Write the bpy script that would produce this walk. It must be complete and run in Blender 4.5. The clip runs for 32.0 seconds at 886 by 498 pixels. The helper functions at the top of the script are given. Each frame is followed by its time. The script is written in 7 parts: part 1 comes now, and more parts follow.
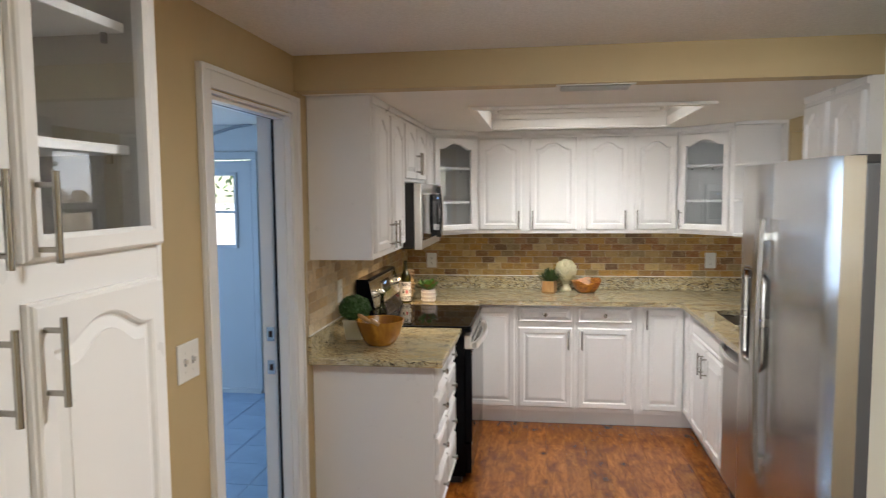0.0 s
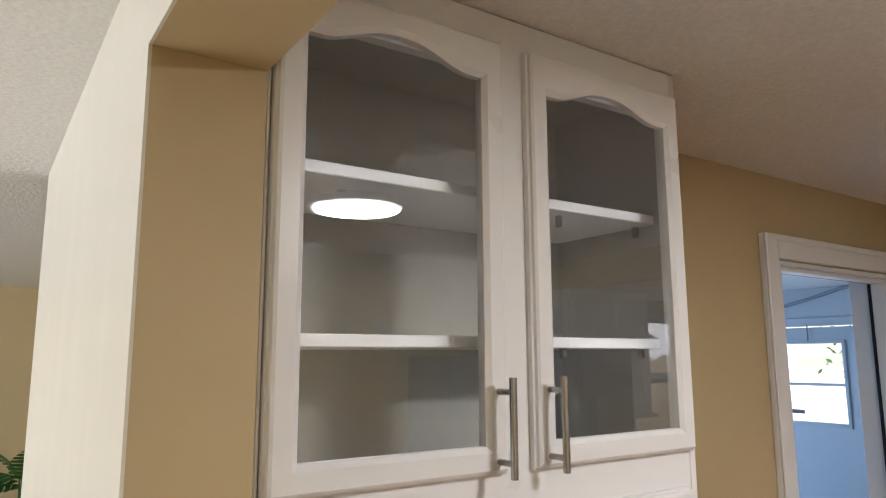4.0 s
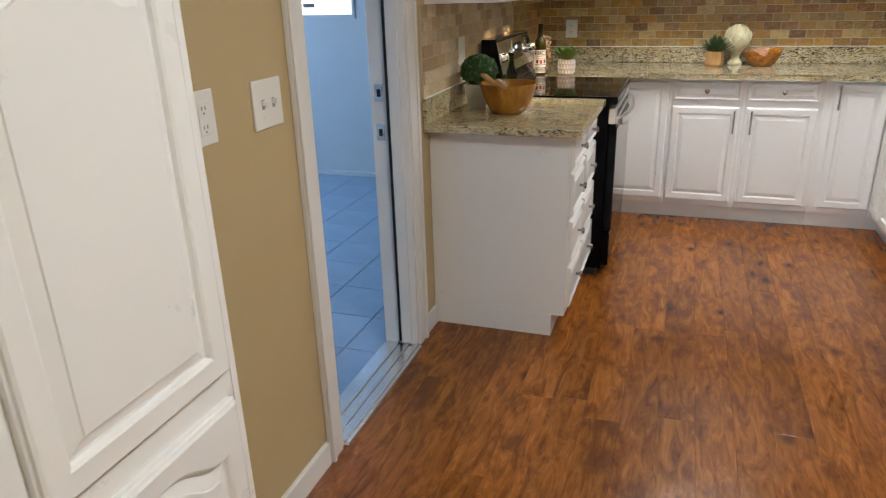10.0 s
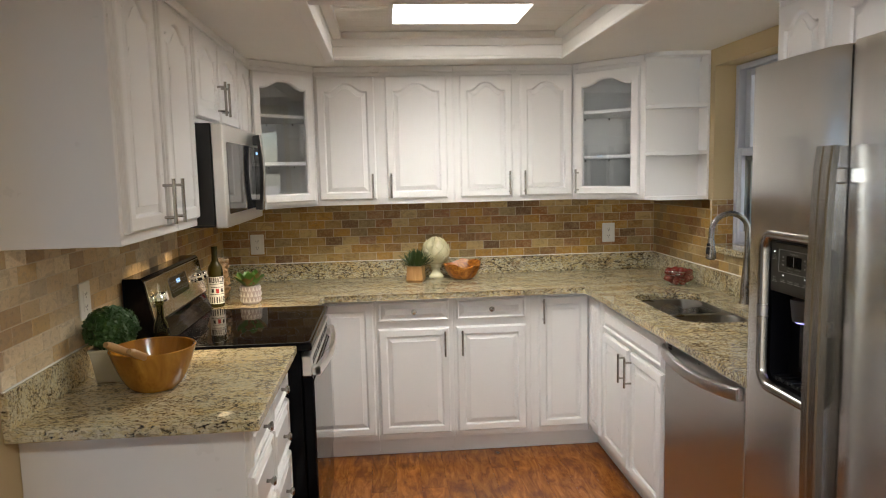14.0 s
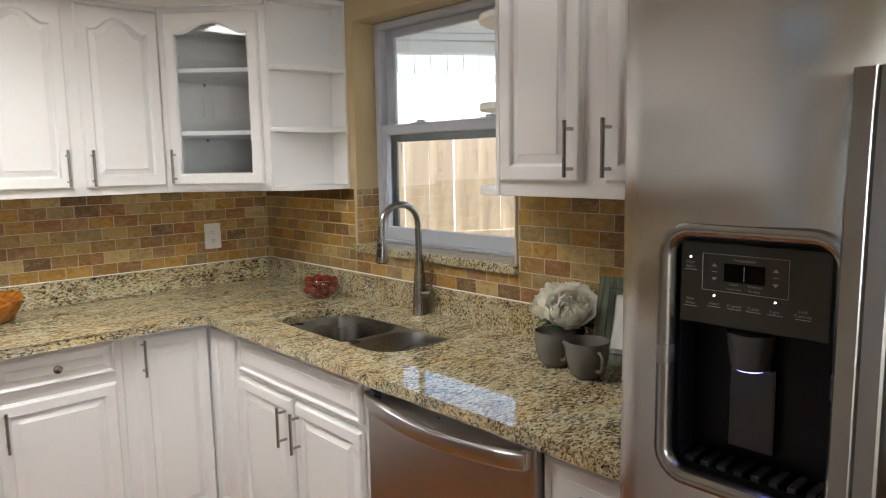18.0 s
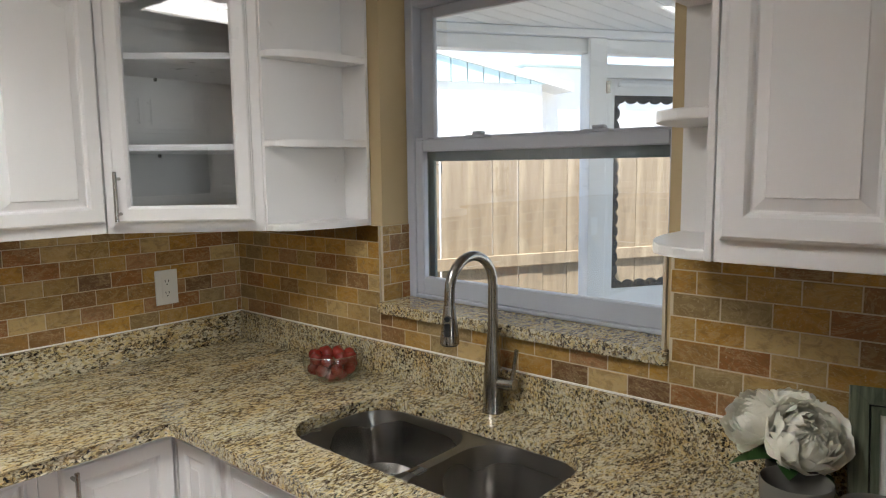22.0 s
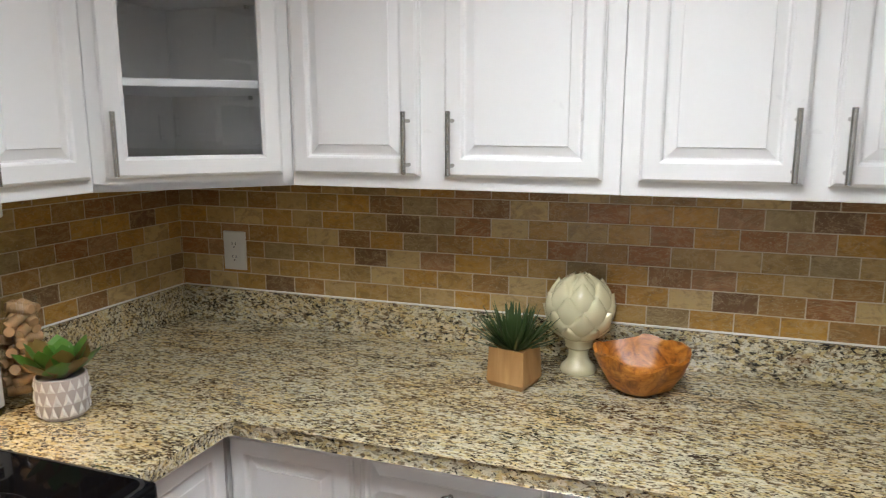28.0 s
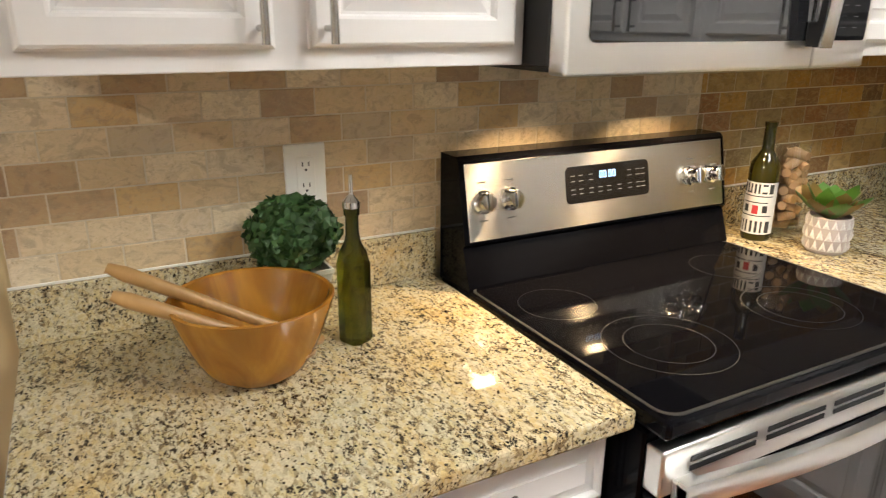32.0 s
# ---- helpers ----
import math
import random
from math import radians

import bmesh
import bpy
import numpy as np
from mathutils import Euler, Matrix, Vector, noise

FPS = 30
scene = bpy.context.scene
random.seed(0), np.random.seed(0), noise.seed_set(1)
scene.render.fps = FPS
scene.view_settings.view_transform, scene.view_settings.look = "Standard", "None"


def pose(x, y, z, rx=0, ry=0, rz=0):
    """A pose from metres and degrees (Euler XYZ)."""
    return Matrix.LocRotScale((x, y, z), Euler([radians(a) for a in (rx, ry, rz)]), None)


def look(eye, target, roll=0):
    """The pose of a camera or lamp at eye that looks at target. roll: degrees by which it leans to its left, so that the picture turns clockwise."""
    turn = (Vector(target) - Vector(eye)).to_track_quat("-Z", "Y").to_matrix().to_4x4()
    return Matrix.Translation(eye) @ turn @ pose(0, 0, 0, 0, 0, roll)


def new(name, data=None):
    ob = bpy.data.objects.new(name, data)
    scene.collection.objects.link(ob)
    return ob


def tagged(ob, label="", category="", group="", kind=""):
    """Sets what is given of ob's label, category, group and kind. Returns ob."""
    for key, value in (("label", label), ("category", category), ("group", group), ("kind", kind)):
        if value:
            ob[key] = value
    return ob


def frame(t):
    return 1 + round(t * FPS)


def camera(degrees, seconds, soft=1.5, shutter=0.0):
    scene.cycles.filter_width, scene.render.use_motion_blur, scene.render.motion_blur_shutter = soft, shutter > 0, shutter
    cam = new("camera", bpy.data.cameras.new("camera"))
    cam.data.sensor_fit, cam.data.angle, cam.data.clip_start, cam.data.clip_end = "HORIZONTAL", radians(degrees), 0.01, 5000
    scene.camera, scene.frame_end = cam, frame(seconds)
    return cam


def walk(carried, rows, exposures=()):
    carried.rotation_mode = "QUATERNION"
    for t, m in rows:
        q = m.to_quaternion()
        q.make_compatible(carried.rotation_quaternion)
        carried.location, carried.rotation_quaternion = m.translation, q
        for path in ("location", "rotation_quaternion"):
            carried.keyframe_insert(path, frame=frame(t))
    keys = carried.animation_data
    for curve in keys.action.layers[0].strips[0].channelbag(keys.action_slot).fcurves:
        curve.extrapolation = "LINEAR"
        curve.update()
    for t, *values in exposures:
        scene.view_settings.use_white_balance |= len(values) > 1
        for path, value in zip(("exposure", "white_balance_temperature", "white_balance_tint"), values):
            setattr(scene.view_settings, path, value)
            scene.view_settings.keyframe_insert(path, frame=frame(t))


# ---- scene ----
cam = camera(65.6, 32.0, soft=1.1, shutter=0.15)
PATH = [
    (0, (1.079, -5.495, 1.687), (0.8, -3.522, 1.522), -0.5),
    (0.5, (1.136, -5.493, 1.714), (0.345, -3.66, 1.598), -0.5),
    (1, (1.126, -5.446, 1.734), (0.01, -3.788, 1.661), 0.1),
    (1.5, (1.172, -5.417, 1.768), (-0.154, -3.92, 1.743), -0.1),
    (2, (1.149, -5.362, 1.783), (-0.292, -3.976, 1.817), 0.0),
    (2.5, (1.12, -5.322, 1.8), (-0.397, -4.024, 1.927), 0.1),
    (3, (1.123, -5.299, 1.806), (-0.424, -4.054, 2.046), -0.1),
    (3.5, (1.125, -5.295, 1.783), (-0.469, -4.122, 2.072), -0.3),
    (5.5, (1.104, -5.255, 1.658), (-0.622, -4.279, 1.921), 0.0),
    (6, (1.098, -5.246, 1.621), (-0.635, -4.258, 1.765), -0.0),
    (6.5, (1.104, -5.227, 1.578), (-0.633, -4.236, 1.554), -0.1),
    (7, (1.102, -5.212, 1.525), (-0.62, -4.224, 1.277), -0.2),
    (7.5, (1.123, -5.202, 1.472), (-0.564, -4.242, 0.992), -1.0),
    (8, (1.111, -5.182, 1.422), (-0.534, -4.235, 0.791), -1.5),
    (8.5, (1.052, -5.165, 1.395), (-0.477, -4.068, 0.718), -1.8),
    (9, (1.036, -5.153, 1.394), (-0.19, -3.733, 0.702), -2.2),
    (9.5, (1.013, -5.112, 1.4), (0.118, -3.466, 0.7), -2.0),
    (10, (0.983, -5.033, 1.432), (0.363, -3.27, 0.72), -1.7),
    (10.5, (0.978, -4.995, 1.464), (0.569, -3.174, 0.747), -1.6),
    (11, (0.962, -4.957, 1.495), (0.685, -3.106, 0.79), -1.4),
    (11.5, (0.943, -4.886, 1.543), (0.762, -2.997, 0.912), -1.3),
    (12, (0.936, -4.788, 1.578), (0.868, -2.83, 1.175), -1.2),
    (12.5, (0.917, -4.686, 1.581), (0.943, -2.704, 1.315), -1.1),
    (13, (0.915, -4.548, 1.566), (1.011, -2.564, 1.336), -1.1),
    (13.5, (0.938, -4.376, 1.551), (1.08, -2.394, 1.327), -1.2),
    (15.5, (1.115, -3.76, 1.52), (1.307, -1.781, 1.302), -1.5),
    (16, (1.117, -3.63, 1.497), (1.406, -1.663, 1.278), -1.3),
    (16.5, (1.119, -3.514, 1.501), (1.694, -1.614, 1.259), -1.5),
    (17, (1.089, -3.393, 1.492), (1.941, -1.601, 1.245), -1.7),
    (17.5, (1.026, -3.253, 1.482), (2.138, -1.61, 1.234), -1.5),
    (18, (0.979, -3.144, 1.485), (2.322, -1.684, 1.228), -1.0),
    (18.5, (0.963, -3.054, 1.522), (2.418, -1.707, 1.258), -1.2),
    (19, (0.993, -2.95, 1.531), (2.486, -1.646, 1.268), -1.1),
    (19.5, (1.05, -2.838, 1.54), (2.559, -1.55, 1.286), -1.0),
    (20, (1.079, -2.741, 1.551), (2.593, -1.459, 1.302), -0.9),
    (20.5, (1.089, -2.615, 1.551), (2.611, -1.34, 1.31), -0.8),
    (21, (1.124, -2.469, 1.556), (2.65, -1.199, 1.316), -0.7),
    (21.5, (1.17, -2.365, 1.551), (2.692, -1.089, 1.313), -0.8),
    (22, (1.234, -2.263, 1.548), (2.734, -0.963, 1.309), -0.7),
    (22.5, (1.35, -2.185, 1.556), (2.755, -0.782, 1.311), -0.9),
    (23, (1.424, -2.127, 1.571), (2.652, -0.568, 1.324), -1.0),
    (23.5, (1.449, -2.064, 1.598), (2.502, -0.383, 1.338), -0.7),
    (24, (1.453, -1.963, 1.599), (2.336, -0.186, 1.347), -0.3),
    (24.5, (1.49, -1.881, 1.59), (2.157, -0.011, 1.343), -0.5),
    (26.5, (1.529, -1.757, 1.53), (1.481, 0.225, 1.269), -0.6),
    (27, (1.521, -1.769, 1.512), (1.281, 0.197, 1.235), -0.2),
    (27.5, (1.521, -1.765, 1.502), (1.077, 0.16, 1.195), 0.0),
    (28, (1.516, -1.752, 1.515), (0.85, 0.1, 1.16), -0.1),
    (28.5, (1.496, -1.762, 1.508), (0.611, -0.008, 1.135), -0.1),
    (29, (1.466, -1.793, 1.499), (0.385, -0.154, 1.114), 0.2),
    (29.5, (1.447, -1.847, 1.494), (0.193, -0.343, 1.088), 0.2),
    (30, (1.426, -1.93, 1.498), (0.039, -0.553, 1.074), 0.3),
    (30.5, (1.404, -2.037, 1.485), (-0.082, -0.772, 1.045), 0.3),
    (31, (1.369, -2.144, 1.459), (-0.181, -0.967, 0.996), 0.1),
    (31.5, (1.315, -2.221, 1.443), (-0.293, -1.159, 0.909), 0.2),
    (32, (1.265, -2.307, 1.436), (-0.409, -1.409, 0.811), 0.4),
]
LENS = [(0, 1.72, 6450, 11), (1, 1.56, 6500, 15), (3, 1.63, 6450, 15), (6, 1.38, 6250, 15), (7, 1.22, 6350, 15), (8, 1.25, 6300, 16), (9, 1.45, 6350, 12), (10, 1.74, 6400, 10), (11, 1.82, 6450, 10),
        (12, 1.66, 6680, 10), (13, 1.62, 6750, 10), (16, 1.58, 6550, 10), (17, 1.60, 6550, 10), (19, 1.70, 6550, 10), (21, 1.55, 6500, 10), (23, 1.24, 6350, 10), (24.5, 1.31, 6350, 10),
        (26, 1.38, 6050, 10), (28, 1.53, 6050, 10), (29, 1.70, 6200, 10), (30, 1.92, 6450, 10), (31, 2.04, 6600, 11), (32, 2.22, 6600, 10)]
walk(cam, [(t, look(e, g, r)) for t, e, g, r in PATH], LENS)

# ---- world, sun, lamps ----
world = bpy.data.worlds.new("sky")
scene.world = world
world.use_nodes = True
_nt = world.node_tree
_sky = _nt.nodes.new("ShaderNodeTexSky")
_sky.sky_type = "NISHITA"
_sky.sun_disc = False
_sky.sun_elevation = radians(70)
_sky.sun_rotation = radians(232)
_nt.links.new(_sky.outputs[0], _nt.nodes["Background"].inputs[0])
_nt.nodes["Background"].inputs[1].default_value = 0.15


def lamp(name, kind, m, energy, color=(1, 1, 1), **kw):
    d = bpy.data.lights.new(name, kind)
    d.energy, d.color = energy, color
    for k, v in kw.items():
        if k == "size":
            d.size = v
        elif k == "size_y":
            d.shape = "RECTANGLE"
            d.size_y = v
        elif k == "angle":
            d.angle = v
        elif k == "spread":
            d.spread = v
        elif k == "radius":
            d.shadow_soft_size = v
        elif k == "disk":
            d.shape = "DISK"
            d.size = v
    ob = new(name, d)
    ob.matrix_world = m
    return ob


SUN_DIR = Vector((math.sin(radians(232)) * math.cos(radians(70)), math.cos(radians(232)) * math.cos(radians(70)), math.sin(radians(70))))
lamp("sun", "SUN", look(SUN_DIR * 20, (0, 0, 0)), 5.0, (1, 0.95, 0.88), angle=radians(0.5))

# ---- plan ----
W = 2.677           # right wall
ZK = 2.135          # kitchen ceiling
ZC = 2.29           # main ceiling
YB = -2.53          # face of the dropped ceiling
YS = -5.013         # wall between the dining space and the living room, north face
YT = -5.149         # its south face
XP = 0.325          # pantry face frame
CT = 0.914          # worktop

# ---- materials ----


def mat(name, color=(0.8, 0.8, 0.8), rough=0.5, metal=0.0, **kw):
    m = bpy.data.materials.new(name)
    m.use_nodes = True
    b = m.node_tree.nodes["Principled BSDF"]
    b.inputs["Base Color"].default_value = (*color, 1)
    b.inputs["Roughness"].default_value = rough
    b.inputs["Metallic"].default_value = metal
    for k, v in kw.items():
        b.inputs[k.replace("_", " ")].default_value = v
    return m


class G:
    """A small node builder for one material."""

    def __init__(self, m):
        self.t = m.node_tree
        self.b = self.t.nodes["Principled BSDF"]
        self.co = self.t.nodes.new("ShaderNodeTexCoord").outputs["Object"]

    def n(self, kind, **kw):
        nd = self.t.nodes.new(kind)
        for k, v in kw.items():
            nd.inputs[k.replace("_", " ")].default_value = v
        return nd

    def link(self, a, b):
        self.t.links.new(a, b)

    def mapping(self, scale=(1, 1, 1), src=None, rot=(0, 0, 0)):
        nd = self.n("ShaderNodeMapping")
        nd.inputs["Scale"].default_value = scale
        nd.inputs["Rotation"].default_value = rot
        self.link(src or self.co, nd.inputs["Vector"])
        return nd.outputs[0]

    def noise(self, scale, detail=4, rough=0.6, src=None, dist=0.0):
        nd = self.n("ShaderNodeTexNoise", Scale=scale, Detail=detail, Roughness=rough, Distortion=dist)
        self.link(src or self.co, nd.inputs["Vector"])
        return nd.outputs["Fac"]

    def voronoi(self, scale, src=None, feature="F1"):
        nd = self.n("ShaderNodeTexVoronoi", Scale=scale)
        nd.feature = feature
        self.link(src or self.co, nd.inputs["Vector"])
        return nd

    def ramp(self, fac, stops, interp="LINEAR"):
        nd = self.n("ShaderNodeValToRGB")
        e = nd.color_ramp.elements
        nd.color_ramp.interpolation = interp
        while len(e) < len(stops):
            e.new(0.5)
        for el, (p, c) in zip(e, stops):
            el.position = p
            el.color = (*c, 1) if not isinstance(c, (int, float)) else (c, c, c, 1)
        self.link(fac, nd.inputs[0])
        return nd.outputs[0]

    def mix(self, fac, a, b, mode="MIX"):
        nd = self.t.nodes.new("ShaderNodeMix")
        nd.data_type, nd.blend_type = "RGBA", mode
        for s, v in ((0, fac), (6, a), (7, b)):
            if isinstance(v, bpy.types.NodeSocket):
                self.link(v, nd.inputs[s])
            else:
                nd.inputs[s].default_value = v if s == 0 else (*v, 1)
        return nd.outputs[2]

    def color(self, s):
        self.link(s, self.b.inputs["Base Color"])

    def rough(self, s):
        self.link(s, self.b.inputs["Roughness"])

    def bump(self, h, strength=0.2, dist=0.002):
        nd = self.n("ShaderNodeBump", Strength=strength, Distance=dist)
        self.link(h, nd.inputs["Height"])
        self.link(nd.outputs[0], self.b.inputs["Normal"])

    def random(self):
        return self.t.nodes.new("ShaderNodeObjectInfo").outputs["Random"]


def painted(name, c, rough=0.5, bump=0.05, scale=180.0, vary=0.04, spec=0.5):
    m = mat(name, c, rough)
    g = G(m)
    f = g.noise(2.2, 5, 0.6)
    lo = tuple(x * (1 - vary) for x in c)
    hi = tuple(min(1, x * (1 + vary)) for x in c)
    g.color(g.ramp(f, [(0.3, lo), (0.7, hi)]))
    g.rough(g.ramp(g.noise(9, 4), [(0.3, max(0, rough - 0.03)), (0.7, min(1, rough + 0.03))]))
    g.bump(g.noise(scale, 3), bump, 0.0015)
    g.b.inputs["Specular IOR Level"].default_value = spec
    return m


def m_ceiling():
    m = mat("popcorn_ceiling", (0.78, 0.76, 0.72), 0.9)
    g = G(m)
    a = g.noise(95, 4, 0.75)
    b = g.voronoi(70).outputs["Distance"]
    g.color(g.ramp(a, [(0.3, (0.66, 0.64, 0.60)), (0.7, (0.80, 0.78, 0.74))]))
    g.bump(g.mix(0.5, a, b), 0.38, 0.005)
    return m


def m_granite(name="granite", turn=0.0, rough=0.03, calm=0.0):
    m = mat(name, (0.5, 0.45, 0.3), 0.06)
    g = G(m)

    def split(sock, k):
        nd = g.t.nodes.new("ShaderNodeSeparateColor")
        g.link(sock, nd.inputs[0])
        return nd.outputs[k]

    def add(a, b, k):
        nd = g.t.nodes.new("ShaderNodeMath")
        nd.operation = "MULTIPLY_ADD"
        g.link(b, nd.inputs[0])
        nd.inputs[1].default_value = k
        g.link(a, nd.inputs[2])
        return nd.outputs[0]
    st = g.mapping((0.64, 1.45, 1.2), rot=(0, 0, radians(32 + turn)))
    # grains, their edges broken up
    wob = g.n("ShaderNodeTexNoise", Scale=70.0, Detail=3.0, Roughness=0.6)
    g.link(st, wob.inputs["Vector"])
    jit = g.t.nodes.new("ShaderNodeVectorMath")
    jit.operation = "MULTIPLY_ADD"
    g.link(wob.outputs["Color"], jit.inputs[0])
    jit.inputs[1].default_value = (0.011, 0.011, 0.011)
    g.link(st, jit.inputs[2])
    cell = g.voronoi(135, jit.outputs[0]).outputs["Color"]
    grain = g.ramp(split(cell, 0), [(0.0, (0.62, 0.57, 0.43)), (0.22, (0.58, 0.49, 0.28)), (0.40, (0.53, 0.49, 0.38)), (0.55, (0.66, 0.60, 0.45)), (0.74, (0.54, 0.43, 0.23)), (0.86, (0.38, 0.335, 0.245)), (0.94, (0.21, 0.165, 0.10))], "CONSTANT")
    warm = g.noise(5.5, 4, 0.65, st, 0.5)
    tint = g.ramp(warm, [(0.34, (0.95, 0.95, 0.90)), (0.50, (1.0, 0.96, 0.86)), (0.66, (1.0, 0.84, 0.58))])
    grain = g.mix(calm * 30, grain, (0.56, 0.49, 0.32))
    c = g.mix(0.9, grain, tint, "MULTIPLY")
    fine = g.noise(260, 3, 0.7)
    c = g.mix(1.0, c, g.ramp(fine, [(0.3, 0.78), (0.7, 1.12)]), "MULTIPLY")
    # brown and black flecks in loose swarms
    swarm = g.noise(11, 4, 0.65, st, 0.9)
    n1 = add(g.noise(84, 5, 0.72, st, 0.6), swarm, 0.26)
    c = g.mix(g.ramp(n1, [(0.672 + calm, 0.0), (0.708 + calm, 0.85)]), c, (0.15, 0.10, 0.045))
    n2 = add(g.noise(105, 5, 0.74, g.mapping((0.8, 1.5, 1.3), rot=(0, 0, radians(22 + turn))), 0.7), swarm, 0.26)
    c = g.mix(g.ramp(n2, [(0.678 + calm, 0.0), (0.697 + calm * 1.6, 1.0)]), c, (0.013, 0.012, 0.011))
    sp = g.voronoi(150, g.mapping((0.9, 1.1, 1.1)))
    speck = g.mix(1.0, g.ramp(sp.outputs["Distance"], [(0.28, 1.0), (0.40, 0.0)]), g.ramp(split(sp.outputs["Color"], 1), [(0.86, 0.0), (0.87, 1.0)]), "MULTIPLY")
    c = g.mix(speck, c, (0.015, 0.013, 0.012))
    rust = g.noise(4.3, 5, 0.72, st, 0.8)
    c = g.mix(g.ramp(rust, [(0.64, 0.0), (0.73, 0.5)]), c, (0.24, 0.11, 0.03))
    g.color(c)
    g.rough(g.ramp(n1, [(0.5, rough), (0.8, rough + 0.02)]))
    g.b.inputs["Specular IOR Level"].default_value = 0.75
    return m


def m_stone_tile(name, tones):
    m = mat(name, (0.4, 0.3, 0.15), 0.5)
    g = G(m)
    r = g.random()
    tone = g.ramp(r, tones, "CONSTANT")
    add = g.t.nodes.new("ShaderNodeVectorMath")
    g.link(g.t.nodes.new("ShaderNodeNewGeometry").outputs["Position"], add.inputs[0])
    mul = g.t.nodes.new("ShaderNodeMath")
    mul.operation = "MULTIPLY"
    g.link(r, mul.inputs[0])
    mul.inputs[1].default_value = 37.0
    g.link(mul.outputs[0], add.inputs[1])
    p = add.outputs[0]
    f = g.noise(22, 6, 0.62, g.mapping((1.0, 1.0, 1.6), p), 1.0)
    c = g.mix(g.ramp(f, [(0.38, 0.45), (0.50, 0.0)]), tone, tuple(0.5 * sum(c_[k] for _, c_ in tones) / len(tones) for k in range(3)))
    c = g.mix(g.ramp(f, [(0.53, 0.0), (0.64, 0.32)]), c, (0.50, 0.37, 0.18))
    vein = g.noise(7, 5, 0.7, g.mapping((1.2, 1.2, 2.4), p), 2.2)
    c = g.mix(g.ramp(vein, [(0.47, 0.0), (0.50, 0.38), (0.53, 0.0)]), c, (0.52, 0.41, 0.24))
    pit = g.noise(150, 4, 0.65, p)
    c = g.mix(g.ramp(pit, [(0.62, 0.0), (0.66, 0.70)]), c, (0.48, 0.38, 0.24))
    c = g.mix(g.ramp(g.noise(60, 5, 0.75, p), [(0.3, 0.35), (0.46, 0.0)]), c, (0.10, 0.06, 0.03))
    g.color(c)
    g.rough(g.ramp(f, [(0.3, 0.30), (0.7, 0.5)]))
    g.bump(g.mix(0.5, f, pit), 0.3, 0.0025)
    return m


def m_wood_floor():
    m = mat("laminate_floor", (0.2, 0.07, 0.02), 0.3)
    g = G(m)
    r = g.random()
    add = g.t.nodes.new("ShaderNodeVectorMath")
    g.link(g.t.nodes.new("ShaderNodeNewGeometry").outputs["Position"], add.inputs[0])
    mul = g.t.nodes.new("ShaderNodeMath")
    mul.operation = "MULTIPLY"
    g.link(r, mul.inputs[0])
    mul.inputs[1].default_value = 23.0
    g.link(mul.outputs[0], add.inputs[1])
    p = add.outputs[0]
    grain = g.noise(26, 6, 0.7, g.mapping((1.0, 0.20, 1.0), p), 1.2)
    c = g.ramp(grain, [(0.28, (0.095, 0.028, 0.006)), (0.5, (0.245, 0.078, 0.013)), (0.72, (0.385, 0.145, 0.028))])
    blot = g.noise(9, 4, 0.6, g.mapping((1.0, 0.55, 1.0), p))
    c = g.mix(g.ramp(blot, [(0.52, 0.0), (0.66, 0.7)]), c, (0.10, 0.03, 0.01))
    kn = g.voronoi(4.0, g.mapping((1.0, 0.8, 1.0), p))
    c = g.mix(g.ramp(kn.outputs["Distance"], [(0.03, 0.92), (0.17, 0.0)]), c, (0.055, 0.018, 0.006))
    tone = g.ramp(r, [(0.0, 0.82), (1.0, 1.12)])
    c = g.mix(1.0, c, tone, "MULTIPLY")
    g.color(c)
    g.rough(g.ramp(grain, [(0.3, 0.17), (0.7, 0.25)]))
    g.b.inputs["Specular IOR Level"].default_value = 0.35
    g.bump(blot, 0.03, 0.001)
    return m


def m_steel(name="brushed_steel", axis=2, c=(0.64, 0.635, 0.62), rough=0.23, turn=0.25, stretch=0.6):
    m = mat(name, c, rough, 1.0)
    g = G(m)
    sc = [5.0, 5.0, 9.0]
    sc[axis] = 0.25
    f = g.noise(1.0, 2, 0.5, g.mapping(tuple(sc)))
    big = g.noise(1.2, 2, 0.5)
    g.color(g.mix(1.0, g.ramp(f, [(0.2, tuple(x * 0.95 for x in c)), (0.8, tuple(min(1, x * 1.04) for x in c))]), g.ramp(big, [(0.3, 0.96), (0.7, 1.0)]), "MULTIPLY"))
    g.rough(g.ramp(f, [(0.2, rough - 0.03), (0.8, rough + 0.04)]))
    g.b.inputs["Anisotropic"].default_value = stretch
    g.b.inputs["Anisotropic Rotation"].default_value = turn
    tg = g.t.nodes.new("ShaderNodeTangent")
    tg.direction_type, tg.axis = "RADIAL", "Z"
    g.link(tg.outputs[0], g.b.inputs["Tangent"])
    return m


def m_wood(name, dark, light, scale=30, rough=0.4, stretch=(1, 1, 0.12)):
    m = mat(name, light, rough)
    g = G(m)
    f = g.noise(scale, 5, 0.6, g.mapping(stretch), 1.0)
    w = g.noise(scale * 0.25, 3, 0.6, g.mapping(stretch), 2.0)
    c = g.mix(g.ramp(w, [(0.4, 0.0), (0.62, 0.7)]), g.ramp(f, [(0.3, dark), (0.7, light)]), dark)
    g.color(c)
    g.bump(f, 0.1, 0.0008)
    return m


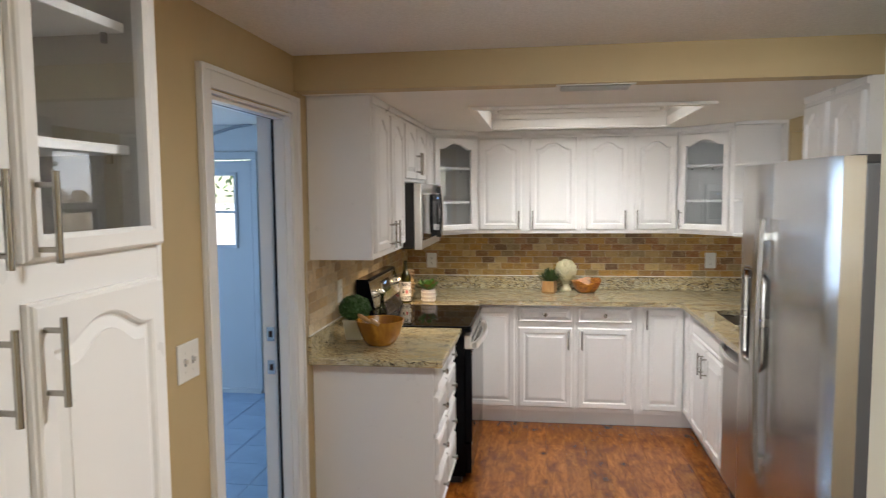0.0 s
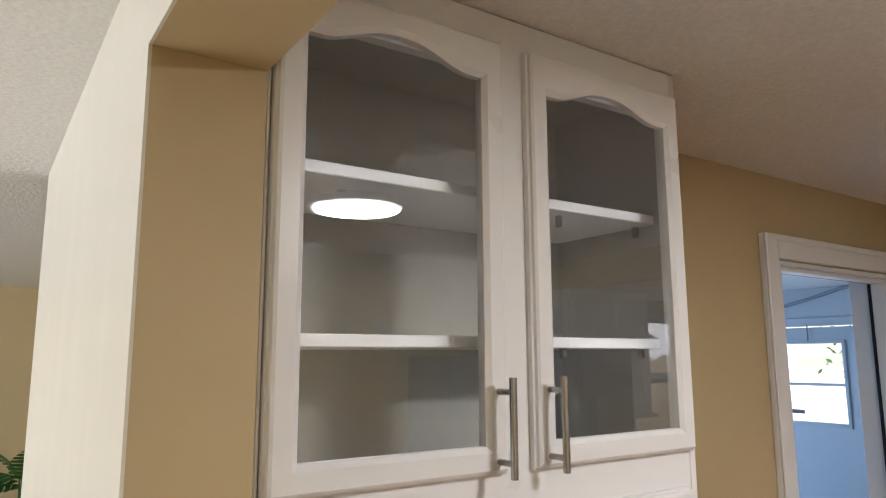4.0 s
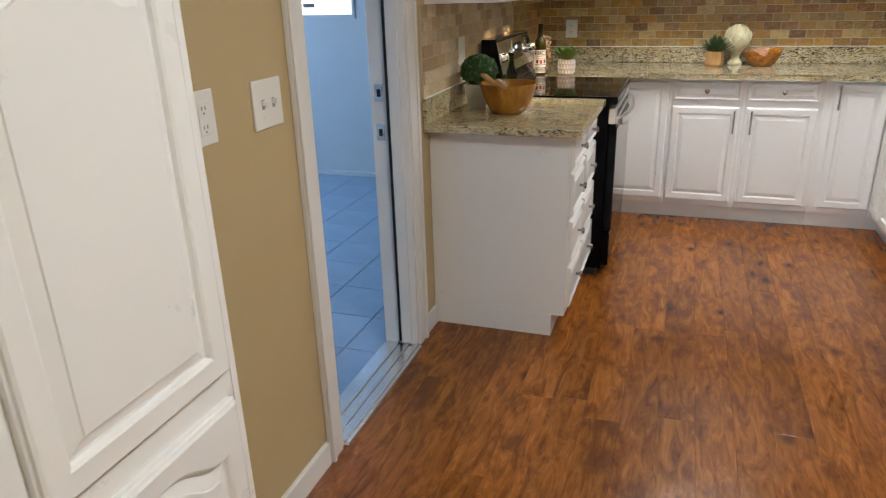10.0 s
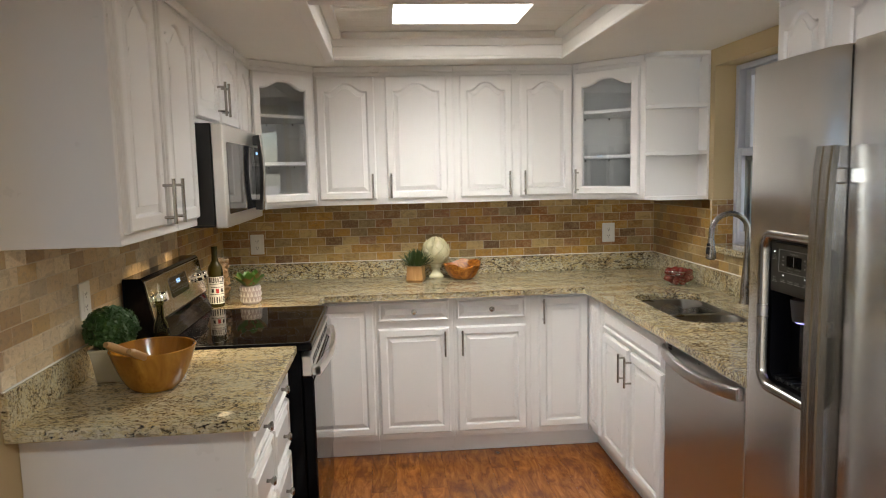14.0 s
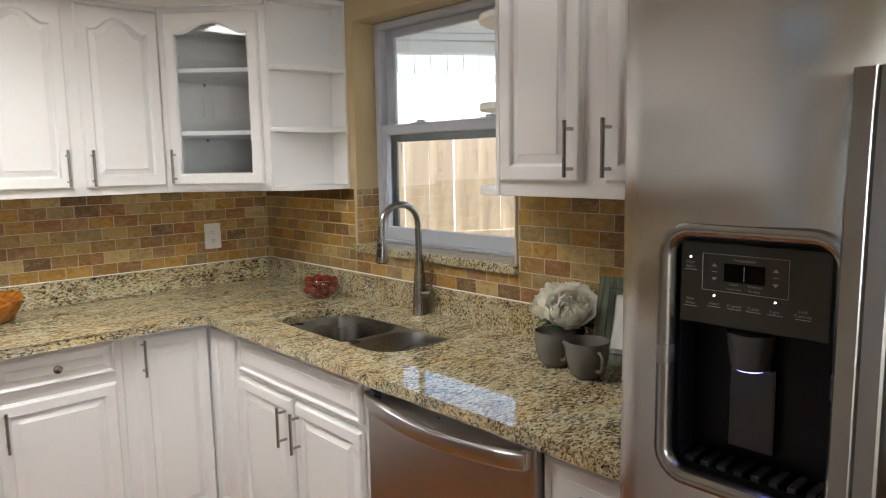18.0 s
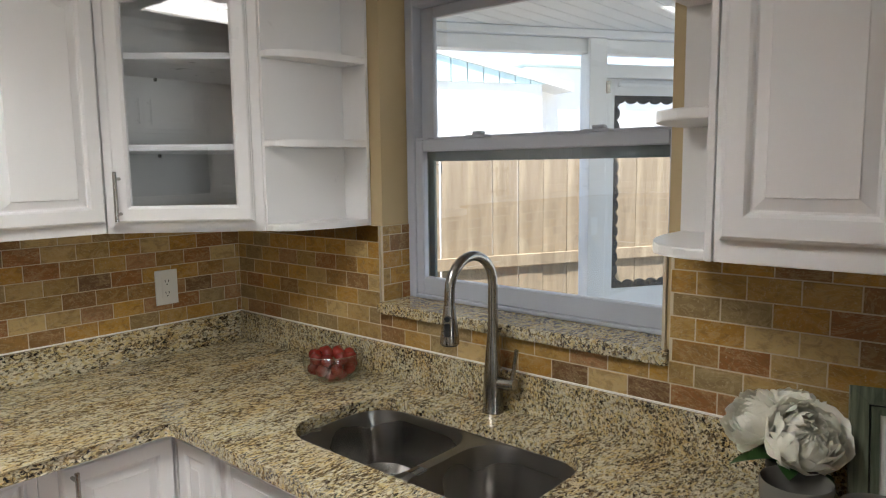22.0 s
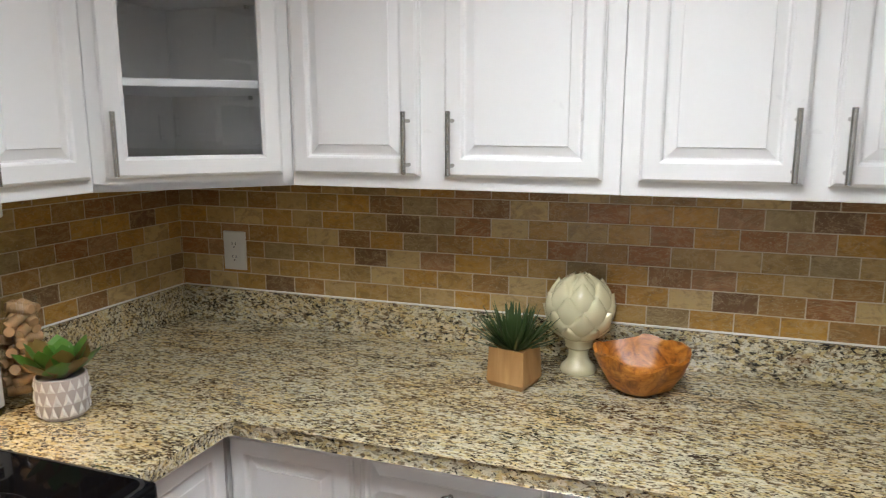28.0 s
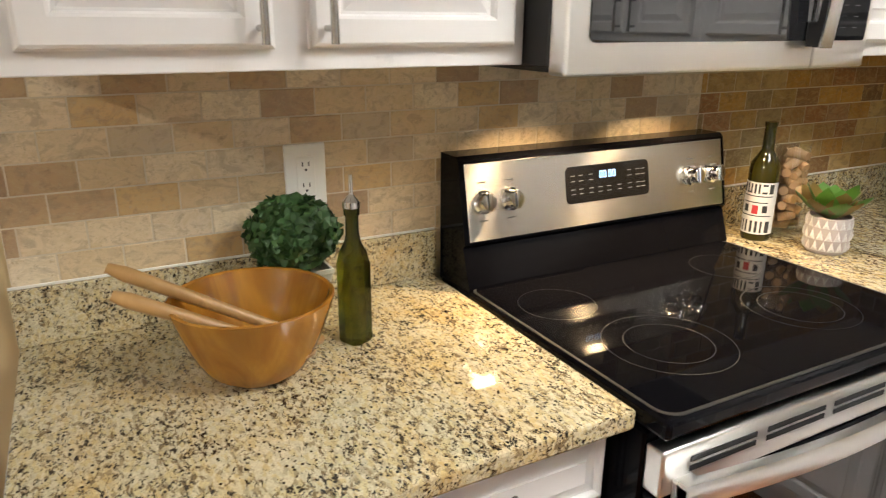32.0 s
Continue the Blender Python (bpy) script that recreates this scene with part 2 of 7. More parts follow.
def m_burl():
    """Swirling orange brown wood with dark knots."""
    m = mat("burl_wood", (0.45, 0.17, 0.03), 0.38)
    g = G(m)
    f = g.noise(17, 5, 0.62, g.mapping((1, 1, 1.3)), 2.4)
    c = g.ramp(f, [(0.30, (0.13, 0.036, 0.006)), (0.46, (0.40, 0.135, 0.016)), (0.58, (0.54, 0.21, 0.030)), (0.72, (0.66, 0.32, 0.075))])
    c = g.mix(g.ramp(g.noise(8, 4, 0.6, None, 1.2), [(0.58, 0.0), (0.68, 0.75)]), c, (0.11, 0.032, 0.008))
    c = g.mix(g.ramp(g.noise(120, 3, 0.7), [(0.62, 0.0), (0.70, 0.6)]), c, (0.10, 0.03, 0.008))
    g.color(c)
    g.bump(f, 0.12, 0.001)
    return m


def m_glass(name, tint=(1, 1, 1), rough=0.0, alpha=None, ior=1.45):
    m = mat(name, tint, rough)
    b = m.node_tree.nodes["Principled BSDF"]
    b.inputs["Transmission Weight"].default_value = 1.0
    b.inputs["IOR"].default_value = ior
    return m


def m_thin_glass(name, tint=(0.98, 0.99, 0.98)):
    """A thin clear wall of glass: it lets light straight through, and its gloss grows towards grazing views."""
    m = mat(name, tint, 0.0)
    g = G(m)
    lw = g.n("ShaderNodeLayerWeight", Blend=0.5)
    pw = g.t.nodes.new("ShaderNodeMath")
    pw.operation = "POWER"
    g.link(lw.outputs["Facing"], pw.inputs[0])
    pw.inputs[1].default_value = 4.0
    ma = g.t.nodes.new("ShaderNodeMath")
    ma.operation = "MULTIPLY_ADD"
    g.link(pw.outputs[0], ma.inputs[0])
    ma.inputs[1].default_value, ma.inputs[2].default_value = 0.80, 0.07
    tr = g.n("ShaderNodeBsdfTransparent")
    tr.inputs["Color"].default_value = (*tint, 1)
    gl = g.n("ShaderNodeBsdfGlossy")
    gl.inputs["Roughness"].default_value = 0.0
    mx = g.n("ShaderNodeMixShader")
    g.link(ma.outputs[0], mx.inputs[0])
    g.link(tr.outputs[0], mx.inputs[1])
    g.link(gl.outputs[0], mx.inputs[2])
    g.link(mx.outputs[0], g.t.nodes["Material Output"].inputs["Surface"])
    return m


def m_emit(name, c, s):
    m = mat(name, c, 0.5)
    b = m.node_tree.nodes["Principled BSDF"]
    b.inputs["Emission Color"].default_value = (*c, 1)
    b.inputs["Emission Strength"].default_value = s
    return m


TAN = painted("tan_wall_paint", (0.52, 0.403, 0.222), 0.55, 0.06, 140)
CREAM = mat("cream_wall_paint", (0.70, 0.66, 0.56), 0.34)
g = G(CREAM)
g.color(g.ramp(g.noise(2.2, 4, 0.6), [(0.3, (0.69, 0.65, 0.55)), (0.7, (0.72, 0.68, 0.58))]))
g.rough(g.ramp(g.noise(1.0, 4, 0.6, g.mapping((8.0, 8.0, 1.3))), [(0.36, 0.31), (0.64, 0.38)]))
WHITE = painted("white_cabinet_paint", (0.78, 0.765, 0.75), 0.30, 0.006, 260, 0.008)
INNER = painted("cabinet_interior_paint", (0.80, 0.79, 0.76), 0.5, 0.03, 260, 0.02)
# Pantry interior: the shade behind its doors is put into this darker colour.
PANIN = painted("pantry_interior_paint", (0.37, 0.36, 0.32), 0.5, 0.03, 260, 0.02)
TRIM = painted("white_trim_paint", (0.78, 0.77, 0.75), 0.32, 0.04, 120, 0.02)
KCEIL = painted("smooth_ceiling_paint", (0.80, 0.78, 0.74), 0.7, 0.12, 60, 0.02)
CEIL = m_ceiling()
GRAN = m_granite()
GRANW = m_granite("granite_cut_lengthwise", 62, 0.03, 0.014)
GRANU = m_granite("granite_upstand", 0.0, 0.22)
TILE = m_stone_tile("travertine_tile", [(0.0, (0.315, 0.165, 0.040)), (0.10, (0.420, 0.220, 0.033)), (0.20, (0.431, 0.290, 0.109)), (0.29, (0.240, 0.116, 0.036)), (0.38, (0.467, 0.251, 0.036)), (0.47, (0.349, 0.220, 0.066)), (0.56, (0.291, 0.116, 0.030)),
                                        (0.64, (0.409, 0.240, 0.056)), (0.72, (0.536, 0.381, 0.162)), (0.79, (0.269, 0.185, 0.076)), (0.86, (0.157, 0.078, 0.032)), (0.91, (0.338, 0.171, 0.070)), (0.96, (0.304, 0.220, 0.100))])
# Paler than TILE; part of the stove lamps' glow is lifted into these tones.
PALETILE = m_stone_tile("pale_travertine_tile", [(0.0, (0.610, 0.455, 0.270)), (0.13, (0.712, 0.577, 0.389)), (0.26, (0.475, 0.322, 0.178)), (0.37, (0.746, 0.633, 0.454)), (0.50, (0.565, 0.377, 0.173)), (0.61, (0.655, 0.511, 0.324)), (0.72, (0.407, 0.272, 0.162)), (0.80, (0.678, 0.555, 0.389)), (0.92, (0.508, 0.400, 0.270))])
GROUT = painted("tile_grout", (0.60, 0.52, 0.39), 0.85, 0.25, 300, 0.06)
FLOORW = m_wood_floor()
SEAM = mat("dark_joint", (0.03, 0.012, 0.006), 0.7)
STEEL = m_steel()
HANDLEM = m_steel("handle_steel", 2, (0.40, 0.39, 0.37), 0.24)
STEELX = m_steel("brushed_steel_across", 1, (0.84, 0.83, 0.81), 0.30)
STEELD = m_steel("dishwasher_steel", 1, (0.50, 0.49, 0.475), 0.30, 0.0, 0.8)
STEELV = m_steel("brushed_steel_upright", 1, (0.64, 0.62, 0.59), 0.22, 0.0, 1.0)
NICKEL = m_steel("brushed_nickel", 2, (0.38, 0.36, 0.33), 0.25)
CHROME = mat("chrome", (0.75, 0.75, 0.75), 0.08, 1.0)
BLACKG = mat("black_ceramic_glass", (0.003, 0.003, 0.004), 0.045, Specular_IOR_Level=0.11)
WINDOWG = mat("dark_window_glass", (0.010, 0.010, 0.011), 0.03, IOR=1.75)
OVENG = mat("oven_door_glass", (0.006, 0.006, 0.007), 0.03, Specular_IOR_Level=0.9)
BLACK = painted("black_enamel", (0.003, 0.003, 0.004), 0.08, 0.0, 200, 0.06, 0.08)
BLACKM = painted("matte_black_plastic", (0.012, 0.012, 0.013), 0.5, 0.05, 300, 0.1)
DGREY = painted("dark_grey_plastic", (0.055, 0.055, 0.058), 0.4, 0.05, 300, 0.05)
FELT = mat("black_rubber", (0.010, 0.010, 0.010), 0.7)
PLATE = painted("white_switch_plastic", (0.80, 0.79, 0.75), 0.3, 0.02, 200, 0.02)
GLASS = m_glass("clear_glass", ior=1.72)
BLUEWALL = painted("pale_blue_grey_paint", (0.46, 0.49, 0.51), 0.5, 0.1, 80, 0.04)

# ---- helpers for meshes ----


def part(name, bm, material, parent, label="", m=None, smooth=False):
    me = bpy.data.meshes.new(name)
    bmesh.ops.recalc_face_normals(bm, faces=bm.faces)
    bm.to_mesh(me)
    bm.free()
    if isinstance(material, (list, tuple)):
        for x in material:
            me.materials.append(x)
    else:
        me.materials.append(material)
    if smooth:
        for p in me.polygons:
            p.use_smooth = True
        me.set_sharp_from_angle(angle=radians(38))
    ob = new(name, me)
    if parent:
        ob.parent = parent
    if m is not None:
        ob.matrix_local = m
    if label:
        tagged(ob, label)
    return ob


def share(ob, parent, m, name=None):
    o = new(name or ob.name.split(".")[0], ob.data)
    o.parent = parent
    o.matrix_local = m
    return o


def thing(name, m, label, category, group="", kind=""):
    e = new(name)
    e.empty_display_size = 0.05
    e.matrix_world = m
    return tagged(e, label, category, group, kind)


def bx(x0, x1, y0, y1, z0, z1, bev=0.0, seg=2, bm=None):
    bm2 = bmesh.new()
    v = [bm2.verts.new((x, y, z)) for z in (z0, z1) for y in (y0, y1) for x in (x0, x1)]
    for f in ((0, 2, 3, 1), (4, 5, 7, 6), (0, 1, 5, 4), (2, 6, 7, 3), (0, 4, 6, 2), (1, 3, 7, 5)):
        bm2.faces.new([v[i] for i in f])
    if bev:
        bmesh.ops.bevel(bm2, geom=bm2.edges[:], offset=bev, segments=seg, affect="EDGES", profile=0.5)
    if bm is None:
        return bm2
    return join(bm, bm2)


def join(bm, other, m=None):
    me = bpy.data.meshes.new("tmp")
    other.to_mesh(me)
    other.free()
    if m is not None:
        me.transform(m)
    bm.from_mesh(me)
    bpy.data.meshes.remove(me)
    return bm


def cyl(r, p0, p1, n=20, r2=None, bm=None, caps=True):
    """A round bar from p0 to p1."""
    b = bm or bmesh.new()
    p0, p1 = Vector(p0), Vector(p1)
    q = (p1 - p0).to_track_quat("Z", "Y").to_matrix()
    r2 = r if r2 is None else r2
    a = [b.verts.new(p0 + q @ Vector((r * math.cos(2 * math.pi * i / n), r * math.sin(2 * math.pi * i / n), 0))) for i in range(n)]
    c = [b.verts.new(p1 + q @ Vector((r2 * math.cos(2 * math.pi * i / n), r2 * math.sin(2 * math.pi * i / n), 0))) for i in range(n)]
    for i in range(n):
        b.faces.new((a[i], a[(i + 1) % n], c[(i + 1) % n], c[i]))
    if caps:
        b.faces.new(a[::-1])
        b.faces.new(c)
    return b


def lathe(prof, n=32, bm=None, sx=1.0, sy=1.0, center=(0, 0, 0)):
    """A body turned round z from (radius, height) pairs."""
    b = bm or bmesh.new()
    rings = []
    for r, z in prof:
        if r < 1e-5:
            rings.append([b.verts.new((center[0], center[1], center[2] + z))])
        else:
            rings.append([b.verts.new((center[0] + sx * r * math.cos(2 * math.pi * i / n), center[1] + sy * r * math.sin(2 * math.pi * i / n), center[2] + z)) for i in range(n)])
    for a, c in zip(rings, rings[1:]):
        for i in range(n):
            j = (i + 1) % n
            if len(a) == 1 and len(c) == 1:
                continue
            if len(a) == 1:
                b.faces.new((a[0], c[j], c[i]))
            elif len(c) == 1:
                b.faces.new((a[i], a[j], c[0]))
            else:
                b.faces.new((a[i], a[j], c[j], c[i]))
    return b


def tube(pts, r, n=12, bm=None, caps=True, radii=None):
    """A round tube along a line of points."""
    b = bm or bmesh.new()
    pts = [Vector(p) for p in pts]
    rings = []
    up = None
    for i, p in enumerate(pts):
        d = (pts[min(i + 1, len(pts) - 1)] - pts[max(i - 1, 0)]).normalized()
        if up is None:
            up = d.orthogonal().normalized()
        up = (up - d * up.dot(d)).normalized()
        s = d.cross(up)
        rr = radii[i] if radii else r
        rings.append([b.verts.new(p + rr * (math.cos(2 * math.pi * k / n) * up + math.sin(2 * math.pi * k / n) * s)) for k in range(n)])
    for a, c in zip(rings, rings[1:]):
        for k in range(n):
            b.faces.new((a[k], a[(k + 1) % n], c[(k + 1) % n], c[k]))
    if caps:
        b.faces.new(rings[0][::-1])
        b.faces.new(rings[-1])
    return b


def prism(poly, z0, z1, bev=0.0, seg=2, bevel_z=None):
    """An upright block over a polygon of (x, y)."""
    b = bmesh.new()
    lo = [b.verts.new((x, y, z0)) for x, y in poly]
    hi = [b.verts.new((x, y, z1)) for x, y in poly]
    n = len(poly)
    b.faces.new(lo[::-1])
    top = b.faces.new(hi)
    for i in range(n):
        b.faces.new((lo[i], lo[(i + 1) % n], hi[(i + 1) % n], hi[i]))
    if bev:
        ed = list(top.edges) if bevel_z == "top" else [e for e in b.edges if abs(e.verts[0].co.z - e.verts[1].co.z) < 1e-6]
        bmesh.ops.bevel(b, geom=ed, offset=bev, segments=seg, affect="EDGES", profile=0.5)
    return b


def slab(name, x0, x1, y0, y1, z0, z1, material, label, category, kind="structure", bev=0.0):
    o = part(name, bx(x0, x1, y0, y1, z0, z1, bev), material, None)
    return tagged(o, label, category, "", kind)


RAIL = 0.043


def arch_z(u, rise):
    a = abs(u) / 0.86
    return rise * 0.5 * (1 + math.cos(math.pi * a ** 1.2)) if a < 1 else 0.0


def opening(w, h, rail, d, rise, n=22):
    """The loop of a door's panel, d inside its rail; the top may rise to an arch."""
    a = w / 2 - rail - d
    z0 = rail + d
    zt = h - rail - rise - d if rise else h - rail - d
    pts = [(w / 2 - a, z0), (w / 2, z0), (w / 2 + a, z0)]
    for i in range(n + 1):
        u = 1 - 2 * i / n
        pts.append((w / 2 + a * u, zt + (arch_z(u, rise) if rise else 0)))
    return pts


def outer(w, h, d, n=22):
    pts = [(d, d), (w / 2, d), (w - d, d)]
    for i in range(n + 1):
        pts.append((w / 2 + (w / 2 - d) * (1 - 2 * i / n), h - d))
    return pts


DOORS = {}


def door_mesh(w, h, rise, glass, t=0.02, rail=RAIL):
    key = (round(w, 4), round(h, 4), rise, glass, rail)
    if key in DOORS:
        return DOORS[key]
    n = 40 if rise else 2
    b = bmesh.new()

    def loop(pts, y):
        return [b.verts.new((x, -y, z)) for x, z in pts]
    L = [loop(outer(w, h, 0.0, n), 0.0), loop(outer(w, h, 0.0, n), t - 0.010), loop(outer(w, h, 0.003, n), t - 0.008), loop(outer(w, h, 0.004, n), t - 0.003), loop(outer(w, h, 0.008, n), t), loop(opening(w, h, rail, -0.004, rise, n), t),
         loop(opening(w, h, rail, 0.0, rise, n), t - 0.003)]
    if glass:
        L += [loop(opening(w, h, rail, 0.004, rise, n), t - 0.006), loop(opening(w, h, rail, 0.004, rise, n), 0.0), L[0]]
    else:
        L += [loop(opening(w, h, rail, 0.003, rise, n), t - 0.010), loop(opening(w, h, rail, 0.007, rise, n), t - 0.0105), loop(opening(w, h, rail, 0.026, rise, n), t - 0.0035), loop(opening(w, h, rail, 0.0275, rise, n), t - 0.001)]
    m = len(L[0])
    for p, q in zip(L, L[1:]):
        for i in range(m):
            b.faces.new((p[i], p[(i + 1) % m], q[(i + 1) % m], q[i]))
    if not glass:
        b.faces.new(L[-1])
        b.faces.new(L[0][::-1])
    bmesh.ops.remove_doubles(b, verts=b.verts, dist=1e-6)
    bmesh.ops.recalc_face_normals(b, faces=b.faces)
    me = bpy.data.meshes.new("door")
    b.to_mesh(me)
    b.free()
    for p in me.polygons:
        p.use_smooth = True
    me.set_sharp_from_angle(angle=radians(12))
    me.materials.append(WHITE)
    gm = None
    if glass:
        b = bmesh.new()
        pts = opening(w, h, rail, 0.001, rise, n)
        f = [b.verts.new((x, -0.008, z)) for x, z in pts]
        k = [b.verts.new((x, -0.004, z)) for x, z in pts]
        b.faces.new(f)
        b.faces.new(k[::-1])
        for i in range(len(f)):
            b.faces.new((f[i], k[i], k[(i + 1) % len(f)], f[(i + 1) % len(f)]))
        bmesh.ops.recalc_face_normals(b, faces=b.faces)
        gm = bpy.data.meshes.new("glass_pane")
        b.to_mesh(gm)
        b.free()
        gm.materials.append(GLASS)
    DOORS[key] = (me, gm)
    return DOORS[key]


HMESH = {}


def handle_mesh(length=0.136, spread=0.096):
    if length not in HMESH:
        b = cyl(0.0055, (0, -0.032, -length / 2), (0, -0.032, length / 2), 14)
        for s in (-1, 1):
            cyl(0.0045, (0, 0.0, s * spread / 2), (0, -0.030, s * spread / 2), 10, bm=b)
        me = bpy.data.meshes.new("bar_handle")
        b.to_mesh(me)
        b.free()
        me.materials.append(NICKEL)
        for p in me.polygons:
            p.use_smooth = True
        me.set_sharp_from_angle(angle=radians(38))
        HMESH[length] = me
    return HMESH[length]


def knob_mesh():
    if "knob" not in HMESH:
        b = lathe([(0.0, 0.0), (0.006, 0.0), (0.005, 0.012), (0.010, 0.016), (0.0145, 0.021), (0.0145, 0.025), (0.011, 0.028), (0.0, 0.029)], 20)
        me = bpy.data.meshes.new("knob")
        b.to_mesh(me)
        b.free()
        me.materials.append(NICKEL)
        for p in me.polygons:
            p.use_smooth = True
        HMESH["knob"] = me
    return HMESH["knob"]


def hang_door(parent, x0, x1, z0, z1, y, rise=0.0, glass=False, hx=None, hz=None, knob=False, name="door", rail=RAIL, label=""):
    """A door or drawer front on a cabinet's face, which lies at local y; hx, hz: the middle of its handle."""
    me, gm = door_mesh(x1 - x0, z1 - z0, rise, glass, rail=rail)
    d = new(name, me)
    d.parent = parent
    d.matrix_local = pose(x0, y, z0)
    if label:
        tagged(d, label)
    if gm:
        g = new("glass_pane", gm)
        g.parent = d
        g.visible_shadow = False
        tagged(g, "clear glass pane")
    if hx is not None:
        h = new("knob" if knob else "handle", knob_mesh() if knob else handle_mesh())
        h.parent = d
        h.matrix_local = pose(hx - x0, -0.02, hz - z0, 90 if knob else 0, 0, 0)
        tagged(h, "round brushed nickel knob" if knob else "brushed nickel bar handle")
    return d

# ---- large structure ----
T = 0.12


def wall_box(name, x0, x1, y0, y1, z0, z1, material, label):
    return slab(name, x0, x1, y0, y1, z0, z1, material, label, "wall")


# door opening to the utility room, in the left wall
DY0, DY1, DZ = -3.345, -2.605, 2.030
wall_box("wall_west", -T, 0.0, DY1, 0.12, 0, 2.6, TAN, "tan painted kitchen wall with orange peel texture")
wall_box("wall_west_pantry", -T, 0.0, YS, DY0, 0, 2.6, TAN, "tan painted wall beside the utility room door")
wall_box("wall_west_header", -T, 0.0, DY0, DY1, DZ, 2.6, TAN, "tan painted wall above the utility room door")
wall_box("wall_north", 0.0, W + T, 0.0, 0.12, 0, 2.6, TAN, "tan painted kitchen wall behind the white cabinets")
# right wall with the sink window
WY0, WY1, WZ0, WZ1 = -1.662, -0.772, 1.106, 2.05
wall_box("wall_east_corner", W, W + 0.19, WY1, 0.0, 0, 2.6, TAN, "tan painted wall between corner and window")
wall_box("wall_east", W, W + 0.19, -5.4, WY0, 0, 2.6, TAN, "tan painted wall behind the refrigerator")
wall_box("wall_east_below", W, W + 0.19, WY0, WY1, 0, WZ0, TAN, "tan painted wall below the sink window")
wall_box("wall_east_above", W, W + 0.19, WY0, WY1, WZ1, 2.6, TAN, "tan painted wall above the sink window")
# wall with the wide doorway to the living room
XJ = 1.297
wall_box("wall_south", -1.10, XP, YT, YS, 0, 2.6, TAN, "tan and cream painted wall end beside the pantry")
wall_box("wall_south_header", XP, XJ, YT, YS, 2.106, 2.6, TAN, "tan painted header above the wide doorway")
wall_box("wall_south_east", XJ, W + 0.19, YT, YS, 0, 2.6, CREAM, "cream painted wall end of the wide doorway")
tagged(part("wall_south_lining", bx(-1.10, XP, YT - 0.004, YT, 0, 2.6), CREAM, None), "cream painted wall face towards the living room", "wall", "", "structure")
tagged(part("header_lining", bx(XP, XJ, YT - 0.004, YT, 2.106, 2.6), CREAM, None), "cream painted header face towards the living room", "wall", "", "structure")

# ceilings
TX0, TX1, TY0, TY1 = 0.745, 1.925, -1.775, -0.625
slab("ceiling", -T, W + T, YS, YB, ZC, ZC + 0.1, CEIL, "white popcorn textured ceiling", "ceiling")
kc = bmesh.new()
bx(0, W, YB + 0.1, TY0, ZK, ZK + 0.05, bm=kc)
bx(0, W, TY1, 0, ZK, ZK + 0.05, bm=kc)
bx(0, TX0, TY0, TY1, ZK, ZK + 0.05, bm=kc)
bx(TX1, W, TY0, TY1, ZK, ZK + 0.05, bm=kc)
tagged(part("ceiling_kitchen", kc, KCEIL, None), "smooth white dropped kitchen ceiling with a light tray", "ceiling", "", "structure")
tagged(part("ceiling_beam", bx(0, W, YB, YB + 0.1, ZK, ZC), TAN, None), "tan painted drop between the two ceilings", "beam", "", "structure")

slab("roof", -5.7, W + 0.26, -9.8, 0.25, 2.605, 2.70, KCEIL, "flat house roof over the rooms", "roof")

# floor
slab("floor", -0.02, W, YT, 0, -0.12, -0.004, SEAM, "reddish brown wood laminate floor", "floor")
PLANKS = bpy.data.objects["floor"]

# ---- living room beyond the doorway ----
slab("floor_living", -5.5, W + 0.19, -9.6, YT, -0.12, -0.002, GROUT, "pale tiled living room floor", "floor")
slab("ceiling_living", -5.5, W + 0.19, -9.6, YT - 0.004, 2.275, 2.6, CEIL, "white popcorn living room ceiling", "ceiling")
wall_box("wall_living_west", -4.90, -4.75, -9.6, -4.0, 0, 2.6, TAN, "tan painted living room wall")
# South wall, out of view, with an opening added to let light in.
for nm, x0, x1, z0, z1 in (("wall_living_south", -5.6, -2.4, 0, 2.6), ("wall_living_south_east", 0.0, W + 0.19, 0, 2.6), ("wall_living_south_below", -2.4, 0.0, 0, 0.65), ("wall_living_south_above", -2.4, 0.0, 2.15, 2.6)):
    wall_box(nm, x0, x1, -9.7, -9.6, z0, z1, TAN, "tan painted living room wall round an added window")
slab("floor_living_nook", -5.5, -0.42, YT, -4.1, -0.12, -0.002, GROUT, "pale tiled living room floor", "floor")
slab("ceiling_living_nook", -5.5, -0.42, YT - 0.004, -4.1, 2.275, 2.6, CEIL, "white popcorn living room ceiling", "ceiling")
wall_box("wall_living_north", -5.6, -0.42, -4.1, -4.0, 0, 2.6, TAN, "tan painted living room wall")
wall_box("wall_pantry_back", -0.42, -T, YS, -4.0, 0, 2.6, TAN, "tan painted wall behind the pantry")
wall_box("wall_living_east", W, W + 0.19, -9.6, -5.4, 0, 2.6, TAN, "tan painted living room wall")

# ---- utility room beyond the door ----
UX0, UX1, UY0, UY1 = -3.2, -T, -3.95, 0.035
slab("floor_utility", UX0, UX1 + 0.1, UY0, UY1, -0.14, -0.03, GROUT, "grey tiled utility room floor", "floor")
slab("ceiling_utility", UX0, UX1, UY0, UY1, 2.265, 2.35, CEIL, "textured utility room ceiling", "ceiling")
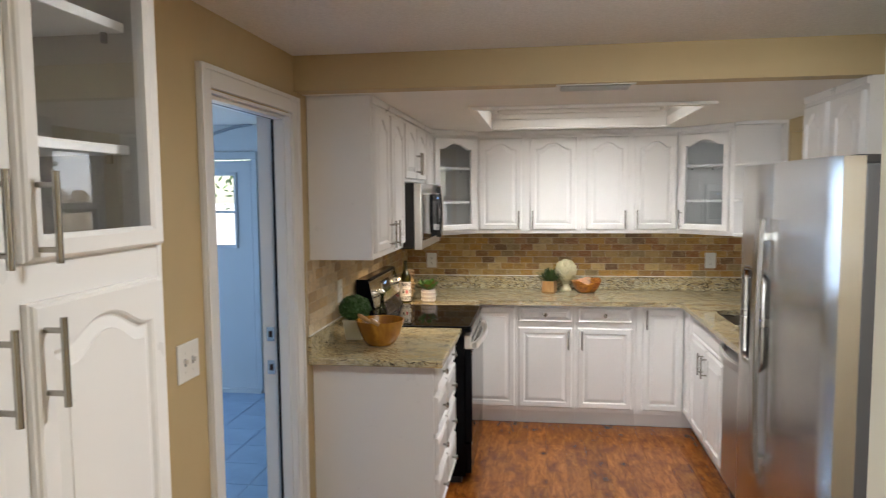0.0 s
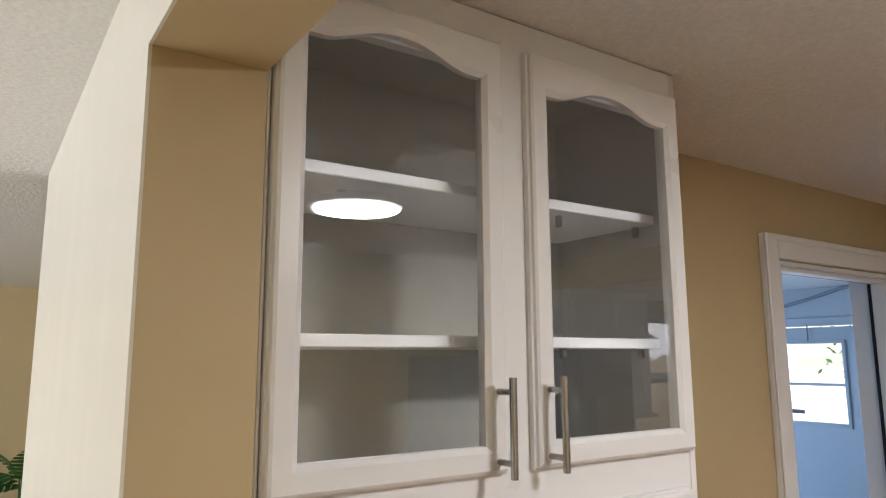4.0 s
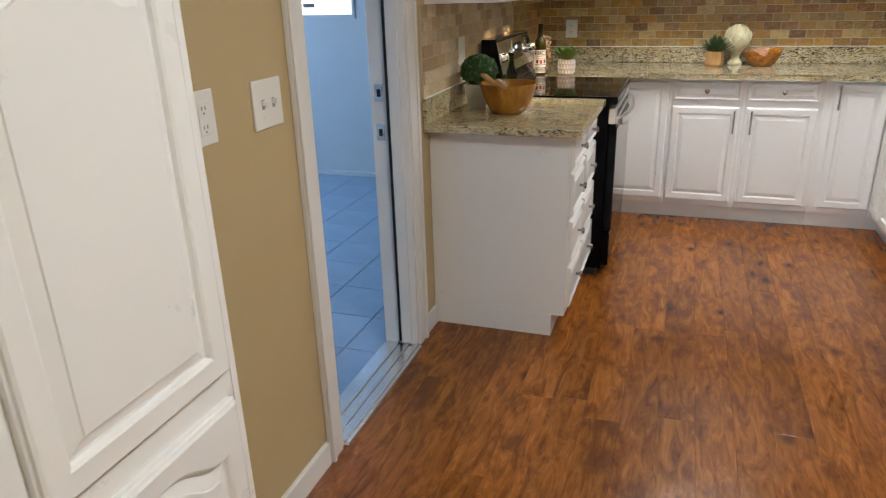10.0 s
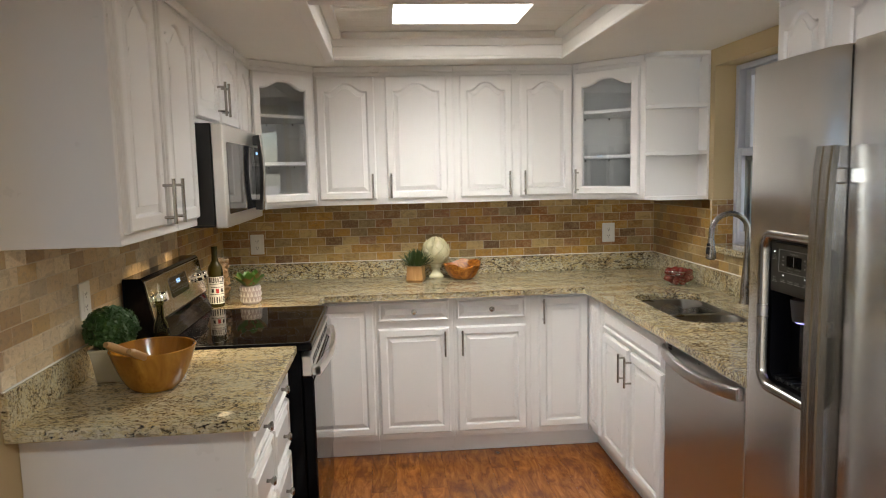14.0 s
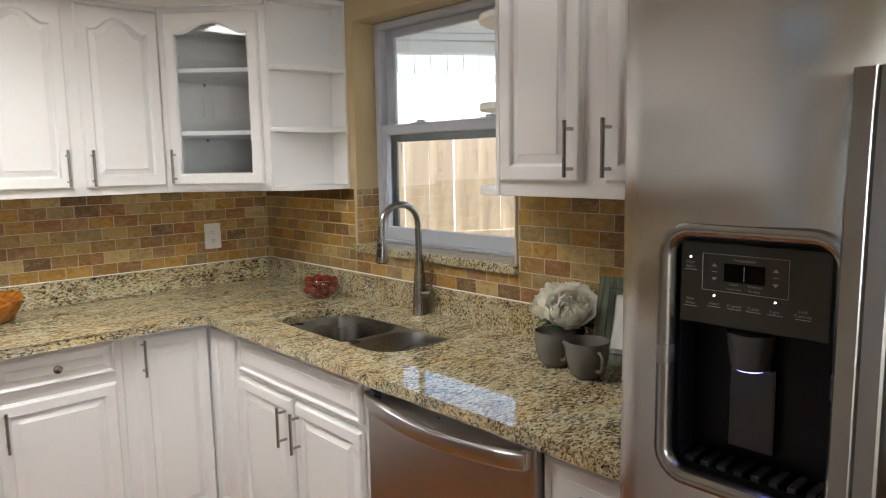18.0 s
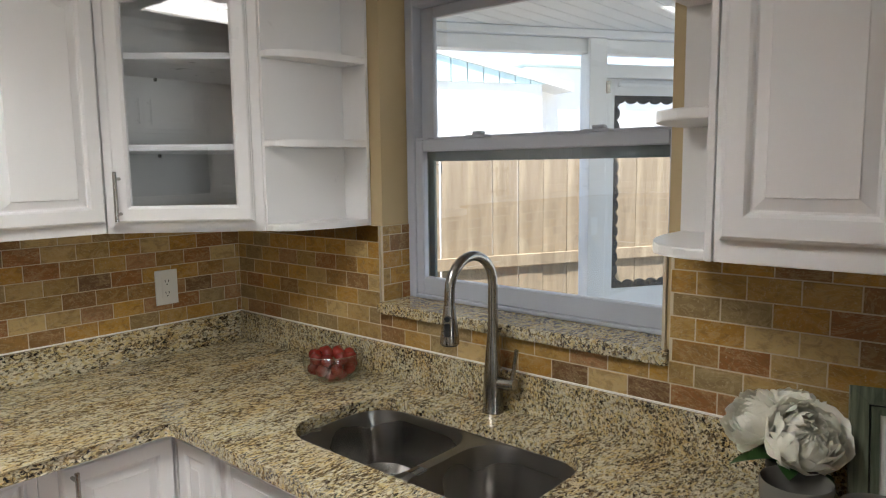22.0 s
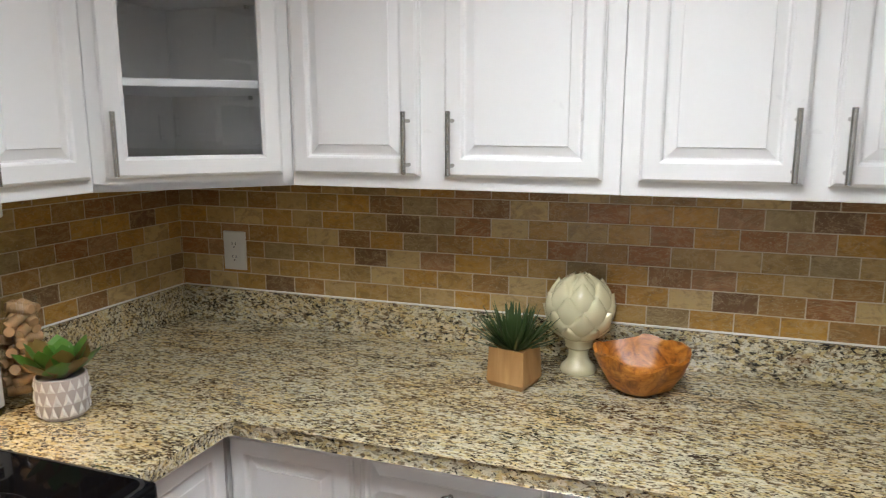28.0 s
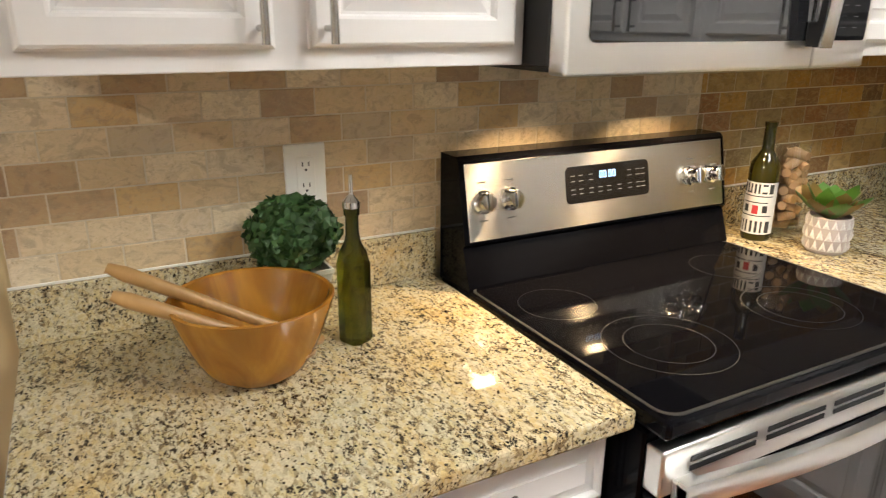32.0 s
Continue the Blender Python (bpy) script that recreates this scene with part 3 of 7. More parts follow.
# West wall, out of view, with an opening added for daylight.
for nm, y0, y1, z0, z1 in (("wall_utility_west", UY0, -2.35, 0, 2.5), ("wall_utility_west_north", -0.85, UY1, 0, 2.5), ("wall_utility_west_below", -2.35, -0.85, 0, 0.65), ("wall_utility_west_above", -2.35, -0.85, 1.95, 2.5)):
    wall_box(nm, UX0 - 0.1, UX0, y0, y1, z0, z1, BLUEWALL, "pale blue utility room wall round an added window")
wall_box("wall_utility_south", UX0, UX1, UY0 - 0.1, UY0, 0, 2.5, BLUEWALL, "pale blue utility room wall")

# ---- cabinets ----
D = 0.305


def upper(m, w, h, doors, label, z0=1.372, d=D):
    e = thing("wall_cabinet", m @ pose(0, 0, z0), label, "cabinet", "white wall cabinets")
    part("body", bx(0, w, -d, -0.002, 0, h, 0.0015, 1), WHITE, e)
    part("crown_strip", bx(0, w, -d - 0.012, -d, h - 0.034, h - 0.002, 0.003, 1), WHITE, e)
    for x0, x1, a, b2, rise, hx, hz in doors:
        hang_door(e, x0, x1, a - z0, b2 - z0, -d, rise, False, hx, None if hz is None else hz - z0)
    return e


MB = pose(0, 0, 0)                       # back wall
ML = pose(0, 0, 0, 0, 0, 90)             # left wall: local x runs along +y
MR = pose(W, 0, 0, 0, 0, -90)            # right wall: local x runs along -y
HZ = 1.476
UZ0, UZ1, RISE = 1.401, 2.082, 0.045
upper(MB @ pose(0.612, 0, 0), 0.769, ZK - 1.372, [(0.012, 0.332, UZ0, UZ1, RISE, 0.310, HZ), (0.391, 0.733, UZ0, UZ1, RISE, 0.413, HZ)], "white wall cabinet with two arched raised panel doors")
upper(MB @ pose(1.382, 0, 0), 0.683, ZK - 1.372, [(0.035, 0.334, UZ0, UZ1, RISE, 0.312, HZ), (0.376, 0.677, UZ0, UZ1, RISE, 0.398, HZ)], "white wall cabinet with two arched raised panel doors")
# left wall
LA0, LA1 = -2.378, -1.648
upper(ML @ pose(LA0, 0, 0), LA1 - LA0, ZK - 1.372, [(0.022, 0.324, UZ0, UZ1, RISE, 0.302, HZ), (0.372, 0.706, UZ0, UZ1, RISE, 0.394, HZ)], "white wall cabinet with two arched doors beside the microwave")
upper(ML @ pose(-1.646, 0, 0), 0.744, ZK - 1.748, [(0.02, 0.36, 1.765, UZ1, 0.035, 0.338, 1.86), (0.384, 0.724, 1.765, UZ1, 0.035, 0.406, 1.86)], "short white wall cabinet with two arched doors above the microwave", z0=1.748)
upper(ML @ pose(-0.900, 0, 0), 0.288, ZK - 1.372, [(0.012, 0.272, UZ0, UZ1, RISE, 0.034, HZ)], "narrow white wall cabinet with one arched door")


def corner(m, flip, label):
    """A corner cabinet with a glass door across the corner. Local frame: corner at the origin, walls along +x and -y."""
    s = -1 if flip else 1
    e = thing("corner_cabinet", m @ pose(0, 0, 1.372), label, "cabinet", "glass corner cabinets")
    h = ZK - 1.372
    P = [(0.002, -0.002), (0.61, -0.002), (0.61, -D), (D, -0.61), (0.002, -0.61)]
    P = [(s * x, y) for x, y in P]
    part("bottom_panel", prism(P, 0, 0.018), WHITE, e)
    part("top_panel", prism(P, h - 0.018, h), WHITE, e)
    t = 0.012
    for x0, x1, y0, y1, nm in ((0.002, 0.61, -0.002 - t, -0.002, "back_panel"), (0.002, 0.002 + t, -0.61, -0.014, "back_panel"), (0.61 - t, 0.61, -D, -0.014, "side_panel"), (0.014, D, -0.61, -0.61 + t, "side_panel")):
        part(nm, bx(min(s * x0, s * x1), max(s * x0, s * x1), y0, y1, 0.018, h - 0.018), INNER if nm == "back_panel" else WHITE, e)
    Q = [(s * x, y) for x, y in ((0.016, -0.016), (0.59, -0.016), (0.59, -D + 0.005), (D - 0.005, -0.59), (0.016, -0.59))]
    for z in (0.228, 0.478):
        part("shelf", prism(Q, z, z + 0.018, 0.002, 1), WHITE, e)
        for px, py in ((0.30, -0.020), (0.45, -0.020), (0.020, -0.40)):
            part("shelf_peg", bx(min(s * px, s * px + s * 0.007), max(s * px, s * px + s * 0.007), py - 0.010, py, z - 0.012, z - 0.001), NICKEL, e)
    # face across the corner
    fw = math.hypot(0.61 - D, 0.61 - D)
    fm = pose(s * D if not flip else -0.61, -0.61 if not flip else -D, 0, 0, 0, 45 * s)
    for nm, x0, x1, a, c in (("face_stile", 0, 0.05, 0, h), ("face_stile", fw - 0.05, fw, 0, h), ("face_rail", 0.05, fw - 0.05, 0, 0.05), ("face_rail", 0.05, fw - 0.05, h - 0.075, h)):
        part(nm, bx(x0, x1, 0.0, 0.018, a, c), WHITE, e, m=fm)
    part("crown_strip", bx(0, fw, -0.012, 0, h - 0.034, h - 0.002, 0.003, 1), WHITE, e, m=fm)
    dr = hang_door(e, 0.025, fw - 0.025, UZ0 - 1.372, UZ1 - 1.372, 0, 0.04, True, 0.047, HZ - 1.372, label="white arched door with a glass pane")
    dr.matrix_local = fm @ pose(0.025, 0, UZ0 - 1.372)
    return e


corner(pose(0, 0, 0), False, "white corner wall cabinet with an arched glass door")
corner(pose(W, 0, 0), True, "white corner wall cabinet with an arched glass door beside open shelves")


def end_shelf(m, ln, flip, label):
    """Open quarter-round shelves at the end of a row. Local: wall at y 0, cabinet side at x 0, shelves reach ln along x."""
    e = thing("open_shelf", m @ pose(0, 0, 1.372), label, "shelf", "open end shelves")
    h = ZK - 1.372
    part("back_panel", bx(0.0, ln, -0.014, -0.002, 0.0, h, 0.001, 1), WHITE, e)
    part("side_panel", bx(0.001, 0.013, -D, -0.014, 0.0, h, 0.001, 1), WHITE, e)
    pts = [(0.013, -0.014), (ln, -0.014)] + [(0.013 + (ln - 0.013) * math.cos(radians(a)) ** 0.8, -0.014 - (D - 0.014) * math.sin(radians(a)) ** 0.8) for a in range(10, 90, 8)] + [(0.013, -D)]
    for z in (0.0, 0.235, 0.478, h - 0.02):
        part("shelf", prism(pts, z, z + 0.02, 0.004, 2), WHITE, e)
    return e


end_shelf(MR @ pose(0.611, 0, 0), 0.115, False, "white open quarter-round shelves beside the sink window")
end_shelf(pose(W, -1.862, 0.014, 0, 0, 90) @ Matrix.Diagonal((1, -1, 1, 1)), 0.170, True, "white open quarter-round shelves on the other side of the window")
upper(MR @ pose(1.864, 0, 0), 0.655, ZK - 1.386, [(0.012, 0.278, 1.424, UZ1, RISE, 0.256, 1.506), (0.345, 0.632, 1.424, UZ1, RISE, 0.364, 1.506)], "white wall cabinet with two arched doors beside the refrigerator", z0=1.386)


def base(m, w, fronts, label, d=0.585, hollow=False, name="base_cabinet"):
    e = thing(name, m, label, "cabinet", "white base cabinets")
    zt = CT - 0.032
    if hollow:
        part("front_panel", bx(0, w, -d, -d + 0.02, 0.10, zt), WHITE, e)
        part("side_panel", bx(0, 0.018, -d + 0.02, -0.002, 0.10, zt), WHITE, e)
        part("side_panel", bx(w - 0.018, w, -d + 0.02, -0.002, 0.10, zt), WHITE, e)
        part("bottom_panel", bx(0.018, w - 0.018, -d + 0.02, -0.002, 0.10, 0.118), WHITE, e)
        part("back_panel", bx(0.018, w - 0.018, -0.012, -0.002, 0.118, zt), WHITE, e)
    else:
        part("body", bx(0, w, -d, -0.002, 0.10, zt, 0.0015, 1), WHITE, e)
    for xx in (0.0, w - 0.016):
        part("end_panel", bx(xx, xx + 0.016, -d + 0.068, -0.002, 0.0, 0.10), WHITE, e)
    part("toe_kick", bx(0, w, -d + 0.055, -d + 0.068, 0.0, 0.10), WHITE, e)
    for kind, x0, x1, z0, z1, hx, hz in fronts:
        if kind == "drawer":
            hang_door(e, x0, x1, z0, z1, -d, 0, False, hx, hz, True, "drawer_front", 0.012)
        elif kind == "plain":
            hang_door(e, x0, x1, z0, z1, -d, 0, False, None, None, False, "false_front", 0.012)
        else:
            hang_door(e, x0, x1, z0, z1, -d, 0, False, hx, hz)
    return e


base(MB @ pose(0.60, 0, 0), 0.316, [("door", 0.008, 0.303, 0.135, 0.862, None, None)], "white corner base cabinet with one raised panel door")
base(MB @ pose(0.917, 0, 0), 0.413, [("drawer", 0.011, 0.391, 0.756, 0.868, 0.201, 0.812), ("door", 0.011, 0.391, 0.135, 0.718, 0.365, 0.635)], "white base cabinet with a drawer and a door")
base(MB @ pose(1.331, 0, 0), 0.420, [("drawer", 0.016, 0.394, 0.756, 0.868, 0.205, 0.812), ("door", 0.016, 0.394, 0.135, 0.718, 0.044, 0.635)], "white base cabinet with a drawer and a door")
base(MB @ pose(1.752, 0, 0), 0.322, [("door", 0.042, 0.317, 0.135, 0.862, 0.066, 0.79)], "white corner base cabinet with one raised panel door")
base(ML @ pose(-0.893, 0, 0), 0.293, [("door", 0.015, 0.285, 0.135, 0.862, 0.04, 0.79)], "narrow white base cabinet with one door beside the stove")
base(MR @ pose(0.60, 0, 0), 0.20, [("door", 0.008, 0.182, 0.135, 0.862, None, None)], "narrow white corner base cabinet with one door")
base(MR @ pose(0.802, 0, 0), 0.826, [("plain", 0.03, 0.790, 0.735, 0.862, None, None), ("door", 0.03, 0.395, 0.135, 0.712, 0.368, 0.62), ("door", 0.425, 0.790, 0.135, 0.712, 0.452, 0.62)], "white sink base cabinet with two doors and a false front", hollow=True)
base(MR @ pose(2.245, 0, 0), 0.265, [("drawer", 0.012, 0.25, 0.735, 0.862, 0.131, 0.80), ("door", 0.012, 0.25, 0.135, 0.715, None, None)], "narrow white base cabinet with a drawer beside the refrigerator")
DRW = []
for dx0, dx1 in ((0.014, 0.352), (0.368, 0.702)):
    for dz0, dz1 in ((0.745, 0.862), (0.545, 0.722), (0.342, 0.522), (0.135, 0.320)):
        DRW.append(("drawer", dx0, dx1, dz0, dz1, (dx0 + dx1) / 2, (dz0 + dz1) / 2))
base(ML @ pose(-2.372, 0, 0), 0.716, DRW, "white base cabinet with two columns of drawers beside the stove")

fl_ = thing("corner_filler", pose(0, 0, 0), "white filler posts in the inner corners of the base cabinets", "trim", "", "structure")
for fx0, fx1 in ((0.560, 0.5995), (2.0745, 2.1165)):
    part("post", bx(fx0, fx1, -0.5995, -0.56, 0.10, CT - 0.033), WHITE, fl_)
for x0, x1, y0, y1 in ((0.517, 0.5995, -0.53, -0.517), (0.517, 0.53, -0.5995, -0.5305), (2.0745, 2.16, -0.53, -0.517), (2.147, 2.16, -0.5995, -0.5305)):
    part("toe_kick", bx(x0, x1, y0, y1, 0.0, 0.10), WHITE, fl_)

# ---- worktops ----
wt1 = thing("worktop", pose(0, 0, 0), "polished speckled granite worktop beside the stove", "worktop")
part("slab", bx(0.002, 0.640, -2.440, -1.656, CT - 0.032, CT, 0.005, 2), GRANW, wt1)
part("upstand", bx(0.002, 0.022, -2.440, -1.656, CT + 0.0005, 1.016, 0.002, 1), GRANW, wt1)
wt = thing("worktop", pose(0, 0, 0), "polished speckled granite worktop in a U shape with a sink cutout", "worktop")
part("slab", prism([(0.002, -0.894), (0.640, -0.894), (0.640, -0.655), (0.655, -0.640), (2.027, -0.640), (2.042, -0.655), (2.042, -0.80), (W - 0.002, -0.80), (W - 0.002, -0.002), (0.002, -0.002)], CT - 0.032, CT, 0.004, 2), GRAN, wt)
part("upstand", bx(0.024, W - 0.024, -0.022, -0.002, CT + 0.0005, 1.016, 0.002, 1), GRANU, wt)
part("upstand", bx(0.002, 0.022, -0.894, -0.002, CT + 0.0005, 1.016, 0.002, 1), GRANU, wt)
part("upstand", bx(W - 0.022, W - 0.002, -2.512, -0.002, CT + 0.0005, 1.016, 0.002, 1), GRANU, wt)


def grid_poly_with_hole(outer_pts, hole_pts, z0, z1):
    """A slab with a hole through it."""
    b = bmesh.new()
    top, rings = [], []
    for pts in (outer_pts, hole_pts):
        vs = [b.verts.new((x, y, z1)) for x, y in pts]
        top += [b.edges.new((vs[i], vs[(i + 1) % len(vs)])) for i in range(len(vs))]
        rings.append(vs)
    bmesh.ops.triangle_fill(b, use_beauty=True, use_dissolve=False, edges=top)

    def inside(p):
        hit = False
        for (xa, ya), (xb, yb) in zip(hole_pts, hole_pts[1:] + hole_pts[:1]):
            if (ya > p.y) != (yb > p.y) and p.x < (xb - xa) * (p.y - ya) / (yb - ya) + xa:
                hit = not hit
        return hit
    bmesh.ops.delete(b, geom=[f for f in b.faces if inside(f.calc_center_median())], context="FACES_ONLY")
    ext = bmesh.ops.extrude_face_region(b, geom=b.faces[:])
    for v in ext["geom"]:
        if isinstance(v, bmesh.types.BMVert):
            v.co.z = z0
    return b


def round_rect(x0, x1, y0, y1, r, n=6):
    pts = []
    for cx, cy, a0 in ((x1 - r, y1 - r, 0), (x0 + r, y1 - r, 90), (x0 + r, y0 + r, 180), (x1 - r, y0 + r, 270)):
        for i in range(n + 1):
            a = radians(a0 + 90 * i / n)
            pts.append((cx + r * math.cos(a), cy + r * math.sin(a)))
    return pts


SX0, SX1, SY0, SY1 = 2.185, 2.530, -1.578, -0.895
CAULK = painted("white_caulk", (0.80, 0.78, 0.72), 0.5, 0.05, 120, 0.04)
for nm, x0, x1, y0, y1 in (("caulk_north", 0.014, W - 0.014, -0.0145, -0.009), ("caulk_west", 0.009, 0.0145, -0.894, -0.015), ("caulk_west_south", 0.009, 0.0145, -2.440, -1.656), ("caulk_east", W - 0.0145, W - 0.009, -2.512, -0.015)):
    slab(nm, x0, x1, y0, y1, 1.0162, 1.0205, CAULK, "white caulk line between granite and tiles", "caulk", bev=0.001)
part("slab", grid_poly_with_hole([(2.042, -2.512), (W - 0.002, -2.512), (W - 0.002, -0.8005), (2.042, -0.8005)], round_rect(SX0, SX1, SY0, SY1, 0.11, 8), CT - 0.032, CT), GRAN, wt)

# ---- sink and tap ----
SINKM = m_steel("sink_steel", 1, (0.30, 0.288, 0.27), 0.27)
sink = thing("sink", pose(0, 0, 0), "undermounted double bowl stainless steel sink in the granite worktop", "sink")


def basin(x0, x1, y0, y1, r, depth):
    b = bmesh.new()
    rings = []
    for ins, z in ((-0.012, -0.033), (-0.0, -0.034), (0.004, -0.045), (0.016, -depth + 0.02), (0.035, -depth), (0.09, -depth - 0.004)):
        rr = max(0.012, r - ins * 0.5)
        rings.append([b.verts.new((x, y, CT + z)) for x, y in round_rect(x0 + ins, x1 - ins, y0 + ins, y1 - ins, min(rr, (x1 - x0) / 2 - ins - 0.004, (y1 - y0) / 2 - ins - 0.004), 8)])
    for a, c in zip(rings, rings[1:]):
        for i in range(len(a)):
            b.faces.new((a[i], a[(i + 1) % len(a)], c[(i + 1) % len(a)], c[i]))
    b.faces.new(rings[-1])
    return b


part("basin", basin(SX0 - 0.006, SX1 + 0.006, -1.247, SY1 + 0.006, 0.10, 0.20), SINKM, sink, smooth=True)
part("basin", basin(SX0 - 0.006, SX1 + 0.006, SY0 - 0.006, -1.275, 0.10, 0.18), SINKM, sink, smooth=True)
for y0, y1, h0, h1 in ((-1.2608, SY1 + 0.02, -1.247, SY1 + 0.006), (SY0 - 0.02, -1.2612, SY0 - 0.006, -1.275)):
    part("flange", grid_poly_with_hole([(SX0 - 0.02, y0), (SX1 + 0.02, y0), (SX1 + 0.02, y1), (SX0 - 0.02, y1)], round_rect(SX0 - 0.005, SX1 + 0.005, h0 + 0.001, h1 - 0.001, 0.099, 8), CT - 0.038, CT - 0.0345), SINKM, sink)
for dx, dy, dd in ((2.36, -1.07, 0.2035), (2.35, -1.42, 0.1835)):
    part("drain", lathe([(0.0, 0.001), (0.030, 0.001), (0.040, 0.003), (0.043, 0.0)], 24, center=(dx, dy, CT - dd)), CHROME, sink, "round drain")

TAPM = m_steel("tap_nickel", 2, (0.35, 0.335, 0.31), 0.22)
tap = thing("kitchen_tap", pose(2.620, -1.228, CT), "brushed nickel pull-down kitchen tap with a high arc", "tap")
part("body", lathe([(0.0, 0.0), (0.029, 0.0), (0.029, 0.004), (0.0265, 0.008), (0.0255, 0.06), (0.0235, 0.10), (0.019, 0.16), (0.0135, 0.215), (0.013, 0.23), (0.0, 0.23)], 28), TAPM, tap, smooth=True)
arc = [(0, 0, 0.20), (0, 0, 0.26), (0, 0, 0.335)]
for i in range(1, 13):
    a = radians(180 * i / 12)
    arc.append((-0.085 + 0.085 * math.cos(a), 0.0, 0.338 + 0.078 * math.sin(a)))
arc += [(-0.1705, 0, 0.325), (-0.1715, 0, 0.308)]
part("spout", tube(arc, 0.0125, 16), TAPM, tap, smooth=True)
head = part("spray_head", lathe([(0.0, 0.0), (0.0125, 0.0), (0.0135, -0.004), (0.0155, -0.02), (0.0215, -0.07), (0.0235, -0.090), (0.0228, -0.093), (0.0, -0.093)], 28), TAPM, tap, "tapered spray head", pose(-0.1715, 0, 0.308, 0, 0, 24), True)
TILT = Euler((0, radians(6.5), 0)).to_matrix().to_4x4()
part("button_plate", prism(round_rect(-0.0095, 0.0095, -0.034, 0.020, 0.0092), 0.0, 0.003), TAPM, head, "polished plate round the buttons", Matrix.Translation((-0.0168, 0, -0.042)) @ TILT @ Matrix(((0, 0, -1, 0), (1, 0, 0, 0), (0, 1, 0, 0), (0, 0, 0, 1))))
part("button", bx(-0.0035, 0.002, -0.0062, 0.0062, -0.016, 0.016, 0.0020, 2), FELT, head, "black rubber button", Matrix.Translation((-0.0218, 0, -0.056)) @ TILT, smooth=True)
part("button", cyl(0.0066, (-0.012, 0, -0.029), (-0.0222, 0, -0.030), 16), FELT, head, "black rubber button")
part("nozzle", cyl(0.0195, (0, 0, -0.0925), (0, 0, -0.0965), 24), BLACKM, head, "black nozzle ring")
part("handle_hub", cyl(0.0155, (0, -0.005, 0.078), (0, -0.070, 0.084), 24), TAPM, tap, smooth=True)
part("lever", tube([(0, -0.060, 0.090), (-0.002, -0.066, 0.118), (-0.004, -0.076, 0.176)], 0.006, 12, radii=[0.0075, 0.006, 0.0055]), TAPM, tap, smooth=True)

# ---- stove ----
RY0, RY1 = -1.652, -0.897
stove = thing("stove", pose(0, 0, 0), "black and stainless steel freestanding electric stove with a ceramic glass top", "stove")
part("body", bx(0.03, 0.655, RY0, RY1, 0.04, 0.885, 0.004, 1), BLACK, stove)
part("cooktop", bx(0.03, 0.694, RY0 + 0.001, RY1 - 0.001, 0.886, 0.921, 0.010, 3), BLACKG, stove, "glossy black ceramic glass cooktop")
part("rim", grid_poly_with_hole(round_rect(0.138, 0.688, RY0 + 0.008, RY1 - 0.008, 0.03), round_rect(0.141, 0.682, RY0 + 0.013, RY1 - 0.013, 0.03), 0.9195, 0.9217), BLACKM, stove)
RING = painted("printed_grey_ring", (0.013, 0.013, 0.013), 0.4, 0.0, 50)
for bxx, byy, rads in ((0.285, -1.53, (0.075,)), (0.510, -1.465, (0.112, 0.075)), (0.280, -1.06, (0.075,)), (0.510, -1.12, (0.105, 0.075))):
    for rr in rads:
        b = bmesh.new()
        n = 56
        a = [b.verts.new((bxx + rr * math.cos(2 * math.pi * i / n), byy + rr * math.sin(2 * math.pi * i / n), 0.9214)) for i in range(n)]
        c = [b.verts.new((bxx + (rr + 0.0013) * math.cos(2 * math.pi * i / n), byy + (rr + 0.0013) * math.sin(2 * math.pi * i / n), 0.9214)) for i in range(n)]
        for i in range(n):
            b.faces.new((a[i], a[(i + 1) % n], c[(i + 1) % n], c[i]))
        part("burner_ring", b, RING, stove, "thin grey printed burner ring")
# back guard with a leaning steel face
b = bmesh.new()
prof = [(0.024, 0.91), (0.150, 0.91), (0.150, 0.925), (0.122, 1.002), (0.130, 1.010), (0.096, 1.176), (0.086, 1.184), (0.024, 1.184)]
lo = [b.verts.new((x, RY0 + 0.004, z)) for x, z in prof]
hi = [b.verts.new((x, RY1 - 0.004, z)) for x, z in prof]
b.faces.new(lo)
b.faces.new(hi[::-1])
for i in range(len(prof)):
    b.faces.new((lo[i], lo[(i + 1) % len(prof)], hi[(i + 1) % len(prof)], hi[i]))
part("back_guard", b, BLACK, stove, "black enamel back guard")
GM = Matrix.Translation((0.1305, (RY0 + RY1) / 2, 1.011)) @ Euler((0, radians(-11.8), 0)).to_matrix().to_4x4()   # local x out, y along, z up the steel face
panel_o = part("control_panel", bx(-0.001, 0.003, -0.362, 0.362, 0.004, 0.163, 0.0015, 1), m_steel("panel_steel", 1, (0.70, 0.68, 0.64), 0.25, 0.25, 0.95), stove, "brushed stainless control panel", GM)
disp = part("display", prism(round_rect(-0.118, 0.118, -0.040, 0.040, 0.012), 0.0, 0.0015), mat("display_black", (0.006, 0.006, 0.007), 0.22), panel_o, "black touch display")
DM = Matrix.Translation((0.0032, 0.002, 0.094)) @ Matrix(((0, 0, 1, 0), (1, 0, 0, 0), (0, 1, 0, 0), (0, 0, 0, 1)))
disp.matrix_local = DM
LED = m_emit("blue_white_digits", (0.30, 0.55, 1.0), 0.9)
GREYINK = mat("pale_grey_print", (0.34, 0.34, 0.33), 0.5)
DIMINK = mat("dim_grey_print", (0.15, 0.15, 0.15), 0.6)
DARKINK = mat("dark_grey_print", (0.10, 0.10, 0.10), 0.5)
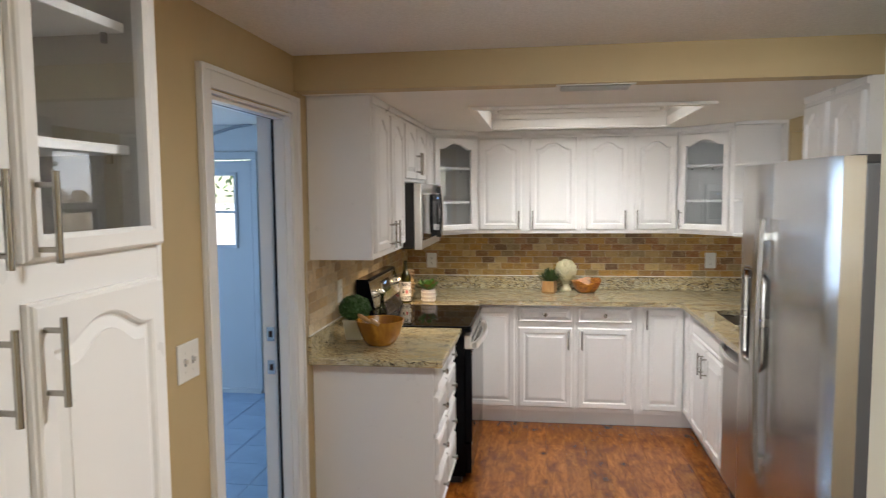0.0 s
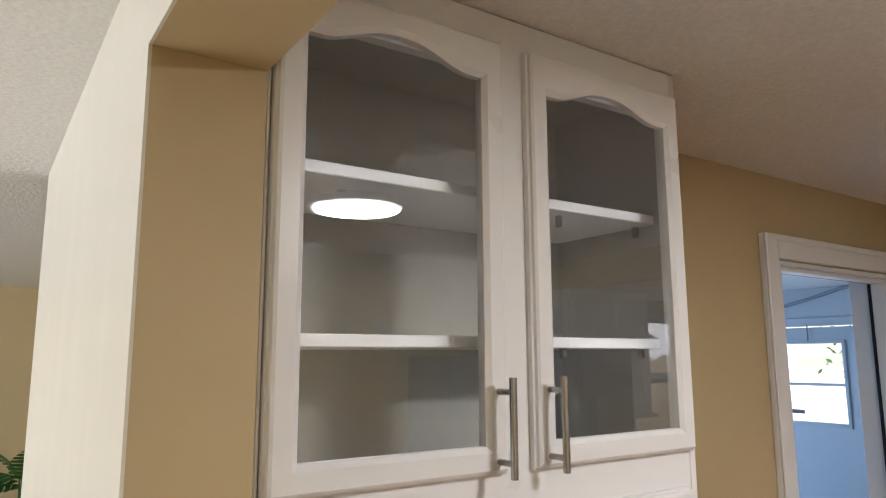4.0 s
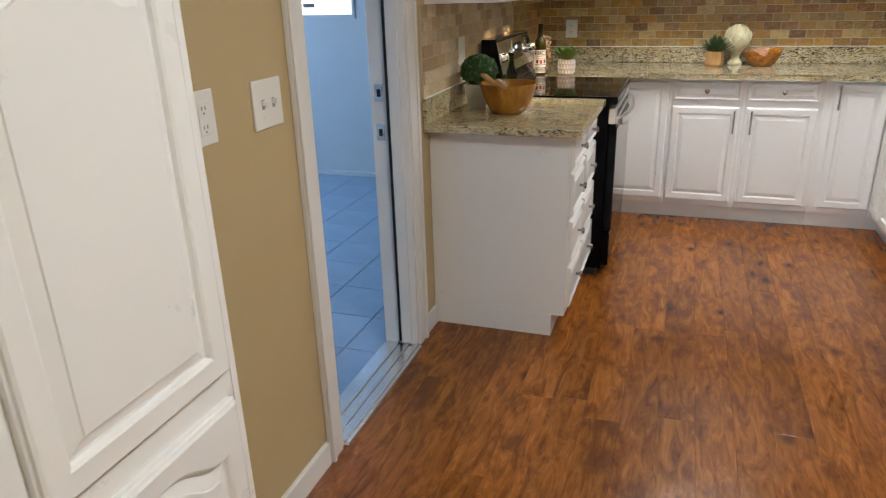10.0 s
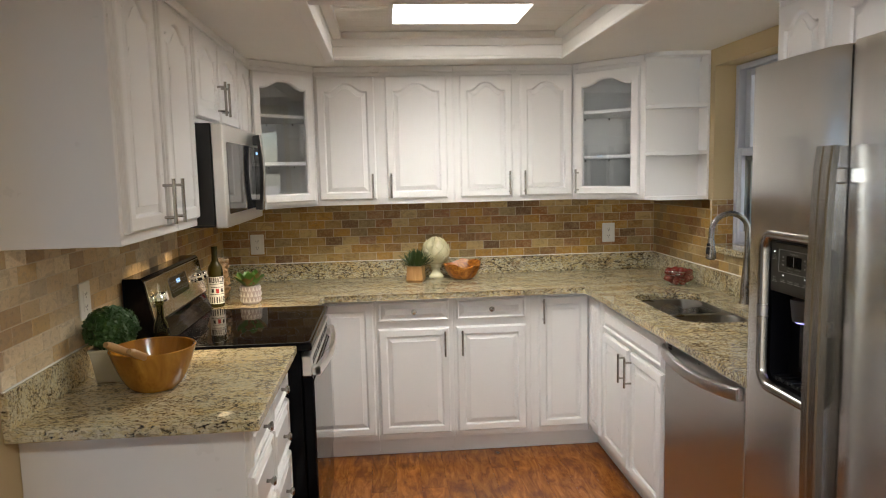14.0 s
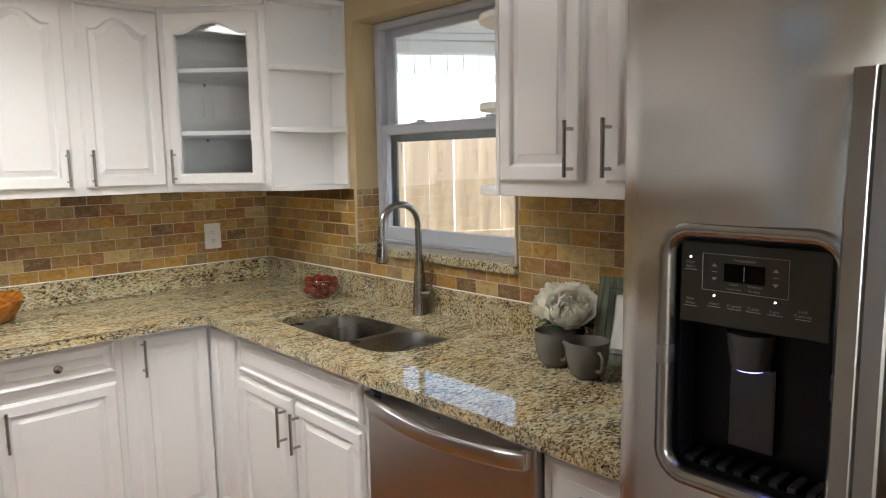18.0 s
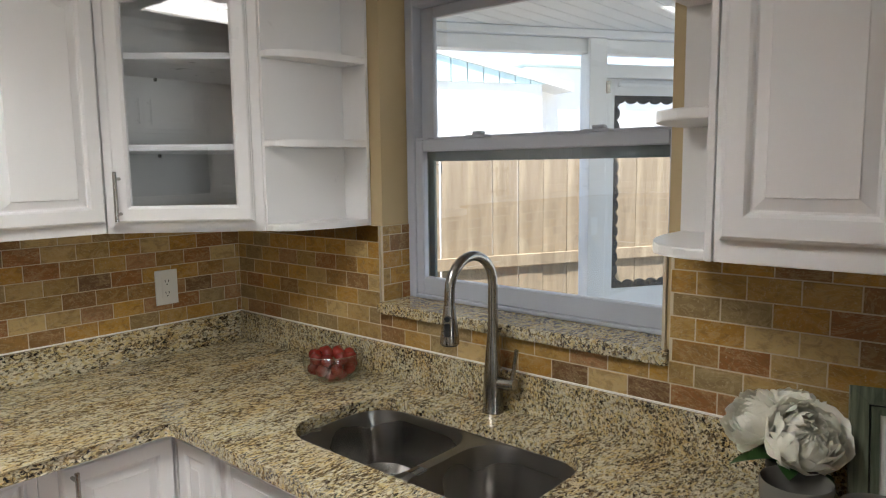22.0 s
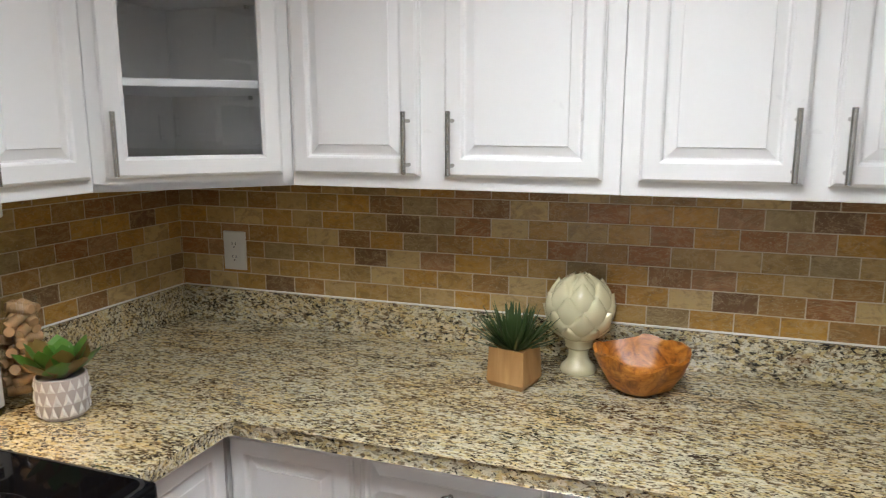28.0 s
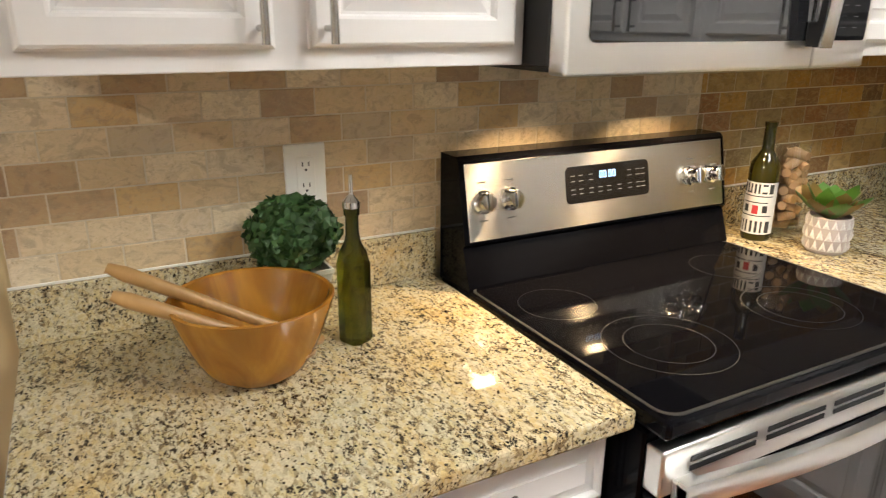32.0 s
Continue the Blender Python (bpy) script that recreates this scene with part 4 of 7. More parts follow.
for i, yy in enumerate((-0.022, -0.011, 0.004, 0.015)):
    q = part("digit", grid_poly_with_hole([(-0.0038, -0.007), (0.0038, -0.007), (0.0038, 0.008), (-0.0038, 0.008)], [(-0.0024, -0.0056), (0.0024, -0.0056), (0.0024, 0.0066), (-0.0024, 0.0066)], 0.0015, 0.0019), LED, panel_o, "blue lit digit")
    q.matrix_local = DM @ pose(yy, 0.017, 0)
random.seed(3)
for r_, zz in enumerate((0.020, 0.008, -0.010, -0.020)):
    for yy in (-0.100, -0.078, -0.050, -0.025, 0.0, 0.030, 0.060, 0.085, 0.100):
        if abs(yy) < 0.045 and zz > 0:
            continue
        q = part("print_mark", bx(-0.0060, 0.0060, -0.0009, 0.0009, 0.0015, 0.0018), DIMINK, panel_o)
        q.matrix_local = DM @ pose(yy, zz, 0)
for yy in (-0.326, -0.260, 0.255, 0.326):
    k = part("knob", lathe([(0.0, 0.0), (0.023, 0.0), (0.024, 0.006), (0.020, 0.009), (0.0185, 0.026), (0.016, 0.029), (0.0, 0.029)], 28), CHROME, panel_o, "chrome stove knob", smooth=True)
    k.matrix_local = Matrix.Translation((0.003, yy, 0.083)) @ Euler((0, radians(90), 0)).to_matrix().to_4x4()
    part("grip", bx(-0.019, 0.019, -0.0045, 0.0045, 0.026, 0.034, 0.002, 2), CHROME, k)
    for dz in (0.040, -0.038):
        part("print_mark", bx(0.0031, 0.0034, yy - 0.010, yy + 0.010, 0.083 + dz - 0.0012, 0.083 + dz + 0.0012), DARKINK, panel_o)
# front
part("vent_strip", bx(0.655, 0.690, RY0 + 0.004, RY1 - 0.004, 0.792, 0.868, 0.004, 2), STEELX, stove, "stainless strip with vent slots")
for i in range(4):
    for z in (0.843, 0.828):
        part("vent_slot", bx(0.6895, 0.6915, RY0 + 0.06 + i * 0.165, RY0 + 0.20 + i * 0.165, z - 0.0045, z + 0.0045), BLACKM, stove)
od = part("oven_door", bx(0.656, 0.694, RY0 + 0.004, RY1 - 0.004, 0.245, 0.788, 0.005, 2), BLACK, stove, "black oven door")
part("oven_window", bx(0.694, 0.6975, RY0 + 0.010, RY1 - 0.010, 0.252, 0.770, 0.001, 1), OVENG, od, "mirror-like black oven glass")
hb = []
for i in range(13):
    u = i / 12
    hb.append((0.712 + 0.028 * math.sin(math.pi * u), RY0 + 0.025 + u * (RY1 - RY0 - 0.05), 0.806))
b = bmesh.new()
rings = []
for x, y, z in hb:
    rings.append([b.verts.new((x + dx, y, z + dz)) for dx, dz in ((-0.010, -0.018), (0.006, -0.020), (0.011, -0.012), (0.011, 0.012), (0.006, 0.020), (-0.010, 0.020))])
for a, c in zip(rings, rings[1:]):
    for i in range(6):
        b.faces.new((a[i], a[(i + 1) % 6], c[(i + 1) % 6], c[i]))
b.faces.new(rings[0])
b.faces.new(rings[-1])
part("handle", b, STEELX, od, "curved stainless oven handle", smooth=True)
for yy in (RY0 + 0.045, RY1 - 0.045):
    part("handle_bracket", bx(0.690, 0.722, yy - 0.02, yy + 0.02, 0.788, 0.822, 0.003, 1), STEELX, od)
part("drawer", bx(0.656, 0.692, RY0 + 0.004, RY1 - 0.004, 0.060, 0.235, 0.005, 2), BLACK, stove, "black storage drawer")
part("plinth", bx(0.08, 0.63, RY0 + 0.01, RY1 - 0.01, 0.0, 0.04), BLACKM, stove)

# ---- microwave over the stove ----
MZ0, MZ1 = 1.357, 1.740
mw = thing("microwave", pose(0, 0, 0), "stainless over-range microwave with a black window", "microwave")
part("case", bx(0.012, 0.368, -1.645, -0.903, MZ0 + 0.014, MZ1, 0.003, 1), BLACKM, mw, "black metal case")
MD = -1.066
dmw = part("door", bx(0.369, 0.412, -1.645, MD - 0.002, MZ0 + 0.002, MZ1 - 0.002, 0.006, 3), STEELX, mw, "brushed stainless door")
pmw = part("control_panel", bx(0.369, 0.410, MD + 0.001, -0.903, MZ0 + 0.002, MZ1 - 0.002, 0.006, 3), STEELX, mw, "stainless control side")
wm = Matrix(((0, 0, 1, 0.4125), (1, 0, 0, 0), (0, 1, 0, 0), (0, 0, 0, 1)))
part("window", prism(round_rect(-1.602, MD - 0.008, MZ0 + 0.052, MZ1 - 0.066, 0.012), 0.0, 0.0015), WINDOWG, dmw, "glossy black window", wm)
wmp = Matrix(((0, 0, 1, 0.4102), (1, 0, 0, 0), (0, 1, 0, 0), (0, 0, 0, 1)))
part("keypad", prism(round_rect(MD + 0.014, -0.918, MZ0 + 0.052, MZ1 - 0.066, 0.008), 0.0, 0.0015), BLACKG, pmw, "black touch keypad", wmp)
for r_ in range(9):
    for c_ in range(3):
        part("print_mark", bx(0.4118, 0.4121, MD + 0.035 + c_ * 0.034, MD + 0.049 + c_ * 0.034, MZ0 + 0.075 + r_ * 0.020, MZ0 + 0.0765 + r_ * 0.020), mat("faint_print", (0.045, 0.045, 0.045), 0.5) if r_ + c_ == 0 else bpy.data.materials["faint_print"], pmw)
for i in range(4):
    part("digit", bx(0.4118, 0.4122, MD + 0.052 + i * 0.011, MD + 0.059 + i * 0.011, MZ1 - 0.098, MZ1 - 0.086), LED, pmw, "blue lit digit")


def bow(sect, x0, bulge, y, z0, z1, n=14):
    """An upright bar of a given section that bows out along x."""
    b = bmesh.new()
    rings = []
    for i in range(n + 1):
        u = i / n
        x = x0 + bulge * math.sin(math.pi * u)
        rings.append([b.verts.new((x + dx, y + dy, z0 + u * (z1 - z0))) for dx, dy in sect])
    m_ = len(sect)
    for a, c in zip(rings, rings[1:]):
        for i in range(m_):
            b.faces.new((a[i], a[(i + 1) % m_], c[(i + 1) % m_], c[i]))
    b.faces.new(rings[0])
    b.faces.new(rings[-1])
    return b


part("handle", bow(((-0.003, -0.017), (0.001, -0.017), (0.003, -0.012), (0.003, 0.012), (0.001, 0.017), (-0.003, 0.017)), 0.448, 0.010, MD - 0.020, MZ0 + 0.040, MZ1 - 0.014), STEEL, dmw, "curved vertical steel handle", smooth=True)
part("handle_core", bow(((-0.018, -0.015), (-0.004, -0.016), (-0.004, 0.016), (-0.018, 0.015)), 0.448, 0.010, MD - 0.020, MZ0 + 0.041, MZ1 - 0.015), BLACKM, dmw, "black handle core")
for z0 in (MZ0 + 0.042, MZ1 - 0.060):
    part("handle_bracket", bx(0.4142, 0.436, MD - 0.035, MD - 0.005, z0, z0 + 0.044, 0.003, 1), BLACKM, dmw)
part("underside", bx(0.02, 0.36, -1.640, -0.908, MZ0 + 0.006, MZ0 + 0.013, 0.001, 1), BLACKM, mw)
GLOWW = m_emit("warm_lamp_lens", (1.0, 0.78, 0.48), 0.6)
for yy in (-1.455, -1.085):
    part("lamp_lens", bx(0.195, 0.245, yy - 0.030, yy + 0.030, MZ0 + 0.002, MZ0 + 0.0055, 0.001, 1), GLOWW, mw, "warm lit lamp lens")
    lamp("microwave_lamp", "AREA", look((0.220, yy, MZ0 - 0.001), (0.220, yy, 0)), 0.72, (1.0, 0.70, 0.38), size=0.045, size_y=0.055, spread=radians(116))

# ---- refrigerator ----
FY0, FYG, FY1, FX = -3.445, -2.898, -2.550, 1.893
fr = thing("refrigerator", pose(0, 0, 0), "stainless steel side-by-side refrigerator with a water dispenser", "refrigerator")
part("cabinet", bx(1.970, 2.60, FY0 + 0.004, FY1 - 0.004, 0.025, 1.756, 0.006, 2), DGREY, fr, "dark grey steel cabinet")


def fridge_door(y0, y1, hole=None):
    """A door with softly rounded long edges; hole: y0, y1, z0, z1 of a recess."""
    def prof(u):
        return FX - 0.010 * math.sin(math.pi * u)
    b = bmesh.new()
    n = 16
    ys = [y0 + (y1 - y0) * i / n for i in range(n + 1)]
    z0, z1 = 0.075, 1.778
    zs = [z0, z1]
    if hole:
        ys = sorted(set([round(q, 5) for q in ys if not (hole[0] - 0.012 < q < hole[1] + 0.012)] + [hole[0], hole[1], (hole[0] + hole[1]) / 2]))
        zs = [z0, hole[2], hole[3], z1]
    grid = []
    for z in zs:
        row = []
        for y in ys:
            u = (y - y0) / (y1 - y0)
            e = min(u, 1 - u) * (y1 - y0)
            x = prof(u) + (0.018 * (1 - min(1, e / 0.02)) ** 2)
            row.append(b.verts.new((x, y, z)))
        grid.append(row)
    for k in range(len(zs) - 1):
        for i in range(len(ys) - 1):
            if hole and k == 1 and ys[i] >= hole[0] - 1e-6 and ys[i + 1] <= hole[1] + 1e-6:
                continue
            b.faces.new((grid[k][i], grid[k][i + 1], grid[k + 1][i + 1], grid[k + 1][i]))
    back = [[b.verts.new((1.970, y, z)) for y in (y0, y1)] for z in (z0, z1)]
    b.faces.new((back[0][0], back[0][1], back[1][1], back[1][0]))
    b.faces.new([g[0] for g in grid] + [back[1][0], back[0][0]])
    b.faces.new([g[-1] for g in grid] + [back[1][1], back[0][1]])
    b.faces.new(grid[0] + [back[0][1], back[0][0]])
    b.faces.new(grid[-1] + [back[1][1], back[1][0]])
    return b


DSP = (-2.867, -2.640, 1.020, 1.377)
d1 = part("freezer_door", fridge_door(FYG + 0.003, FY1, DSP), STEELV, fr, "brushed stainless freezer door with a dispenser", smooth=True)
d2 = part("fridge_door", fridge_door(FY0, FYG - 0.003), STEELV, fr, "brushed stainless fridge door", smooth=True)
for par, yy in ((d1, FYG + 0.008), (d2, FYG - 0.018)):
    b = bmesh.new()
    rings = []
    for i in range(21):
        u = i / 20
        z = 0.655 + u * 0.925
        x = FX - 0.030 - 0.014 * math.sin(math.pi * u) ** 0.5
        rings.append([b.verts.new((x + dx, yy + dy, z)) for dx, dy in ((0.010, -0.011), (-0.006, -0.013), (-0.009, -0.010), (-0.009, 0.010), (-0.006, 0.013), (0.010, 0.011))])
    for a, c in zip(rings, rings[1:]):
        for i in range(6):
            b.faces.new((a[i], a[(i + 1) % 6], c[(i + 1) % 6], c[i]))
    b.faces.new(rings[0])
    b.faces.new(rings[-1])
    part("handle", b, HANDLEM, par, "long bowed stainless handle", smooth=True)
    for z in (0.70, 1.52):
        part("handle_bracket", bx(FX - 0.035, FX - 0.002, yy - 0.010, yy + 0.010, z - 0.016, z + 0.016, 0.003, 1), STEEL, par)
# dispenser
DARKREC = mat("dispenser_black", (0.004, 0.004, 0.005), 0.35, Specular_IOR_Level=0.2)
dsp = part("dispenser", bx(1.955, 1.968, DSP[0], DSP[1], DSP[2], DSP[3]), DARKREC, fr, "black recessed water dispenser")
bz = bmesh.new()
rings = []
for ins, out in ((-0.016, -0.004), (-0.013, 0.0035), (-0.007, 0.005), (0.0, 0.0035), (0.005, -0.002), (0.007, -0.014)):
    rings.append([bz.verts.new((FX - 0.009 - out, y, z)) for y, z in round_rect(DSP[0] + ins, DSP[1] - ins, DSP[2] + ins, DSP[3] - ins, 0.034 - ins, 8)])
for a, c in zip(rings, rings[1:]):
    for i in range(len(a)):
        bz.faces.new((a[i], a[(i + 1) % len(a)], c[(i + 1) % len(a)], c[i]))
part("bezel", bz, m_steel("bezel_steel", 1, (0.36, 0.34, 0.315), 0.25, 0.0, 0.3), dsp, "stainless rounded bezel", smooth=True)
part("recess_lining", grid_poly_with_hole([(DSP[0], DSP[2]), (DSP[1], DSP[2]), (DSP[1], DSP[3]), (DSP[0], DSP[3])], round_rect(DSP[0] + 0.012, DSP[1] - 0.012, DSP[2] + 0.014, DSP[3] - 0.012, 0.020), 0.0, 0.046), DARKREC, dsp, "black recess lining", Matrix(((0, 0, -1, FX + 0.058), (1, 0, 0, 0), (0, 1, 0, 0), (0, 0, 0, 1))))
OLIVE = painted("olive_grey_panel", (0.028, 0.027, 0.021), 0.30, 0.02, 200, 0.05)
part("touch_panel", bx(FX + 0.006, 1.955, DSP[0] + 0.012, DSP[1] - 0.012, 1.247, DSP[3] - 0.012, 0.002, 1), OLIVE, dsp, "dark touch panel")
PX = FX + 0.005
part("screen", bx(PX - 0.0005, PX + 0.0012, -2.7725, -2.7175, 1.312, 1.337), BLACKG, dsp, "black display")
part("print_mark", bx(PX - 0.001, PX + 0.0005, -2.7455, -2.7448, 1.314, 1.335), GREYINK, dsp)
for y0, y1, z0, z1 in ((-2.803, -2.686, 1.3485, 1.3492), (-2.803, -2.686, 1.2968, 1.2975), (-2.8034, -2.8027, 1.297, 1.349), (-2.6863, -2.6856, 1.297, 1.349)):
    part("print_mark", bx(PX, PX + 0.0015, y0, y1, z0, z1), GREYINK, dsp)
WLED = m_emit("white_indicator", (0.85, 0.92, 1.0), 2.0)
for yy, zz in ((-2.668, 1.342), (-2.704, 1.290), (-2.787, 1.291)):
    part("indicator", bx(PX, PX + 0.0015, yy - 0.0012, yy + 0.0012, zz - 0.0012, zz + 0.0012), WLED, dsp, "small white indicator light")


def lettering(text, y, z, size, parent):
    """A word on the dispenser's panel, read from the room."""
    c = bpy.data.curves.new("lettering", "FONT")
    c.body, c.size, c.align_x, c.align_y = text, size, "CENTER", "CENTER"
    t_ = bpy.data.objects.new("lettering", c)
    scene.collection.objects.link(t_)
    me = bpy.data.meshes.new_from_object(t_)
    bpy.data.objects.remove(t_)
    me.materials.clear()
    me.materials.append(GREYINK)
    o = new("lettering", me)
    o.parent = parent
    o.matrix_local = Matrix(((0, 0, -1, PX), (-1, 0, 0, y), (0, 1, 0, z), (0, 0, 0, 1)))
    return o


for text, y, z in (("Temperature", -2.744, 1.3425), ("Door", -2.668, 1.3345), ("Alarm", -2.668, 1.3285), ("Filter", -2.669, 1.2815), ("Status", -2.669, 1.2755), ("Water", -2.704, 1.2785), ("Crushed", -2.7325, 1.2785),
                   ("Cubed", -2.759, 1.2785), ("Light", -2.787, 1.2785), ("Lock", -2.822, 1.2840), ("Controls", -2.822, 1.2780), ("Freezer", -2.731, 1.3085), ("Refrigerator", -2.760, 1.3085), ("Actual Temp", -2.731, 1.3020), ("Set Temp", -2.759, 1.3020)):
    lettering(text, y, z, 0.0058 if z > 1.31 or z < 1.30 else 0.0040, dsp)
for y, z in ((-2.668, 1.3240), (-2.669, 1.2710), (-2.704, 1.2740), (-2.7325, 1.2740), (-2.759, 1.2740), (-2.787, 1.2740), (-2.822, 1.2735)):
    part("print_mark", bx(PX, PX + 0.0012, y - 0.0095, y + 0.0095, z - 0.0004, z + 0.0004), GREYINK, dsp)
for yy in (-2.7035, -2.7865):
    part("print_mark", bx(PX, PX + 0.0012, yy - 0.004, yy + 0.004, 1.3235, 1.3241), GREYINK, dsp)
    for zz, s_ in ((1.331, 1), (1.316, -1)):
        b = bmesh.new()
        vs = [b.verts.new((PX, yy + dy, zz + dz * s_)) for dy, dz in ((-0.004, 0), (0.004, 0), (0, 0.005))]
        b.faces.new(vs)
        part("print_mark", b, GREYINK, dsp)
part("spout", lathe([(0.0, 0.0), (0.026, 0.0), (0.030, 0.03), (0.032, 0.05), (0.0, 0.05)], 20, center=(1.93, -2.7440, 1.188)), DGREY, dsp, "grey ice chute", smooth=True)
part("spout_light", lathe([(0.010, 0.0), (0.020, 0.0), (0.020, 0.002), (0.010, 0.002)], 20, center=(1.93, -2.7440, 1.185)), m_emit("violet_light", (0.35, 0.35, 1.0), 1.6), dsp, "violet blue chute light")
part("paddle", bx(1.938, 1.948, -2.7781, -2.7099, 1.06, 1.188, 0.004, 2), mat("paddle_black", (0.008, 0.008, 0.009), 0.25), dsp, "black dispenser paddle")
for i in range(8):
    part("tray_rib", bx(1.905, 1.953, DSP[0] + 0.020 + i * 0.0245, DSP[0] + 0.032 + i * 0.0245, DSP[2] + 0.014, DSP[2] + 0.022, 0.001, 1), BLACKM, dsp)
part("plinth", bx(1.95, 2.58, FY0 + 0.01, FY1 - 0.01, 0.0, 0.03), BLACKM, fr)
part("hinge_cover", bx(1.95, 2.03, FY1 - 0.07, FY1 - 0.01, 1.757, 1.782, 0.004, 2), BLACKM, fr, "black hinge cover")
part("hinge_cover", bx(1.95, 2.03, FY0 + 0.01, FY0 + 0.07, 1.757, 1.782, 0.004, 2), BLACKM, fr, "black hinge cover")

# ---- dishwasher ----
dw = thing("dishwasher", pose(0, 0, 0), "brushed stainless dishwasher with a bowed handle under the worktop", "dishwasher")
DWX = 2.070
part("tub", bx(DWX + 0.03, 2.60, -2.241, -1.632, 0.10, 0.874), DGREY, dw)
ddw = part("door", bx(DWX, DWX + 0.029, -2.241, -1.635, 0.115, 0.870, 0.004, 2), STEELD, dw, "brushed stainless door")
part("plinth", bx(DWX + 0.055, 2.58, -2.241, -1.632, 0.0, 0.10), BLACKM, dw)
b = bmesh.new()
rings = []
for i in range(17):
    u = i / 16
    x = DWX - 0.012 - 0.040 * math.sin(math.pi * u) ** 0.6
    y = -1.648 - u * 0.577
    z = 0.838 - 0.012 * math.sin(math.pi * u)
    rings.append([b.verts.new((x + dx, y, z + dz)) for dx, dz in ((0.008, -0.020), (-0.006, -0.020), (-0.010, -0.012), (-0.008, 0.016), (-0.002, 0.020), (0.008, 0.020))])
for a, c in zip(rings, rings[1:]):
    for i in range(6):
        b.faces.new((a[i], a[(i + 1) % 6], c[(i + 1) % 6], c[i]))
b.faces.new(rings[0])
b.faces.new(rings[-1])
part("handle", b, STEELD, ddw, "bowed stainless handle", smooth=True)
for yy in (-1.656, -2.217):
    part("handle_bracket", bx(DWX - 0.014, DWX + 0.001, yy - 0.012, yy + 0.012, 0.818, 0.858, 0.003, 1), STEELX, ddw)
for r_ in range(2):
    for c_ in range(4):
        part("vent_slot", bx(DWX - 0.0012, DWX + 0.001, -1.664 - c_ * 0.0118, -1.654 - c_ * 0.0118, 0.842 + r_ * 0.012, 0.851 + r_ * 0.012), BLACKM, ddw)
part("badge", bx(DWX - 0.001, DWX + 0.001, -1.937, -1.925, 0.851, 0.855), BLACKM, ddw, "small dark badge")
part("badge", cyl(0.009, (DWX - 0.001, -2.06, 0.30), (DWX + 0.001, -2.06, 0.30), 16), DGREY, ddw, "small round badge")

# ---- built-in pantry ----
pan = thing("pantry_cabinet", ML @ pose(YS + 0.001, 0, 0), "tall white built-in pantry with glass doors above panelled doors", "cabinet")
PW, PD = 0.803, XP
PT = ZC - 0.003
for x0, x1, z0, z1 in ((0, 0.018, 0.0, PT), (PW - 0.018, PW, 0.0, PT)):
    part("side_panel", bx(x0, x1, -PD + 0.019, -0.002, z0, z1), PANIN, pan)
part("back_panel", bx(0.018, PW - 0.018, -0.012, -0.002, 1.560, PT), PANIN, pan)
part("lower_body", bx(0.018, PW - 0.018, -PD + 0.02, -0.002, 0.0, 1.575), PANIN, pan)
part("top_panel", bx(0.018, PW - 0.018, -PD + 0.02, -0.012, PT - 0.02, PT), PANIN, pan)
for x0, x1 in ((0.0, 0.0045), (PW - 0.0155, PW)):
    part("filler_strip", bx(x0, x1, -PD, -PD + 0.018, 0.0, PT, 0.001, 1), WHITE, pan)
for x0, x1, z0, z1 in ((0.0062, 0.035, 0.0, PT), (PW - 0.045, PW - 0.0172, 0.0, PT), (0.335, 0.430, 0.0, PT), (0.035, 0.335, 2.19, PT), (0.430, PW - 0.045, 2.19, PT), (0.035, 0.335, 1.50, 1.625), (0.430, PW - 0.045, 1.50, 1.625), (0.035, 0.335, 0.80, 0.89), (0.430, PW - 0.045, 0.80, 0.89), (0.035, 0.335, 0, 0.14), (0.430, PW - 0.045, 0, 0.14), (0.035, 0.06, 0.14, 0.80), (0.035, 0.06, 0.89, 1.50), (PW - 0.06, PW - 0.045, 0.14, 0.80), (PW - 0.06, PW - 0.045, 0.89, 1.50)):
    part("face_stile" if z1 - z0 > 0.5 else "face_rail", bx(x0, x1, -PD, -PD + 0.018, z0, z1), WHITE, pan)
for x0, x1, hx in ((0.006, 0.364, 0.343), (0.416, 0.786, 0.440)):
    hang_door(pan, x0, x1, 1.588, 2.236, -PD, 0.028, True, hx, 1.655, rail=0.036, label="white arched door with a glass pane")
    p0, p1 = (0.042, 0.355) if x0 < 0.1 else (0.418, 0.770)
    hang_door(pan, p0, p1, 0.872, 1.528, -PD, 0.038, False, hx, 1.438)
    hang_door(pan, p0, p1, 0.125, 0.821, -PD, 0.042, False, hx, 0.704)
for z in (1.765, 2.000):
    part("shelf", bx(0.019, PW - 0.019, -0.275, -0.013, z, z + 0.018, 0.0015, 1), WHITE, pan)
part("back_seam", bx(0.575, 0.5775, -0.0135, -0.0125, 1.576, PT - 0.02), SEAM, pan, "dark seam between the back boards")
for x in (0.56, 0.76):
    for z in (1.760, 1.990):
        part("shelf_peg", bx(x, x + 0.008, -0.25, -0.24, z - 0.012, z + 0.008), NICKEL, pan)

